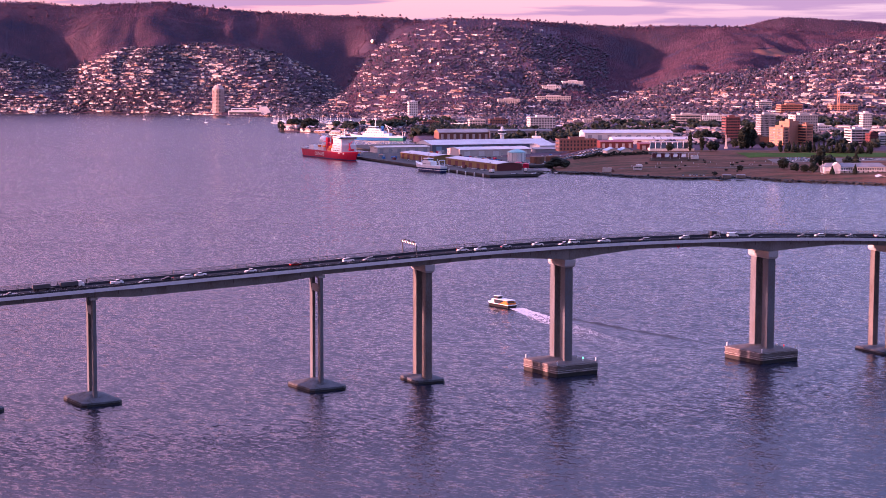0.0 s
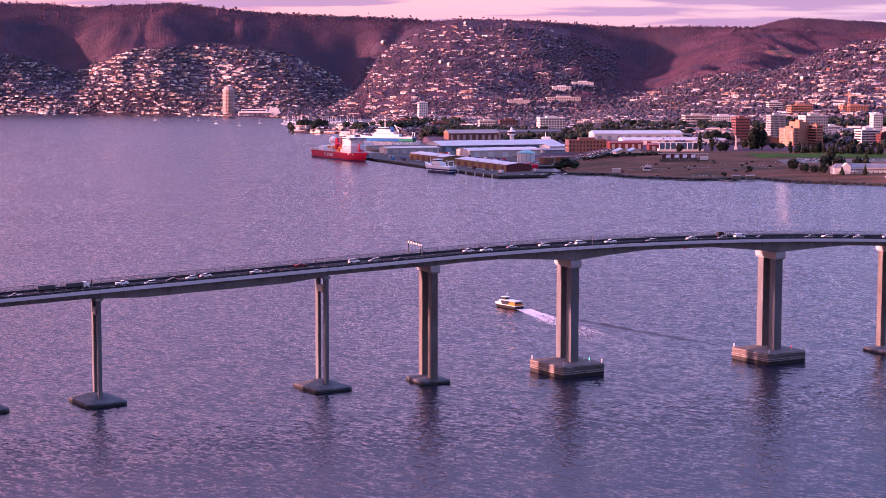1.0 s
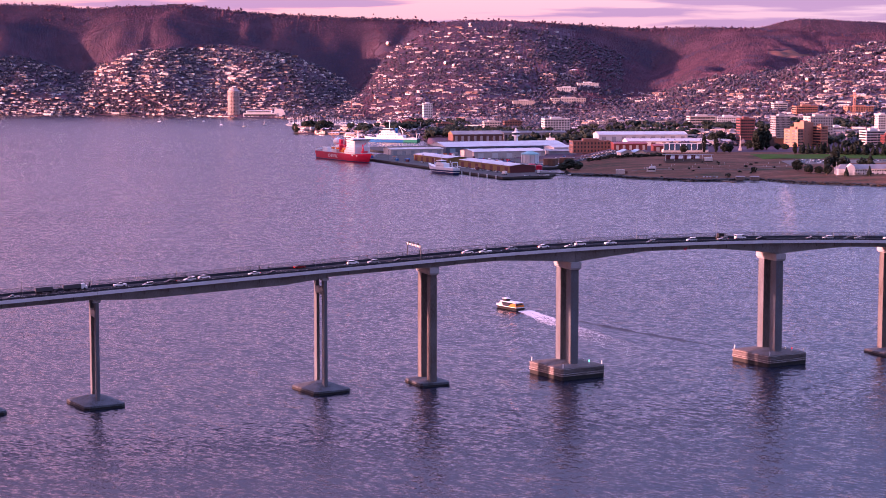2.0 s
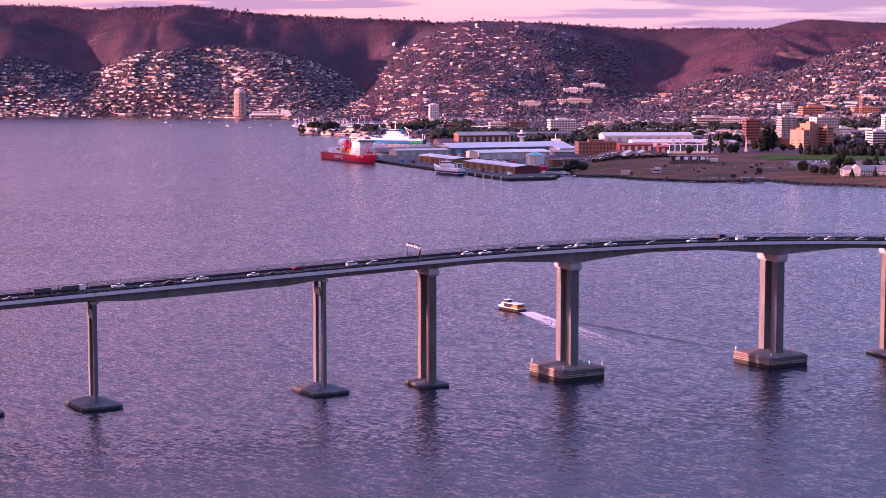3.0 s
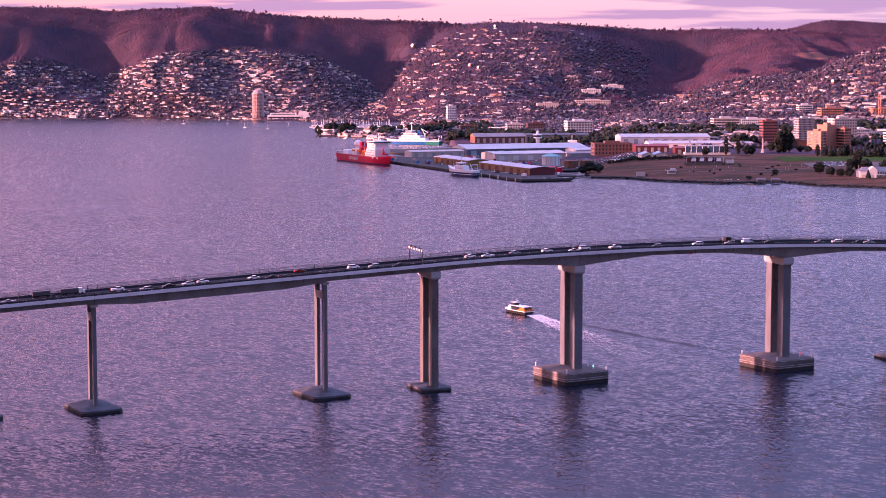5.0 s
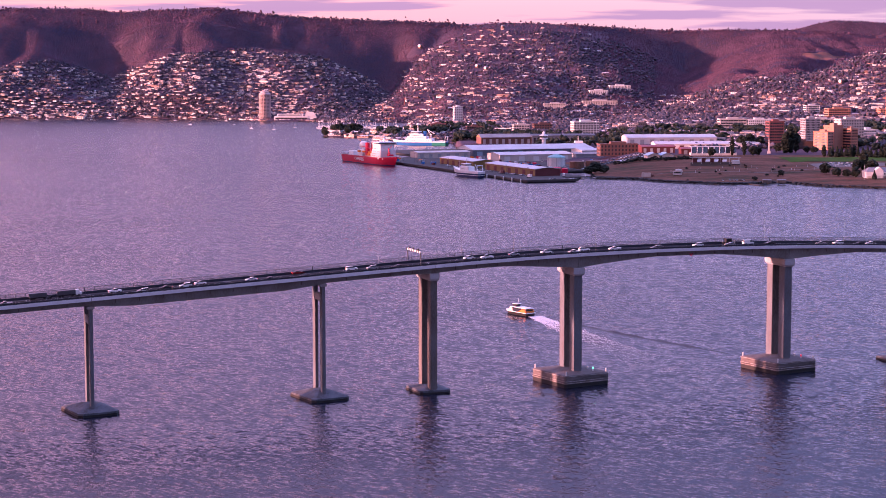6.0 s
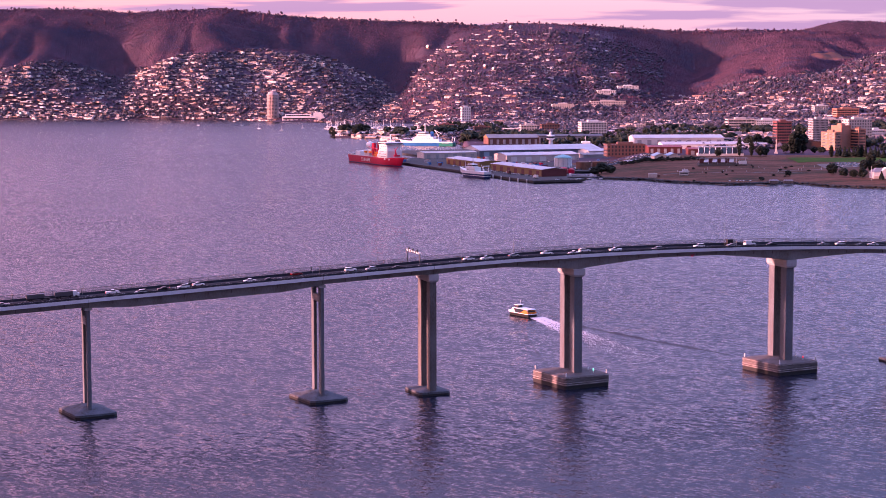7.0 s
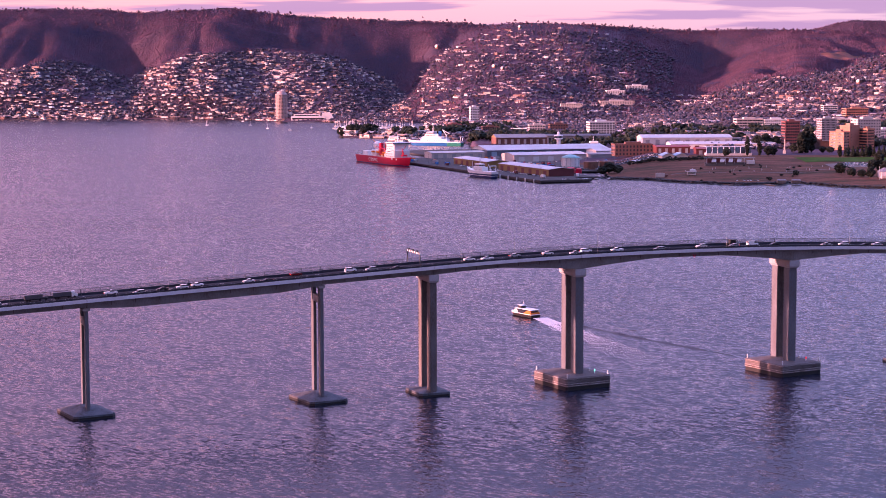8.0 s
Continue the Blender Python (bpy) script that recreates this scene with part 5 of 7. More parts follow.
def block(name, x, y, w, d, h, rot, wall, label, category="office building", storeys=5, cols=6, side_cols=4, win=(0.6, 0.55), roof=GREYWALL, plant=True, band=False, z=None, glass=GLASS):
    """A building of several storeys; x, y is the middle of its front edge. Windows on the two faces seen."""
    z = ground_z(x, y) if z is None else z
    ob = thing(name, pose(x, y, z - 0.5, 0, 0, rot) @ pose(-w / 2, 0, 0), label, category, "city buildings")
    part("wall", Mesh().box(0, w, 0, d, 0, h), wall, ob)
    part("roof", Mesh().box(0.4, w - 0.4, 0.4, d - 0.4, h, h + 0.12), roof, ob)
    rim = Mesh()
    for a, b, c, e in ((-0.25, w + 0.25, -0.25, 0.3), (-0.25, w + 0.25, d - 0.3, d + 0.25), (-0.25, 0.3, 0.3, d - 0.3), (w - 0.3, w + 0.25, 0.3, d - 0.3)):
        rim.box(a, b, c, e, h - 0.4, h + 0.9)
    part("parapet", rim, wall, ob)
    if plant:
        part("plant_room", Mesh().bevel_box(w * 0.3, w * 0.72, d * 0.3, d * 0.7, h, h + 3.2, 0.2), wall, ob)
    fh = (h - 0.8) / storeys
    if band:
        for k in range(storeys):
            z0 = 0.8 + fh * k + fh * (1 - win[1]) / 2
            part("window_band", Mesh().box(0.8, w - 0.8, -0.09, 0.1, z0, z0 + fh * win[1]), glass, ob)
            part("window_band", Mesh().box(-0.09, 0.1, 0.8, d - 0.8, z0, z0 + fh * win[1]), glass, ob)
        for k in range(cols + 1):
            part("mullion", Mesh().box(0.8 + (w - 1.6) * k / cols - 0.15, 0.8 + (w - 1.6) * k / cols + 0.15, -0.2, 0.05, 0.6, h - 0.4), wall, ob)
    else:
        cw, sw = w / cols, d / max(1, side_cols)
        front = Mesh().box(-cw * win[0] / 2, cw * win[0] / 2, -0.08, 0.1, 0, fh * win[1]).data("window", glass)
        flank = Mesh().box(-0.08, 0.1, -sw * win[0] / 2, sw * win[0] / 2, 0, fh * win[1]).data("window", glass)
        for k in range(storeys):
            z0 = 0.8 + fh * k + fh * (1 - win[1]) / 2
            for i in range(cols):
                part("window", front, None, ob, m=pose(cw * (i + 0.5), 0, z0))
            for i in range(side_cols):
                part("window", flank, None, ob, m=pose(0, sw * (i + 0.5), z0))
    return ob


# long sheds behind the docks
hall = shed(0, 0, 74, 30, 9.0, ROOF_GREY, BRICK, "arched-roof hall with a golden end wall", 4.5, "x", m=pose(-6, 2574, ground_z(28, 2588), 0, 0, 14), ends=YELLOW, doors=8, group="halls behind the docks", name="arched_hall")
shed(0, 0, 92, 34, 11.0, SLATE, BLUEGREY, "long dark slate glass-fronted hall", 2.0, "x", m=pose(66, 2590, ground_z(105, 2590), 0, 0, 10), group="halls behind the docks", name="long_hall", doors=12, door_mat=GLASS)
shed(0, 0, 118, 44, 9.5, ROOF_WHITE, WHITEWALL, "big white railway shed with a long stepped roof", 3.4, "x", m=pose(186, 2380, ground_z(231, 2400) - 1, 0, 0, 6), doors=9, group="halls behind the docks", vents=12, name="railway_shed")
shed(0, 0, 132, 34, 6.5, ROOF_WHITE, WHITEWALL, "low white railway shed with a red base", 2.6, "x", m=pose(213, 2270, ground_z(268, 2290) - 1, 0, 0, 5), doors=10, door_mat=REDWALL, group="halls behind the docks", vents=10, name="railway_shed")
shed(0, 0, 40, 22, 7.5, ROOF_RED, REDWALL, "red-walled low depot shed", 1.6, "x", m=pose(188, 2168, ground_z(205, 2168), 0, 0, 6), doors=5, door_mat=GREYWALL, group="halls behind the docks")
shed(0, 0, 52, 16, 6.5, ROOF_RED, REDWALL, "red-walled low depot shed", 1.6, "x", m=pose(232, 2140, ground_z(230, 2128), 0, 0, 6), doors=5, door_mat=GREYWALL, group="halls behind the docks")
for dx in (0, 14.6):
    shed(0, 0, 14, 24, 4.2, ROOF_BLUE, CREAM, "pale blue gabled store near the foreshore", 3.0, "y", m=pose(185 + dx, 2042 + dx * 0.1, ground_z(185, 2046), 0, 0, 6), group="blue gabled stores")
block("brick_warehouse", 163, 2190, 46, 24, 14, 8, BRICK, "brown brick warehouse with arched windows", "warehouse", 3, 11, 5, (0.45, 0.6))
block("white_apartment_block", 154, 2808, 40, 22, 23, 12, WHITEWALL, "white apartment block with rows of deep balconies", "apartment block", 6, 9, 4, (0.62, 0.62))
funnel = thing("ship_funnel", pose(122, 2440, 3.0) @ Matrix.Scale(1.35, 4), "red ship funnel and white deckhouse behind the sheds", "ship")
part("deckhouse", Mesh().bevel_box(-7, 7, -4, 4, 0, 6.5, 0.4), RED, funnel)
part("bridge_deck", Mesh().bevel_box(-2, 7, -3.5, 3.5, 6.5, 10, 0.4), WHITE, funnel)
part("mast", Mesh().tube((2, 0, 10), (2, 0, 15), 0.3), WHITE, funnel)

# stand with tilted dark panels, and the regatta stand on the slope
stand = thing("grandstand", pose(241, 2116, ground_z(262, 2116), 0, 0, 4) @ Matrix.Diagonal((1.15, 1, 1, 1)), "white-framed grandstand with dark tilted panels", "grandstand")
part("base", Mesh().box(0, 46, 0, 12, 0, 3), WHITEWALL, stand)
for k in range(8):
    part("panel", Mesh().loft([[(k * 5.7 + 0.5, -0.2, 2.6), (k * 5.7 + 5.1, -0.2, 2.6), (k * 5.7 + 5.1, 0.1, 2.6), (k * 5.7 + 0.5, 0.1, 2.6)], [(k * 5.7 + 1.4, 3.8, 9.6), (k * 5.7 + 6.0, 3.8, 9.6), (k * 5.7 + 6.0, 4.1, 9.6), (k * 5.7 + 1.4, 4.1, 9.6)]]), GLASS, stand)
    part("frame_post", Mesh().tube((k * 5.7 + 0.2, -0.4, 2.4), (k * 5.7 + 1.1, 3.6, 9.8), 0.28, n=6), WHITE, stand)
part("roof", Mesh().box(0, 47.5, 3.5, 14, 9.6, 10.3), ROOF_WHITE, stand)
reg = thing("regatta_stand", pose(223, 1944, ground_z(246, 1944) - 0.3, 0, 0, 5), "maroon and white timber stand on the grass slope", "grandstand")
part("terrace", Mesh().box(0, 52, 0, 8, 0, 2.0).box(0, 52, 3, 8, 2.0, 3.6), PATH_GREY, reg)
for k in range(4):
    part("maroon_wall", Mesh().box(k * 9 + 2.5, k * 9 + 6.5, 2.9, 8, 3.6, 8.2), REDWALL, reg)
    part("awning", Mesh().loft([[(k * 9 + 6.0, -0.5, 4.6), (k * 9 + 10.6, -0.5, 4.6), (k * 9 + 10.6, -0.3, 4.9), (k * 9 + 6.0, -0.3, 4.9)], [(k * 9 + 8.0, 4.5, 7.9), (k * 9 + 12.4, 4.5, 7.9), (k * 9 + 12.4, 4.5, 8.2), (k * 9 + 8.0, 4.5, 8.2)]]), ROOF_WHITE, reg)
part("roof", Mesh().box(-1, 54, 2.6, 9, 8.2, 8.6), ROOF_GREY, reg)
for k in range(6):
    part("post", Mesh().tube((1 + k * 10, 0.4, 2), (1 + k * 10, 0.4, 8.2), 0.14, n=6), WHITE, reg)
part("side_hut", Mesh().bevel_box(44, 52, -1, 5, 2.0, 5.6, 0.2), WHITEWALL, reg)

ob = thing("timing_hut", pose(199, 1852, ground_z(199, 1852)), "small white timing hut on the foreshore", "hut")
part("wall", Mesh().bevel_box(-4.2, 4.2, -2.5, 2.5, 0, 3.4, 0.15), WHITEWALL, ob)
part("window_band", Mesh().box(-3.8, 3.8, -2.56, -2.4, 1.7, 2.8), GLASS, ob)
part("roof", Mesh().bevel_box(-4.8, 4.8, -3.1, 3.1, 3.4, 3.8, 0.1), ROOF_WHITE, ob)
part("upper_cabin", Mesh().bevel_box(-1.5, 4.2, -2, 2, 3.8, 5.6, 0.15), WHITEWALL, ob)
ob = thing("stone_hut", pose(169, 1856, ground_z(169, 1856)), "small sandstone hut on the foreshore", "hut")
part("wall", Mesh().bevel_box(-5.4, 3.4, -2.5, 2.5, 0, 4.2, 0.15), CREAM, ob)
part("lean_to", Mesh().bevel_box(3.4, 6.4, -2.3, 2.3, 0, 2.8, 0.15), BRICK, ob)
for x in (278, 292):
    ob = thing("boat_hut", pose(x, 1774, 2.0, 0, 0, 4) @ Matrix.Scale(0.72, 4), "brown stone boat hut at the water's edge", "hut", "boat huts")
    part("wall", Mesh().bevel_box(-6, 6, -3, 3, -0.6, 3.2, 0.3), CONCRETE_BROWN, ob)
    part("roof", Mesh().loft([[(-6.3, -3.3, 3.2), (6.3, -3.3, 3.2), (6.3, 3.3, 3.2), (-6.3, 3.3, 3.2)], [(-5.6, -0.3, 4.4), (5.6, -0.3, 4.4), (5.6, 0.3, 4.4), (-5.6, 0.3, 4.4)]]), ROOF_GREY, ob)

ob = thing("obelisk_memorial", pose(337, 2160, ground_z(337, 2160)) @ Matrix.Diagonal((0.52, 0.52, 0.78, 1)), "tall pale stone obelisk on a stepped base", "monument")
part("base", Mesh().bevel_box(-3.4, 3.4, -3.4, 3.4, 0, 3.2, 0.2).bevel_box(-2.2, 2.2, -2.2, 2.2, 3.2, 5.4, 0.2), CREAM, ob)
part("shaft", Mesh().loft([[(-1.5, -1.5, 5.4), (1.5, -1.5, 5.4), (1.5, 1.5, 5.4), (-1.5, 1.5, 5.4)], [(-0.95, -0.95, 20.5), (0.95, -0.95, 20.5), (0.95, 0.95, 20.5), (-0.95, 0.95, 20.5)], [(-0.05, -0.05, 22.4), (0.05, -0.05, 22.4), (0.05, 0.05, 22.4), (-0.05, 0.05, 22.4)]]), CREAM, ob)

# city blocks
block("red_brick_tower", 366, 2292, 19, 16, 33, 10, BRICK_RED, "red brick office tower with dark window bands", storeys=9, cols=6, win=(0.6, 0.5), band=True)
block("grey_office_tower", 423, 2362, 20, 18, 34, 12, GREYWALL, "pale grey office tower with a fine window grid", storeys=11, cols=12, side_cols=7, win=(0.55, 0.62))
block("orange_brick_office", 424, 2244, 12, 20, 22, 48, BRICK_ORANGE, "orange brick office with a sunlit blank side", storeys=6, cols=4, side_cols=2, win=(0.7, 0.5))
block("orange_brick_office", 438, 2266, 18, 16, 29, 40, BRICK_ORANGE, "tall plain orange brick tower", storeys=7, cols=3, side_cols=1, win=(0.05, 0.1))
block("orange_brick_office", 457, 2262, 11, 16, 25, 30, BRICK_ORANGE, "orange brick office with dark window bands", storeys=7, cols=6, side_cols=3, win=(0.7, 0.6), band=True)
block("cream_office", 505, 2522, 34, 24, 28, 14, CREAM, "cream office block with a regular window grid", storeys=7, cols=9, side_cols=5, win=(0.45, 0.5))
block("dark_low_building", 395, 2268, 26, 18, 9, 10, GLASS, "low dark glass-fronted building", storeys=2, cols=6, side_cols=3)
block("cream_office", 384, 2848, 42, 20, 17, 8, CREAM, "long cream building with window bands", storeys=4, cols=10, side_cols=4, win=(0.5, 0.5), band=True)
block("white_office", 426, 2852, 38, 20, 16, 8, WHITEWALL, "long white building with dark square windows", storeys=4, cols=12, side_cols=4, win=(0.5, 0.5))
block("orange_brick_hospital", 612, 3190, 40, 22, 13, 10, BRICK_ORANGE, "long sunlit orange building with window bands", storeys=3, cols=12, side_cols=3, win=(0.5, 0.5), band=True)
block("white_office", 536, 2560, 20, 18, 12, 12, WHITEWALL, "plain white low office", storeys=3, cols=6, side_cols=4)
block("cream_office", 560, 3060, 44, 20, 9, 8, CREAM, "low cream building among trees", storeys=2, cols=10, side_cols=3)
block("white_office", 583, 3290, 26, 14, 15, 10, WHITEWALL, "white flat-roofed building with dark bands", storeys=4, cols=6, side_cols=3, band=True)
block("grey_office", 470, 2990, 36, 20, 10, 10, GREYWALL, "low grey building with window bands", storeys=3, cols=8, side_cols=4, band=True)
block("white_stepped_office", 518, 2250, 26, 18, 20, 16, WHITEWALL, "white stepped office with dark bands", storeys=6, cols=5, side_cols=4, band=True)
block("red_panel_office", 532, 2238, 11, 12, 15, 16, REDWALL, "bright red panelled office front", storeys=4, cols=4, side_cols=3, win=(0.5, 0.4))
block("white_stepped_office", 546, 2244, 14, 16, 13, 16, WHITEWALL, "white low office beside a red front", storeys=4, cols=4, side_cols=3, band=True)
block("brick_hall", 690, 3120, 46, 22, 11, 8, BRICK_ORANGE, "long orange brick hall", storeys=3, cols=10, side_cols=3)
block("white_tower", 608, 2600, 14, 14, 28, 10, WHITEWALL, "slim white tower block", storeys=8, cols=4, side_cols=4)
block("white_apartment_block", -58, 3512, 17, 14, 29, 14, WHITEWALL, "white apartment tower above the trees", "apartment block", 9, 4, 3, (0.6, 0.5))
block("brick_block", -84, 3120, 26, 16, 11, 10, BRICK_RED, "red brick block on the point", storeys=3, cols=7, side_cols=4)
block("brick_block", -20, 3000, 26, 16, 9, 10, BRICK, "brown brick block behind the docks", storeys=3, cols=7, side_cols=4)
block("cream_office", 56, 2960, 26, 16, 13, 10, CREAM, "cream low block among trees", storeys=3, cols=6, side_cols=4)
block("brick_block", 92, 3000, 30, 16, 13, 10, BRICK, "brown brick block among trees", storeys=3, cols=7, side_cols=4)
block("school_building", 134, 3716, 44, 18, 11, 6, CREAM, "large pinkish institute building on the slope", storeys=4, cols=12, side_cols=3, win=(0.45, 0.45))
block("school_building", 286, 4012, 46, 18, 10, 6, WHITEWALL, "long white institute building on the slope", storeys=4, cols=14, side_cols=3, win=(0.45, 0.45))
block("school_building", 230, 3788, 72, 18, 12, 6, CREAM, "long low institute building on the slope", storeys=3, cols=14, side_cols=3, win=(0.45, 0.45))
block("school_building", 235, 3932, 40, 18, 12, 6, WHITEWALL, "white institute building on the slope", storeys=4, cols=10, side_cols=3, win=(0.45, 0.45))
for k in range(9):
    block("terrace_block", 215 + k * 15, 2880 - k * 4, 14, 14, 8 + (k % 3), 6, GREYWALL if k % 2 else SLATE, "row of grey waterside flats", "apartment block", 3, 4, 2, (0.5, 0.5), plant=False)

# building crane
crane = thing("tower_crane", pose(674, 3098, ground_z(674, 3098)), "orange lattice tower crane over the roofs", "crane")
lat = Mesh()
for x in (-1.6, 1.6):
    for y in (-1.6, 1.6):
        lat.tube((x, y, 0), (x, y, 42), 0.3, n=4)
for k in range(14):
    s2 = 1.6 if k % 2 else -1.6
    lat.tube((-s2, -1.6, k * 3), (s2, -1.6, k * 3 + 3), 0.2, n=4).tube((-1.6, s2, k * 3), (-1.6, -s2, k * 3 + 3), 0.2, n=4)
part("mast", lat, BRICK_ORANGE, crane)
part("cab", Mesh().bevel_box(-1.8, 1.8, -2.2, 1.6, 40, 43.5, 0.2), WHITE, crane)

# round hotel tower on the far shore
casino = thing("hotel_tower", pose(-498, 4020, 2.2, 0, 0, 10), "pale round hotel tower with fluted balconies", "hotel")
part("core", Mesh().lathe([(12.2, 0), (12.2, 56)], 24), SLATE, casino)
rib = Mesh().box(12.0, 13.3, -0.55, 0.55, 3, 55).data("rib", CASINO)
for k in range(24):
    part("rib", rib, None, casino, m=pose(0, 0, 0, 0, 0, k * 15))
ring_floor = Mesh().lathe([(12.1, 0), (13.0, 0), (13.0, 1.5), (12.1, 1.5)], 24).data("balcony_ring", CASINO)
for k in range(17):
    part("balcony_ring", ring_floor, None, casino, m=pose(0, 0, 3.0 + k * 3.05))
part("crown", Mesh().lathe([(13.4, 54.5), (13.6, 57), (10.0, 59), (9.6, 62), (6, 63)], 24), CASINO, casino)
pod = thing("convention_centre", pose(-470, 3962, 2.2, 0, 0, 4), "long white low building beside the hotel tower", "hotel")
part("wall", Mesh().bevel_box(0, 74, 0, 26, 0, 9, 0.5), WHITEWALL, pod)
part("upper_floor", Mesh().bevel_box(6, 62, 4, 24, 9, 14, 0.5), WHITEWALL, pod)
part("window_band", Mesh().box(2, 72, -0.1, 0.2, 3, 6), GLASS, pod)
part("window_band", Mesh().box(8, 60, 3.9, 4.2, 10.5, 12.6), GLASS, pod)
part("slanted_hall", Mesh().loft([[(66, 0, 0), (96, 0, 0), (96, 24, 0), (66, 24, 0)], [(68, 2, 17), (84, 2, 18.5), (84, 22, 18.5), (68, 22, 17)]]), WHITEWALL, pod)

# sailing club with boat sheds
club = thing("sailing_club", pose(376, 1786, ground_z(395, 1790) - 0.6, 0, 0, 4), "white weatherboard sailing club with a grey roof and gable", "club house")
part("wall", Mesh().bevel_box(0, 62, 0, 14, 0, 6.4, 0.2), WHITEWALL, club)
part("roof", Mesh().loft([[(-0.8, -0.8, 6.4), (62.8, -0.8, 6.4), (62.8, 14.8, 6.4), (-0.8, 14.8, 6.4)], [(4, 5, 10.2), (58, 5, 10.2), (58, 9, 10.2), (4, 9, 10.2)]]), ROOF_GREY, club)
part("gable_wing", Mesh().loft([[(8, -3, 0), (8, -3, 8), (12, -3, 11.4), (16, -3, 8), (16, -3, 0)], [(8, 4, 0), (8, 4, 8), (12, 4, 11.4), (16, 4, 8), (16, 4, 0)]]), WHITEWALL, club)
part("veranda", Mesh().box(0, 24, -3.6, -0.2, 2.9, 3.3), WHITE, club)
win1 = Mesh().box(-0.7, 0.7, -0.1, 0.1, 0, 1.5).data("window", GLASS)
for k in range(18):
    part("window", win1, None, club, m=pose(18 + k * 2.4, 0, 3.8))
    if k % 2:
        part("window", win1, None, club, m=pose(18 + k * 2.4, 0, 1.0))
for k in range(6):
    part("veranda_post", Mesh().tube((0.5 + k * 4.6, -3.4, 0), (0.5 + k * 4.6, -3.4, 2.9), 0.13, n=6), WHITE, club)
flag = thing("flagpole", pose(372, 1776, 1.2), "tall white flagpole with a yardarm", "flagpole")
part("pole", Mesh().tube((0, 0, 0), (0, 0, 17), 0.22, 0.1), WHITE, flag)
part("yardarm", Mesh().tube((-2.5, 0, 11), (2.5, 0, 11), 0.09), WHITE, flag)
for k in range(4):
    shed(0, 0, 10, 12, 3.0, ROOF_WHITE, WHITEWALL, "white gabled boat shed at the water's edge", 2.0, "y", m=pose(418 + k * 11.5, 1742 + k, 1.3, 0, 0, 4), group="boat sheds", name="boat_shed", doors=0)
ob = thing("jetty", pose(352, 1728, 0, 0, 0, 3), "low pale jetty in front of the sailing club", "jetty")
part("deck", Mesh().box(0, 62, 0, 5, 0.9, 1.4), PATH_GREY, ob)
for k in range(12):
    part("pile", Mesh().tube((1 + k * 5.4, 0.4, -1), (1 + k * 5.4, 0.4, 1.9), 0.2, n=6), TIMBER, ob)
for x0, y0, x1, y1 in ((214, 1792, 232, 1758), (258, 1778, 270, 1752)):
    ob = thing("slipway", heading(x0, y0, x1, y1), "low dark timber slipway on the foreshore", "slipway", "slipways")
    part("ramp", Mesh().box(-14, 14, -2, 2, -0.5, 0.9), TIMBER, ob)

# moored yachts and the marina
random.seed(21)


def yacht(x, y, size, label, group):
    ob = thing("sailing_yacht", pose(x, y, 0, 0, 0, random.uniform(-30, 30) + random.choice((0, 180))), label, "yacht", group)
    part("hull", hull(9 * size, 2.8 * size, 0, 1.2 * size, 0.5, 0.3, 0.1, 0.5, 0.6, 2), WHITE, ob)
    part("cabin", Mesh().bevel_box(-2 * size, 1.6 * size, -0.9 * size, 0.9 * size, 1.2 * size, 1.8 * size, 0.2), WHITE, ob)
    part("mast", Mesh().tube((0.6, 0, 1.2), (0.6, 0, 12.5 * size), 0.2, 0.13, n=5), WHITE, ob)
    part("boom", Mesh().tube((0.6, 0, 2.4), (-3.2 * size, 0, 2.5), 0.16, n=5), HULL_BLUE, ob)


for x, y in ((-455, 3480), (-400, 3390), (-375, 3520), (-320, 3440), (-270, 3400), (-300, 3560), (-610, 3700), (-850, 4100), (-905, 4110), (-1010, 4120), (-1060, 4140), (-520, 3700), (-700, 4030), (-580, 3990)):
    yacht(x, y, 0.75, "white sailing yacht on a mooring", "moored yachts")
for k in range(70):
    b = random.uniform(-0.094, -0.05)
    y = random.uniform(3420, 3620)
    yacht(b * y, y, random.uniform(0.9, 1.25), "white sailing yacht berthed in the marina", "marina yachts")


# ---- parked cars ----
def parked(m, name="parked_car"):
    ob = thing(name, m, "small parked car on the open car park", "car", "parked cars")
    part("body", extrude(BODY["sedan"][0], lambda z: 0.86), CAR_PAINT, ob)
    part("window_glass", extrude(BODY["sedan"][1], lambda z: 0.8), GLASS, ob)
    for x in (-1.3, 1.3):
        for y in (-0.8, 0.8):
            part("wheel", Mesh().tube((x, y - 0.1, 0.31), (x, y + 0.1, 0.31), 0.31, n=8), TYRE, ob)
    return ob


first = parked(pose(366, 1930, ground_z(366, 1930)))
lots = [(364 + 2.9 * i, 1918 + 13 * j) for j in range(4) for i in range(16)] + [(430 + 3 * i, 1932 + 14 * j) for j in range(2) for i in range(14)]
lots += [(118 + 3.1 * i, 2122 + 11 * j) for j in range(4) for i in range(24) if (i * 5 + j * 3) % 7 > 1]
lots += [(134 + 3.2 * i, 2074 + 12 * j) for j in range(3) for i in range(22) if (i * 7 + j * 5) % 4] + [(238 + 3.4 * i, 1792 + 0.5 * i) for i in range(7)] + [(50 + 4 * i, 2150 + 3 * i) for i in range(10)]
for x, y in lots:
    if random.random() < 0.8:
        copy_thing(first, pose(x + random.uniform(-0.3, 0.3), y, max(ground_z(x, y), 2.5 if y > 2080 and x < 140 else 0), 0, 0, 85 + random.uniform(-4, 4)))


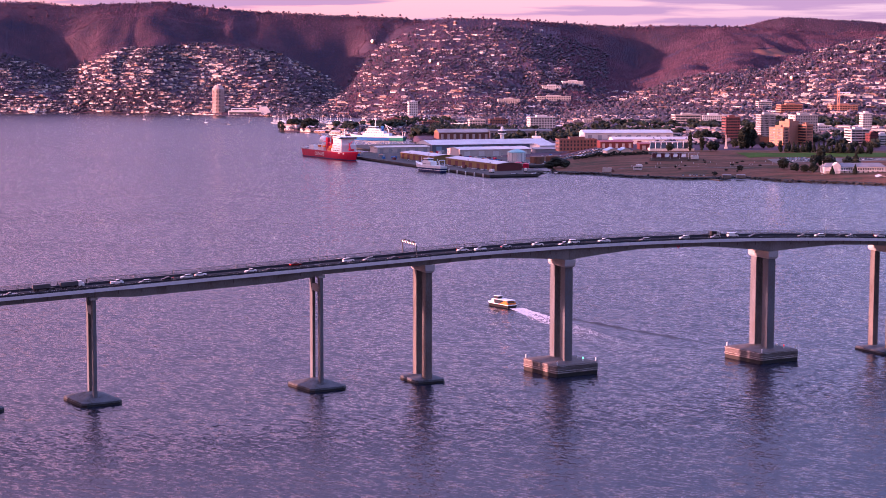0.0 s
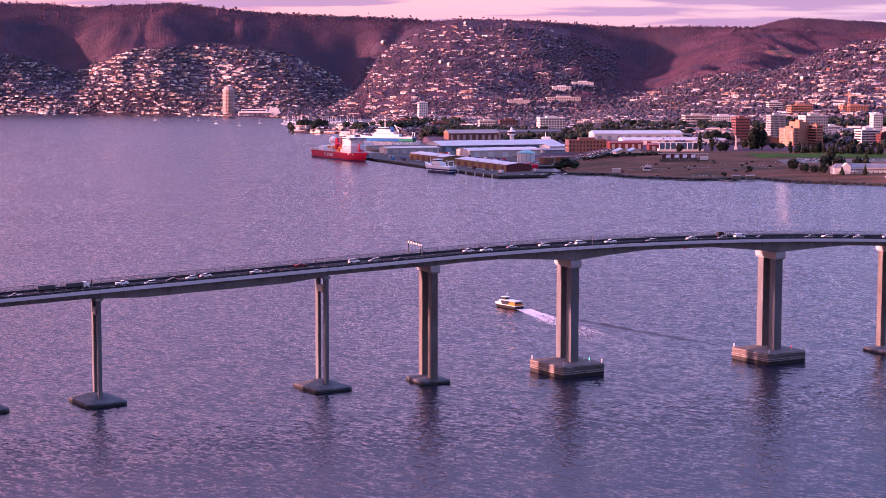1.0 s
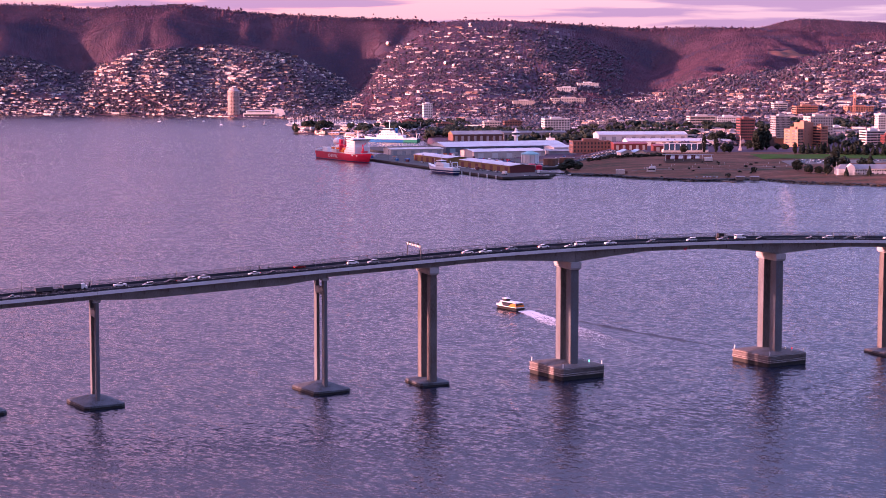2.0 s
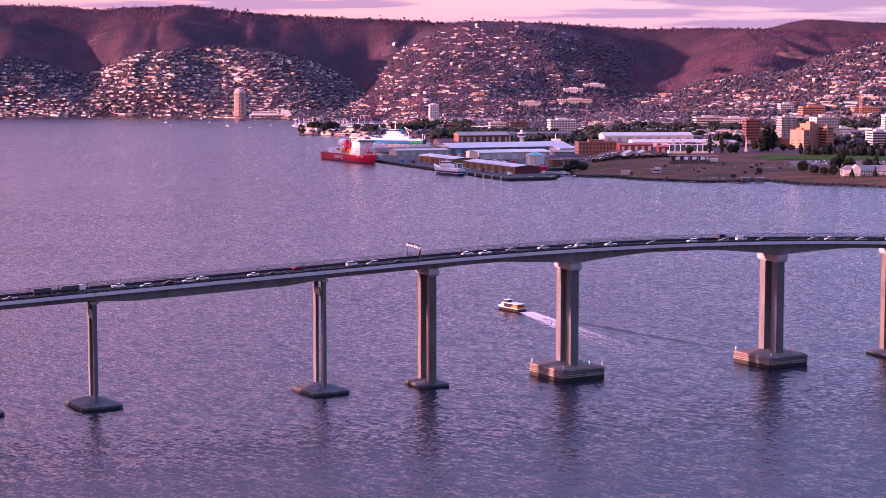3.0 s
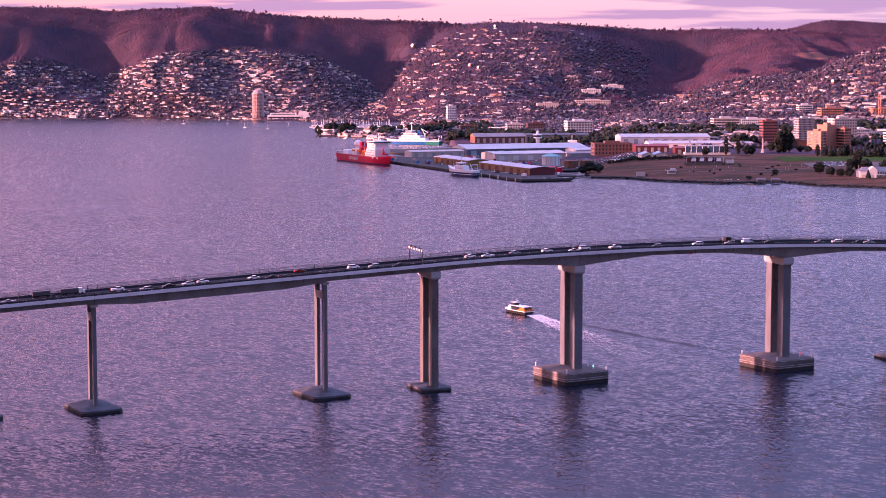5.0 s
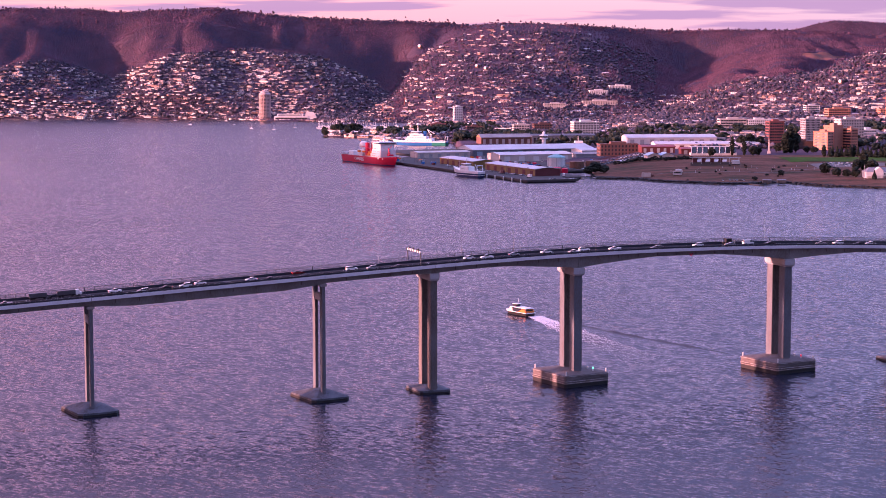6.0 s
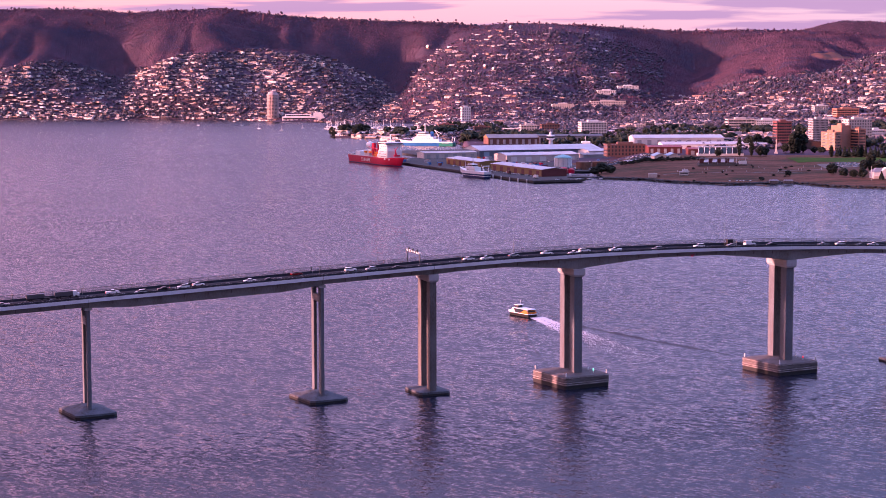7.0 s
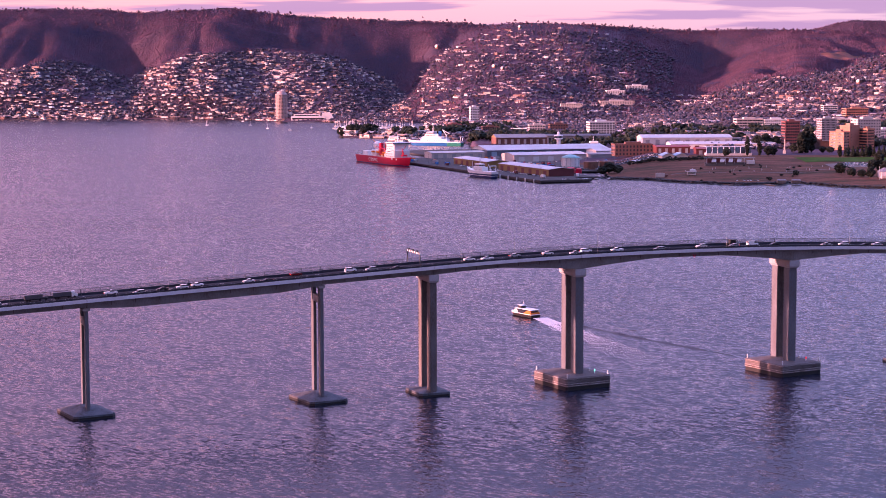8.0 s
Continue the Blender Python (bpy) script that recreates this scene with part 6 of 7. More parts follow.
# vehicles and lamp posts along the wharf apron
spots_q = [(26 + 3.4 * i, 8 + random.uniform(-1, 1)) for i in range(16)] + [(30 + random.uniform(-2, 2), 62 + 7 * i) for i in range(38)] + [(92 + 3.4 * i, 168 + 16 * j) for j in range(4) for i in range(30)]
for q, p in spots_q:
    if random.random() < 0.62:
        copy_thing(first, WHARF @ pose(q, p, 2.5, 0, 0, random.choice((88, 92, 2))))


def wharf_truck(m, colour):
    ob = thing("truck", m, "flat-fronted truck with a plain box body", "truck", "trucks on the wharf")
    part("cargo_box", Mesh().bevel_box(-4.4, 2.0, -1.2, 1.2, 1.1, 3.7, 0.08), colour, ob)
    part("cab", Mesh().loft([[(2.2, -1.15, 0.7), (4.2, -1.15, 0.7), (4.2, 1.15, 0.7), (2.2, 1.15, 0.7)], [(2.2, -1.1, 3.0), (3.7, -1.1, 3.0), (3.7, 1.1, 3.0), (2.2, 1.1, 3.0)]]), WHITE, ob)
    part("windscreen", Mesh().loft([[(4.13, -0.95, 1.8), (4.2, -0.95, 1.8), (4.2, 0.95, 1.8), (4.13, 0.95, 1.8)], [(3.8, -0.95, 2.8), (3.87, -0.95, 2.8), (3.87, 0.95, 2.8), (3.8, 0.95, 2.8)]]), GLASS, ob)
    part("chassis", Mesh().box(-4.3, 4.0, -0.5, 0.5, 0.6, 1.1), SLATE, ob)
    for x in (-3.2, -2.1, 3.1):
        for y in (-1.0, 1.0):
            part("wheel", Mesh().tube((x, y - 0.15, 0.5), (x, y + 0.15, 0.5), 0.5, n=10), TYRE, ob)


for k, (q, p) in enumerate(((20, 40), (24, 120), (18, 206), (22, 230), (100, 150.5 + 82), (160, 300), (190, 262), (214, 300), (60, 44), (110, 330))):
    wharf_truck(WHARF @ pose(q, p, 2.5, 0, 0, 90 if k < 4 else 8 * k), (WHITE, REDWALL, ROOF_GREY, HULL_BLUE)[k % 4])
for k in range(12):
    ob = thing("wharf_lamp", WHARF @ pose(14 if k < 8 else 100 + 36 * (k - 8), 30 + 55 * k if k < 8 else 190, 2.5), "slim grey lamp post on the wharf", "lamp post", "wharf lamps")
    part("pole", Mesh().tube((0, 0, 0), (0, 0, 11), 0.16, 0.09, n=6), GALV, ob)
    part("lamp_head", Mesh().bevel_box(-0.9, 0.9, -0.25, 0.25, 10.9, 11.2, 0.05), GALV, ob)
for k in range(22):
    x, y = 196 + 7.2 * k + 3 * math.sin(k * 2.3), 1886 + 22 * math.sin(k * 1.7) + k * 1.4
    ob = thing("marker_post", pose(x, y, ground_z(x, y)), "thin white post on the grass slope", "post", "posts on the slope")
    part("post", Mesh().tube((0, 0, -0.3), (0, 0, 2.0), 0.09, n=6), WHITE, ob)
    part("cap", Mesh().tube((0, 0, 2.0), (0, 0, 2.08), 0.12, n=6), WHITE, ob)
for x in (-236, -188):
    ob = thing("chimney_stack", pose(x, 4010, ground_z(x, 4010)), "tall slim brick chimney above the marina", "chimney", "chimneys")
    part("stack", Mesh().tube((0, 0, -1), (0, 0, 17), 1.3, 1.0, n=10), BRICK_RED, ob)
    part("rim", Mesh().tube((0, 0, 17), (0, 0, 17.5), 1.2, n=10), BRICK, ob)


# windows high on the far hill that catch the low sun
for x, y, w, h in ((-182, 4630, 4.5, 3), (-32, 4234, 3, 2.2), (-12, 4182, 2.4, 2), (680, 3556, 3, 2), (28, 4680, 2.4, 1.8)):
    z = ground_z(x, y) + 5.0
    to_eye = (Vector((11, 8, 110)) - Vector((x, y, z))).normalized()
    n = (SUN_FROM + to_eye).normalized()
    turn = math.degrees(math.atan2(n.x, -n.y))
    ob = thing("hill_house", pose(x, y, z, 0, 0, turn), "brown hillside house whose window catches the low sun", "house", "houses with sunlit windows")
    part("wall", Mesh().box(-w / 2 - 2, w / 2 + 2, 0, 8, -5, h + 1.0), BRICK, ob)
    part("roof", Mesh().loft([[(-w / 2 - 2.6, -0.6, h + 1.0), (w / 2 + 2.6, -0.6, h + 1.0), (w / 2 + 2.6, 8.6, h + 1.0), (-w / 2 - 2.6, 8.6, h + 1.0)], [(-w / 2, 3.6, h + 3.2), (w / 2, 3.6, h + 3.2), (w / 2, 4.4, h + 3.2), (-w / 2, 4.4, h + 3.2)]]), ROOF_GREY, ob)
    lean = math.degrees(math.asin(n.z))
    part("window", Mesh().box(-w / 2, w / 2, -0.12, 0.02, 0, h, turn=pose(0, -0.7, 0, -lean, 0, 0)), PANE, ob)

# ---- houses and trees beyond counting ----
def tri_mesh(pieces):
    """Joins (vertices, triangles, slot) templates."""
    vs, fs, sl = [], [], []
    k = 0
    for v, f, s in pieces:
        vs.append(np.array(v, float))
        fs.append(np.array(f) + k)
        sl += [s] * len(f)
        k += len(v)
    return np.concatenate(vs), np.concatenate(fs), np.array(sl)


def quad_tris(quads):
    return [t for a, b, c, d in quads for t in ((a, b, c), (a, c, d))]


def box_piece(x0, x1, y0, y1, z0, z1, slot):
    v = [(x, y, z) for z in (z0, z1) for x, y in ((x0, y0), (x1, y0), (x1, y1), (x0, y1))]
    return v, quad_tris([(4, 5, 6, 7), (0, 1, 5, 4), (1, 2, 6, 5), (2, 3, 7, 6), (3, 0, 4, 7)]), slot


def roof_piece(x0, x1, y0, y1, z, rise, hip, slot=1):
    m = (y0 + y1) / 2
    v = [(x0, y0, z), (x1, y0, z), (x1, y1, z), (x0, y1, z), (x0 + hip, m, z + rise), (x1 - hip, m, z + rise)]
    return v, [(0, 1, 5), (0, 5, 4), (2, 3, 4), (2, 4, 5), (1, 2, 5), (3, 0, 4)], slot


def pane(x0, x1, y, z0, z1):
    return [(x0, y, z0), (x1, y, z0), (x1, y, z1), (x0, y, z1)], [(0, 1, 2), (0, 2, 3)], 2


def side_pane(y0, y1, x, z0, z1):
    return [(x, y1, z0), (x, y0, z0), (x, y0, z1), (x, y1, z1)], [(0, 1, 2), (0, 2, 3)], 2


HOUSES = [
    tri_mesh([box_piece(-6, 6, -4, 4, -2.5, 4.6, 0), roof_piece(-6.6, 6.6, -4.7, 4.7, 4.6, 2.2, 0), pane(-5, -2.6, -4.06, 1.2, 2.8), pane(-1, 1.2, -4.06, 0.2, 2.8), pane(2.6, 5, -4.06, 1.2, 2.8), side_pane(-2, 1, -6.06, 1.2, 2.8), box_piece(2.4, 3.2, 1, 1.8, 5, 8, 0)]),
    tri_mesh([box_piece(-7, 7, -4.5, 4.5, -2.5, 3.4, 0), roof_piece(-7.7, 7.7, -5.2, 5.2, 3.4, 2.3, 4.5), pane(-6, -3, -4.56, 1.0, 2.5), pane(-1, 1, -4.56, 0.2, 2.5), pane(3, 6, -4.56, 1.0, 2.5), side_pane(-3, 2, -7.06, 1.0, 2.5)]),
    tri_mesh([box_piece(-6.5, 6.5, -4, 4, -3, 6.0, 0), roof_piece(-7, 7, -4.6, 4.6, 6.0, 1.2, 0), pane(-5.8, 5.8, -4.06, 3.6, 5.2), pane(-5, -1, -4.06, 0.6, 2.2), pane(1.5, 5, -4.06, 0.6, 2.2), box_piece(-6.5, 6.5, -5.6, -4, 2.6, 2.9, 1)]),
    tri_mesh([box_piece(-4, 4, -5, 5, -2.5, 4.8, 0), ([(-4.6, -5.6, 4.8), (4.6, -5.6, 4.8), (4.6, 5.6, 4.8), (-4.6, 5.6, 4.8), (0, -5.6, 7.6), (0, 5.6, 7.6)], [(0, 1, 4), (1, 2, 5), (1, 5, 4), (2, 3, 5), (3, 0, 4), (3, 4, 5)], 1), pane(-3, -0.6, -5.06, 1.2, 2.8), pane(0.8, 3, -5.06, 1.2, 2.8), side_pane(-3, 3, -4.06, 1.2, 2.8)]),
    tri_mesh([box_piece(-10, 10, -4.5, 4.5, -3, 7.5, 0), box_piece(-10.3, 10.3, -4.8, 4.8, 7.5, 8.0, 1), pane(-9, 9, -4.56, 1.0, 2.6), pane(-9, 9, -4.56, 4.2, 5.8), side_pane(-3, 3, -10.06, 4.2, 5.8)]),
]
g = (1 + 5**0.5) / 2
ICO_V = np.array([(-1, g, 0), (1, g, 0), (-1, -g, 0), (1, -g, 0), (0, -1, g), (0, 1, g), (0, -1, -g), (0, 1, -g), (g, 0, -1), (g, 0, 1), (-g, 0, -1), (-g, 0, 1)]) / math.sqrt(1 + g * g)
ICO_F = np.array([(0, 11, 5), (0, 5, 1), (0, 1, 7), (0, 7, 10), (0, 10, 11), (1, 5, 9), (5, 11, 4), (11, 10, 2), (10, 7, 6), (7, 1, 8), (3, 9, 4), (3, 4, 2), (3, 2, 6), (3, 6, 8), (3, 8, 9), (4, 9, 5), (2, 4, 11), (6, 2, 10), (8, 6, 7), (9, 8, 1)])


def scatter(name, templates, spots, mats, label, category, rng):
    """spots: rows of x, y, z, turn, scale along x, y, z. Templates are chosen by chance and joined in one mesh."""
    pick = rng.integers(0, len(templates), len(spots))
    vs, fs, sl, k = [], [], [], 0
    for i, (tv, tf, ts) in enumerate(templates):
        rows_i = spots[pick == i]
        if not len(rows_i):
            continue
        p = tv[None] * rows_i[:, None, 4:7]
        c, s = np.cos(rows_i[:, 3])[:, None], np.sin(rows_i[:, 3])[:, None]
        x, y = p[..., 0] * c - p[..., 1] * s, p[..., 0] * s + p[..., 1] * c
        vs.append(np.stack([x + rows_i[:, None, 0], y + rows_i[:, None, 1], p[..., 2] + rows_i[:, None, 2]], -1).reshape(-1, 3))
        fs.append((tf[None] + (k + np.arange(len(rows_i)) * len(tv))[:, None, None]).reshape(-1, 3))
        sl.append(np.tile(ts, len(rows_i)))
        k += len(rows_i) * len(tv)
    me = quick_mesh(name, np.concatenate(vs), np.concatenate(fs), np.concatenate(sl), mats)
    return tagged(part(name, me, None), label, category, kind="stuff")


rng = np.random.default_rng(4)
# house plots: streets follow the slope, with gaps for gardens and woods
px, py = np.meshgrid(np.arange(-1750, 1300, 14.5), np.arange(2300, 4700, 19.0))
px, py = px.ravel() + rng.uniform(-5, 5, px.size), py.ravel() + rng.uniform(-4, 4, py.size)


def on_slope(step_x, step_y, jitter):
    """Plots on the steep western shore, closer together where it rises faster."""
    x, y = np.meshgrid(np.arange(-1700, -180, step_x), np.arange(4090, 4560, step_y))
    x, y = x.ravel() + rng.uniform(-jitter, jitter, x.size), y.ravel() + rng.uniform(-1.5, 1.5, y.size)
    rise = (land(x, y + 8)[0] - land(x, y)[0]) / 8
    ok = (rng.random(x.size) < np.clip(rise * 1.3, 0.3, 1)) & ((x - EYE[0]) / (y - EYE[1]) < -0.06)
    return x[ok], y[ok]


flat_part = ((px - EYE[0]) / (py - EYE[1]) >= -0.06) | (py < 4090)
sx_, sy_ = on_slope(11.5, 6.0, 4)
px, py = np.concatenate([px[flat_part], sx_]), np.concatenate([py[flat_part], sy_])
bear = (px - EYE[0]) / (py - EYE[1])
pz, pw = land(px, py)
pw = districts(px, py, pz, pw)
patch = grid_noise(px / 120, py / 120, 31) + 0.7 * grid_noise(px / 45, py / 45, 32)
elev = (pz - EYE[2]) / py * 1000
chance = np.zeros(px.shape)
chance[pw == 2] = 0.95
chance[(pw == 4) & (bear > -0.05) & (bear < 0.062)] = 0.5
chance[(pw == 4) & (bear > 0.028) & (bear < 0.062)] = 0.2
chance[(pw == 4) & (bear > -0.05) & (pz < 45)] = 0.7
chance[(pw == 1) & (pz < 28)] = 0.6
chance[(pw == 3) & (pz < 30)] = 0.6
chance[pw == 7] = 0.58
chance[pw == 6] = 0.5
chance[(pw == 5) & (pz < 55)] = 0.5
chance[(pw == 0) & ((py > 2620) | (bear < -0.09))] = 0.95
chance[(pw == 0) & (bear > 0.115) & (py > 2380)] = 0.6
chance[(pw == 0) & (bear > -0.03) & (bear < 0.09) & (py < 2900)] = 0.0
chance[(pw == 4) & (elev > 12)] *= 0.6
street = 0.5 + 0.5 * np.sin(2 * math.pi * (pz + 7 * grid_noise(px / 170, py / 170, 41)) / np.where(pw == 2, 9.5, 13.0))
chance = np.where((pw > 0) & (pz > 14), chance * np.clip(0.08 + 1.6 * street, 0.2, 1.3), chance)
chance *= np.clip(np.where(bear < -0.05, 0.9 + 0.4 * patch, 0.95 + 0.75 * patch), 0, 1.15)
chance[(bear < -0.36) | (bear > 0.33) | (pw < 0)] = 0
# clear plots for the large buildings
for bx, by, r in ((-498, 4020, 26), (-430, 3975, 60), (366, 2300, 24), (420, 2372, 26), (430, 2262, 40), (505, 2535, 30), (384, 2858, 32), (426, 2862, 30), (604, 3200, 36), (525, 2250, 40), (560, 2650, 28), (154, 2818, 32), (-58, 3520, 20), (134, 3726, 34), (286, 4022, 44), (230, 3798, 48), (235, 3942, 30), (28, 2590, 60), (110, 2605, 60), (-195, 4690, 35), (18, 4292, 28), (-30, 4216, 28), (670, 3552, 28)):
    chance[np.hypot(px - bx, py - by) < r] = 0
keep = rng.random(px.size) < chance
hx, hy, hz = px[keep], py[keep], pz[keep]
n = len(hx)
size = rng.uniform(0.5, 0.9, n) * np.where(hy < 3600, 1.3, 1.0)
spots = np.stack([hx, hy, hz, rng.normal(-0.48, 0.22, n) + rng.choice([0, math.pi / 2], n, p=[0.88, 0.12]), size * rng.uniform(0.85, 1.7, n), size, size * rng.uniform(0.36, 0.58, n)], 1)
near_house = hy < 2900
scatter("hillside_houses", HOUSES, spots[~near_house], [HOUSE_WALL, HOUSE_ROOF, GLASS], "white, cream and brick houses stepping up the hillsides", "houses", rng)


# the nearer streets, house by house
def town_house(kind, m):
    ob = thing("house", m, "small pale house with a pitched roof and garden", "house", "houses near the city")
    v, f, s = HOUSES[kind]
    names = ("wall", "roof", "window")
    for slot, mm in enumerate((HOUSE_WALL, HOUSE_ROOF, GLASS)):
        sel = f[s == slot]
        used, inv = np.unique(sel, return_inverse=True)
        part(names[slot], quick_mesh(names[slot], v[used], inv.reshape(-1, 3), np.zeros(len(sel)), [mm]), None, ob)
    return ob


near_spots = spots[near_house]
bases = [town_house(i % 5, pose(*near_spots[i][:3], 0, 0, math.degrees(near_spots[i][3]))) for i in range(10)]
for row in near_spots[10:310]:
    copy_thing(bases[int(rng.integers(0, 10))], pose(row[0], row[1], row[2], 0, 0, math.degrees(row[3])))
if len(near_spots) > 310:
    scatter("town_houses", HOUSES, near_spots[310:], [HOUSE_WALL, HOUSE_ROOF, GLASS], "pale houses with pitched roofs near the city", "houses", rng)


def crowns(x, y, z, r, h, rng, clumps):
    """Rows for leaf clumps: a few uneven lobes to each tree."""
    out = []
    for k in range(clumps):
        a, d = rng.uniform(0, 6.28, len(x)), r * rng.uniform(0.15, 0.65, len(x)) * (k > 0)
        s = r * rng.uniform(0.55, 0.95, len(x))
        out.append(np.stack([x + d * np.cos(a), y + d * np.sin(a), z + h * rng.uniform(0.3, 0.7, len(x)), rng.uniform(0, 6.28, len(x)), s * rng.uniform(0.8, 1.2, len(x)), s * rng.uniform(0.8, 1.2, len(x)), s * rng.uniform(0.6, 1.0, len(x))], 1))
    return np.concatenate(out)


BLOBS = []
for k in range(4):
    wob = 1 + 0.28 * np.random.default_rng(k).normal(size=12)
    BLOBS.append((ICO_V * wob[:, None], ICO_F, np.zeros(20, int)))

# upright gum crowns for the far woods, ten faces each
GUMS = []
for k in range(5):
    q_rng = np.random.default_rng(40 + k)
    a = np.arange(5) * 1.2566 + q_rng.uniform(-0.3, 0.3, 5)
    rad = q_rng.uniform(0.65, 1.25, 5)
    v = np.concatenate([np.stack([rad * np.cos(a), rad * np.sin(a), q_rng.uniform(-0.3, 0.5, 5)], 1), [(q_rng.uniform(-0.3, 0.3), q_rng.uniform(-0.3, 0.3), 1.15), (0, 0, -1.2)]])
    GUMS.append((v, np.array([(i, (i + 1) % 5, 5) for i in range(5)] + [((i + 1) % 5, i, 6) for i in range(5)]), np.zeros(10, int)))

# small pointed crowns for the farthest woods, five faces each
TUFTS = []
for k in range(6):
    q_rng = np.random.default_rng(60 + k)
    a = np.arange(5) * 1.2566 + q_rng.uniform(-0.35, 0.35, 5)
    rad = q_rng.uniform(0.7, 1.3, 5)
    v = np.concatenate([np.stack([rad * np.cos(a), rad * np.sin(a), q_rng.uniform(-0.9, -0.2, 5)], 1), [(q_rng.uniform(-0.4, 0.4), q_rng.uniform(-0.4, 0.4), 1.0)]])
    TUFTS.append((v, np.array([(i, (i + 1) % 5, 5) for i in range(5)]), np.zeros(5, int)))

# woods on the hills
fx, fy = np.meshgrid(np.arange(-1750, 1350, 2.9), np.arange(3300, 4930, 4.4))
fx, fy = fx.ravel() + rng.uniform(-1.7, 1.7, fx.size), fy.ravel() + rng.uniform(-2.4, 2.4, fy.size)
fb = (fx - EYE[0]) / (fy - EYE[1])
fz, fw = land(fx, fy)
fw = districts(fx, fy, fz, fw)
wood = np.isin(fw, (1, 3, 5, 8)) | ((fw == 4) & ((fb < -0.05) | (fb > 0.062)))
wood_chance = np.where(wood, 0.95, np.where(np.isin(fw, (2, 4, 6, 7)), np.where(fw == 2, 0.25, 0.33), 0))
clearing = (np.hypot((fx - 790) / 56, (fy - 4318) / 52) < 1)
for x, y, r in ((-182, 4630, 20), (30, 4302, 18), (-18, 4226, 18), (682, 3562, 18), (43, 4690, 18)):
    clearing |= np.hypot(fx - x + 12, fy - y + 12) < r
ok = (rng.random(fx.size) < wood_chance) & (fb > -0.34) & (fb < 0.30) & ~clearing
tx, ty, tz = fx[ok], fy[ok], fz[ok]
tr = rng.uniform(1.1, 2.1, len(tx))
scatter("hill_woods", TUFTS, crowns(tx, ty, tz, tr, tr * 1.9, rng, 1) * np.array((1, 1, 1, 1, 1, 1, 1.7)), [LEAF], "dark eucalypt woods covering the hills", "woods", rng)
# ragged crest of tall gums along the skyline
sx = rng.uniform(-0.33, 0.29, 1500)
sy = np.where(rng.random(1500) < 0.75, 4800, 4740) + rng.uniform(-30, 12, 1500)
sxx = EYE[0] + sx * (sy - EYE[1])
sz, _ = land(sxx, sy)
sr = rng.uniform(1.4, 3.6, 1500)
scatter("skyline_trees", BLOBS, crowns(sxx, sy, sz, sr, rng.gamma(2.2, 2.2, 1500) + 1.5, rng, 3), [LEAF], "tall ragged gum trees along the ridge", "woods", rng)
# gardens and parks between the houses
gx2, gy2 = np.meshgrid(np.arange(-1700, 1200, 9.5), np.arange(2250, 4650, 13.0))
gx2, gy2 = gx2.ravel() + rng.uniform(-6, 6, gx2.size), gy2.ravel() + rng.uniform(-7, 7, gy2.size)
sx_, sy_ = on_slope(7.5, 4.5, 3.5)
gx2, gy2 = np.concatenate([gx2, sx_]), np.concatenate([gy2, sy_])
gb = (gx2 - EYE[0]) / (gy2 - EYE[1])
gz2, gw2 = land(gx2, gy2)
gw2 = districts(gx2, gy2, gz2, gw2)
gp = grid_noise(gx2 / 120, gy2 / 120, 31) + 0.7 * grid_noise(gx2 / 45, gy2 / 45, 32)
gchance = np.where(np.isin(gw2, (0, 2, 4, 6, 7)) | (gz2 < 40), np.clip(0.66 - 0.45 * gp + 0.15 * (gb > 0.02), 0.3, 1), 0)
gchance[(gb > -0.03) & (gb < 0.11) & (gy2 < 2700)] = 0.0
gchance[(gw2 < 0) | (gb < -0.34) | (gb > 0.3)] = 0
gok = rng.random(gx2.size) < gchance
for x, y, r in ((-182, 4630, 20), (30, 4302, 18), (-18, 4226, 18), (682, 3562, 18)):
    gok &= ~(np.hypot(gx2 - x + 12, gy2 - y + 12) < r)
free = np.ones(gok.sum(), bool)
ux, uy, uz = gx2[gok], gy2[gok], gz2[gok]
for bx, by, r in ((-498, 4000, 26), (-430, 3965, 60), (366, 2300, 24), (420, 2372, 28), (430, 2262, 44), (505, 2535, 32), (384, 2850, 36), (426, 2854, 34), (604, 3192, 40), (525, 2250, 44), (560, 2645, 30), (154, 2812, 36), (-58, 3516, 20), (28, 2590, 60), (110, 2605, 60), (240, 2400, 80)):
    free &= np.hypot(ux - bx, uy - by) > r
ux, uy, uz = ux[free], uy[free], uz[free]
ur = rng.uniform(1.8, 4.2, len(ux)) * np.where(ux / uy > 0.02, 1.2, 1.0)
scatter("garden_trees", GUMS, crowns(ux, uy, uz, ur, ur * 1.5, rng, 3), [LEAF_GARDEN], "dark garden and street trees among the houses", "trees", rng)


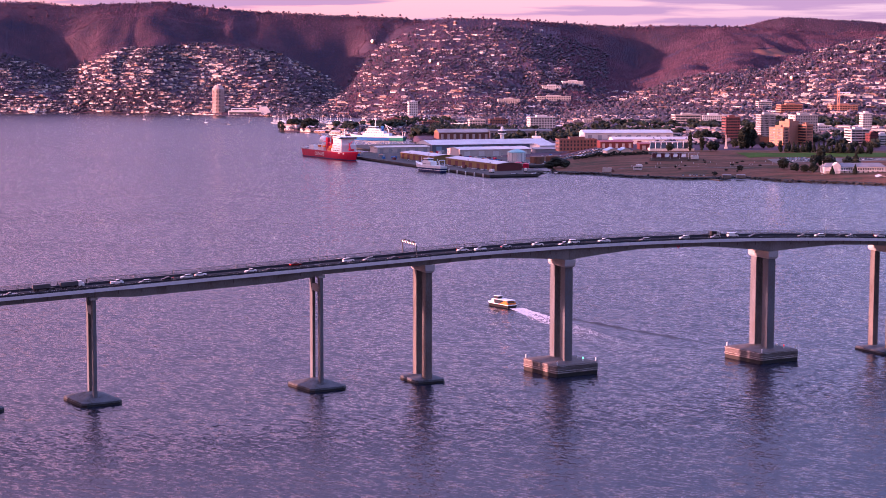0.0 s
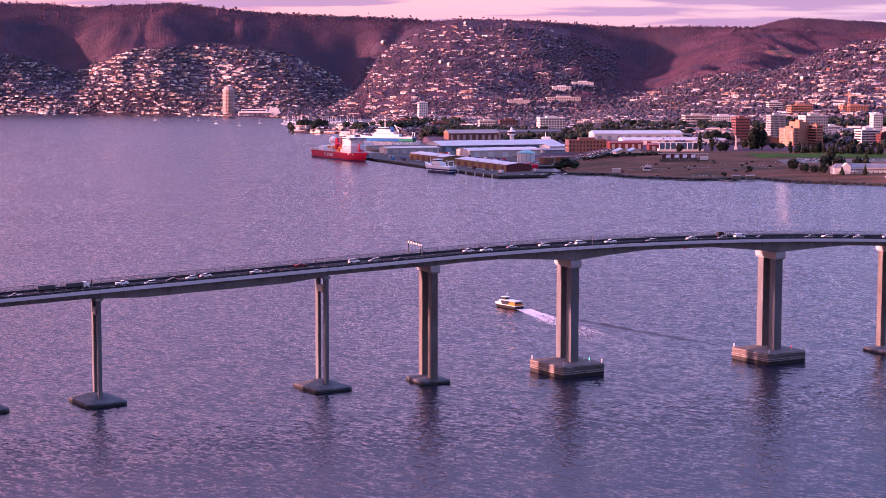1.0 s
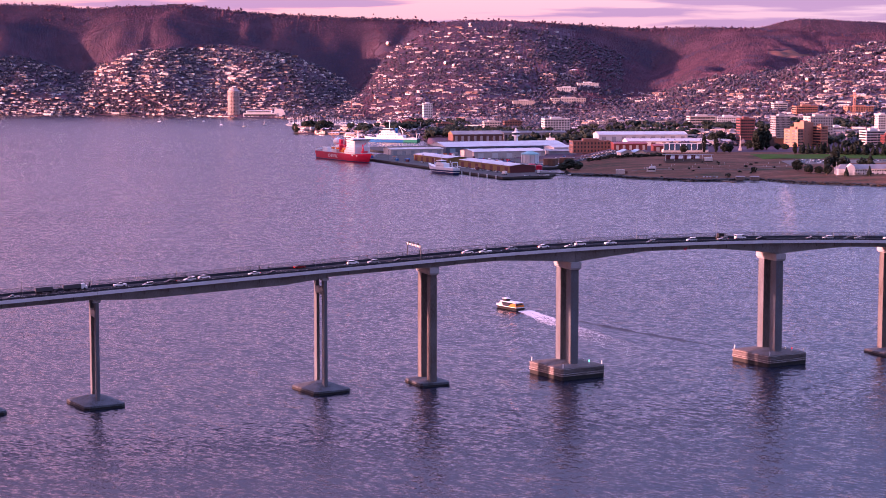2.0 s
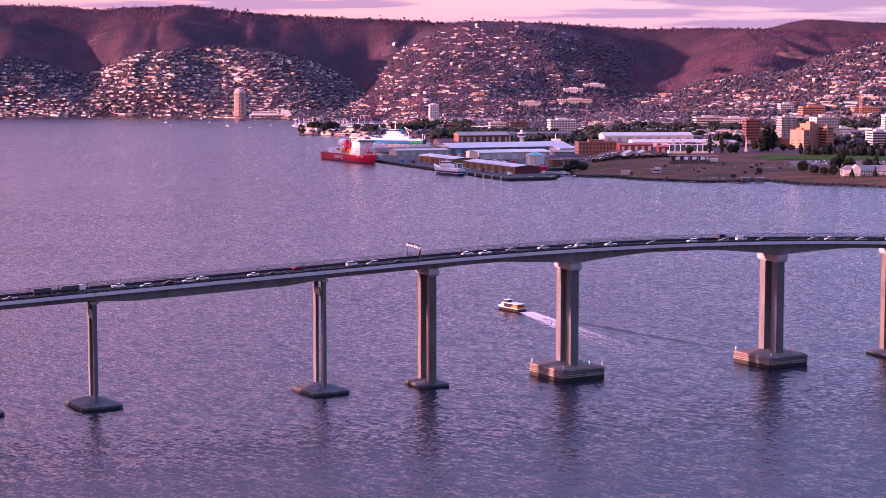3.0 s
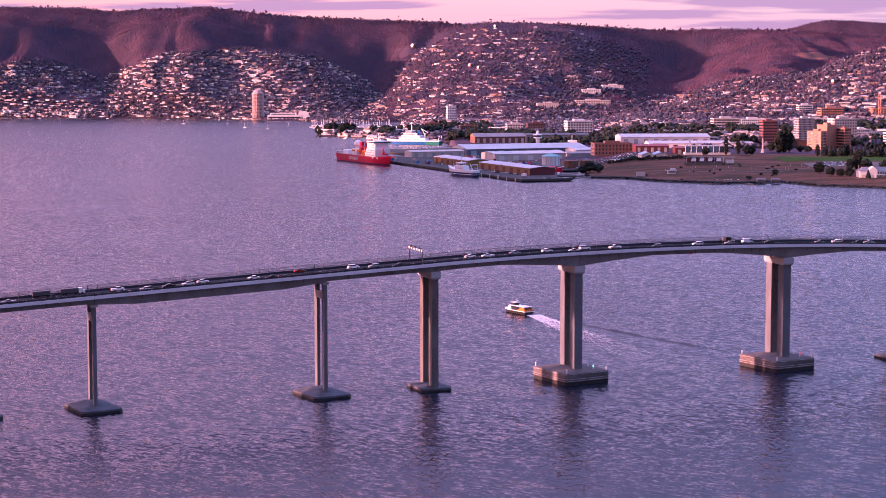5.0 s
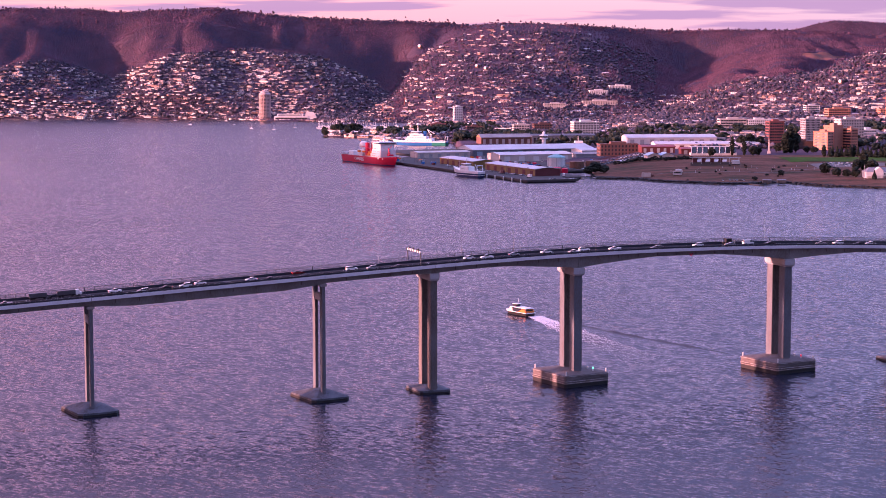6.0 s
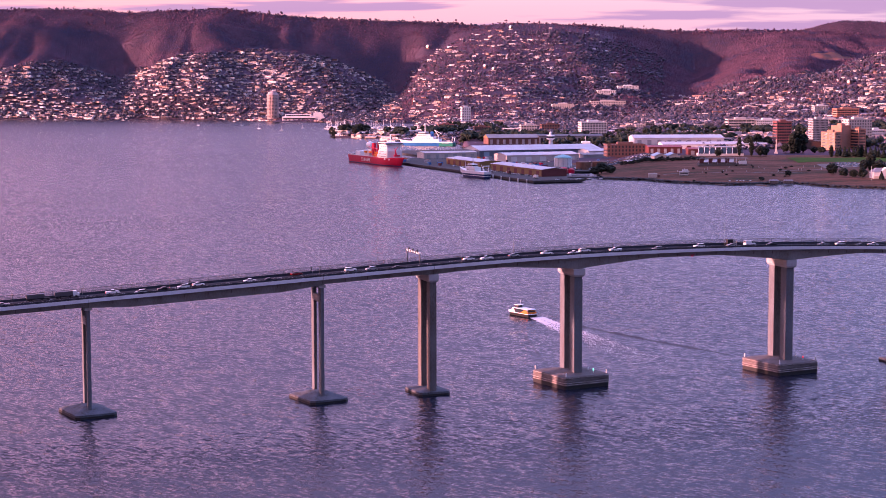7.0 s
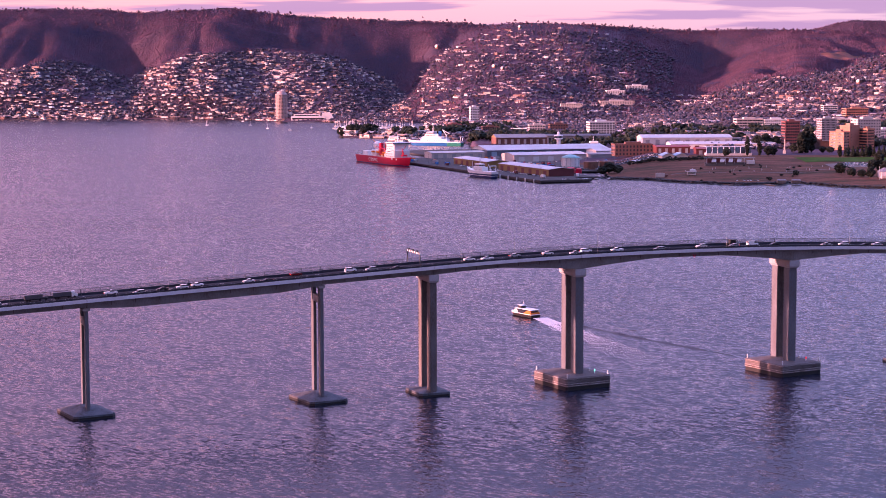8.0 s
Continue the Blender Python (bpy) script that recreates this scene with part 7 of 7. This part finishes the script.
# single trees near the water
def tree(x, y, h, r, kind, label):
    z = ground_z(x, y)
    ob = thing("tree", pose(x, y, z, 0, 0, random.uniform(0, 360)), label, "tree", "trees on the foreshore")
    trunk = Mesh().tube((0, 0, -0.4), (0, 0, h * 0.45), 0.035 * h, 0.02 * h, n=7)
    for k in range(4):
        a = k * 1.6 + random.random()
        trunk.tube((0, 0, h * (0.25 + 0.05 * k)), (math.cos(a) * r * 0.5, math.sin(a) * r * 0.5, h * (0.45 + 0.08 * k)), 0.015 * h, 0.006 * h, n=5)
    part("trunk", trunk, BARK, ob)
    crown = Mesh()
    rr = random.Random(int(x * 7 + y))
    for k in range(170 if h > 7.5 else 60):
        t = rr.random()
        a = rr.uniform(0, 6.28)
        if kind == "poplar":
            rad, zz, s = r * math.sin(math.pi * (0.12 + 0.8 * t)) * rr.uniform(0.3, 0.8), h * (0.06 + 0.92 * t), r * 0.3
        elif kind == "conifer":
            rad, zz, s = r * (1 - t) * rr.uniform(0.4, 0.95), h * (0.12 + 0.86 * t), r * (0.42 - 0.25 * t)
        else:
            el = rr.uniform(-1.1, 1.45)
            rad, zz, s = r * math.cos(el) * rr.uniform(0.4, 0.98), h * (0.52 + 0.4 * math.sin(el) * rr.uniform(0.6, 1.05)), r * rr.uniform(0.13, 0.26)
        v = GUMS[k % 5][0] * s * rr.uniform(0.75, 1.25) * np.array((1, 1, 0.8))
        crown.add(v + np.array((rad * math.cos(a), rad * math.sin(a), zz)), GUMS[k % 5][1].tolist())
    part("crown", crown, LEAF_TOWN, ob)


random.seed(8)
for x, y, h, r, kind in [(288, 2114, 22, 3.4, "poplar"), (302, 2114, 23, 3.7, "poplar"), (311, 2106, 12.5, 5.4, "round"), (317, 2110, 11, 5, "round"), (358, 2168, 24, 6.5, "poplar"), (364, 2172, 31, 7.0, "poplar"), (372, 2182, 30, 6.5, "poplar"), (350, 2176, 12, 5, "round"), (384, 2176, 8, 4.5, "round"), (392, 2172, 8, 5, "round"), (322, 2290, 17, 7, "round"), (334, 2300, 18, 8, "round"), (346, 2296, 15, 7, "round"), (262, 2095, 11, 5, "round"), (120, 1925, 12, 7, "round"), (128, 1915, 9, 6, "round"), (112, 1918, 9, 5, "round"), (391, 1874, 20, 5.5, "poplar"), (383, 1868, 12, 5, "round"), (392, 1838, 14, 7, "round"), (366, 1792, 11, 5, "round"), (404, 1774, 10, 2.6, "conifer"), (381, 1772, 9, 2.6, "conifer"), (417, 1830, 16, 6, "conifer"), (410, 1834, 13, 6, "round"), (345, 1836, 12, 6, "round"), (352, 1810, 9, 5, "round"), (360, 1802, 8, 5, "round"), (302, 1842, 6, 4, "round"), (270, 1800, 4, 3, "round")]:
    tree(x, y, h, r, kind, {"poplar": "tall narrow dark poplar", "conifer": "dark pointed conifer by the shore", "round": "dark rounded tree with dense leaves"}[kind])
for k in range(22):
    x = 390 + k * 4.6
    tree(x + random.uniform(-1, 1), 2092 - k * 1.5 + random.uniform(-4, 4), random.uniform(9, 14.5), random.uniform(2.8, 3.8), "conifer" if k % 7 else "poplar", "dark conifer in a row behind the lawn")
for k in range(26):
    x = 148 + k * 3.6 + random.uniform(-1, 1)
    tree(x, 2022 + random.uniform(-5, 5), random.uniform(3, 5.5), random.uniform(2.4, 3.6), "round", "low dark shrub on the bank")
for k in range(30):
    b = random.uniform(-0.09, -0.068)
    y = random.uniform(3025, 3120)
    tree(b * y, y, random.uniform(8, 15), random.uniform(4, 7), "round", "dark rounded tree on the point")
for k in range(20):
    b = random.uniform(0.09, 0.2)
    y = random.uniform(1800, 1960)
    tree(EYE[0] + b * y, y, random.uniform(1.0, 2.4), random.uniform(1.0, 2.2), "round", "small scrubby bush on dry grass")

# lawn and paths on the parade ground, laid just over the slope
def sheet(name, x0, x1, y0, y1, lift, material, label, category, wave=0.0):
    nx, ny = 40, 14
    vs, fs = [], []
    for j in range(ny + 1):
        for i in range(nx + 1):
            x = x0 + (x1 - x0) * i / nx
            y = y0 + (y1 - y0) * j / ny + wave * math.sin(i * 0.4) + (x - x0) * 0.03
            vs.append((x, y, ground_z(x, y) + lift))
    for j in range(ny):
        for i in range(nx):
            k = j * (nx + 1) + i
            fs.append((k, k + 1, k + nx + 2, k + nx + 1))
    return tagged(part(name, Mesh().add(vs, fs), material), label, category, kind="structure")


sheet("lawn", 335, 520, 1985, 2075, 0.25, LAWN, "mown green lawn on the parade ground", "lawn", 3)
sheet("car_park", 128, 212, 2066, 2112, 0.15, ASPHALT, "dark asphalt car park behind the shrubs", "car park")
sheet("car_park", 350, 480, 1908, 1960, 0.2, PATH_GREY, "pale gravel car park", "car park")
sheet("path", 300, 420, 1895, 1899, 0.2, PATH_GREY, "narrow pale path across dry grass", "path", 2)
sheet("path", 180, 330, 1868, 1871, 0.2, PATH_GREY, "narrow pale path across dry grass", "path", 2)


# belts of tall park trees behind the docks and between the towers
belts = [(-70, 62, 2655, 2765, 70, 7.5), (-40, 330, 2660, 2860, 150, 6.0), (-150, 20, 2900, 3300, 90, 6.0), (70, 330, 2455, 2580, 130, 6.5), (470, 640, 2160, 2240, 70, 5.5), (455, 640, 2290, 2480, 90, 6.0), (-200, -70, 2830, 2990, 60, 6.5), (540, 720, 2700, 3000, 110, 7.0), (330, 520, 2640, 2800, 80, 6.5)]
bx_, by_, br_ = [], [], []
for x0, x1, y0, y1, count, r in belts:
    bx_.append(rng.uniform(x0, x1, count)), by_.append(rng.uniform(y0, y1, count)), br_.append(r * rng.uniform(0.6, 1.25, count))
bx_, by_, br_ = np.concatenate(bx_), np.concatenate(by_), np.concatenate(br_)
bz_, bw_ = land(bx_, by_)
okb = bw_ >= 0
for x, y, r in ((366, 2300, 22), (420, 2372, 26), (430, 2262, 40), (505, 2535, 32), (525, 2250, 44), (560, 2645, 30), (608, 2606, 16), (536, 2570, 20), (395, 2275, 20)):
    okb &= np.hypot(bx_ - x, by_ - y) > r
scatter("park_trees", GUMS, crowns(bx_[okb], by_[okb], bz_[okb], br_[okb], br_[okb] * 1.9, rng, 18) * np.array((1, 1, 1, 1, 0.55, 0.55, 0.55)), [LEAF_TOWN], "tall dark park trees between the buildings", "trees", rng)


# sunlit sea wall along the far shore
rings = []
for b in np.arange(-0.205, -0.126, 0.0012):
    y = float(coast_depth(np.array([b]))[0]) + 7
    x = EYE[0] + b * (y - EYE[1])
    rings.append([(x, y, -0.5), (x, y, 3.0), (x, y + 3.5, 3.0), (x, y + 3.5, -0.5)])
tagged(part("sea_wall", Mesh().loft(rings), CREAM), "low pale sea wall along the far shore", "sea wall", kind="structure")

# dark rocks along the waterline
rb = rng.uniform(-0.33, 0.28, 5200)
rb = np.where(rng.random(5200) < 0.6, rng.uniform(0.05, 0.27, 5200), rb)
ry_ = coast_depth(rb) + rng.uniform(-9, 5, 5200)
rx_ = EYE[0] + rb * (ry_ - EYE[1])
rz_, _ = land(rx_, ry_)
near_zero = np.abs(rz_) < 1.6
rs = rng.uniform(0.5, 1.7, 5200)
rock_rows = np.stack([rx_, ry_, np.maximum(rz_, -0.3), rng.uniform(0, 6.28, 5200), rs * 1.3, rs, rs * 0.7], 1)[near_zero]
scatter("shore_rocks", BLOBS, rock_rows, [WEED], "dark wet rocks along the waterline", "rocks", rng)
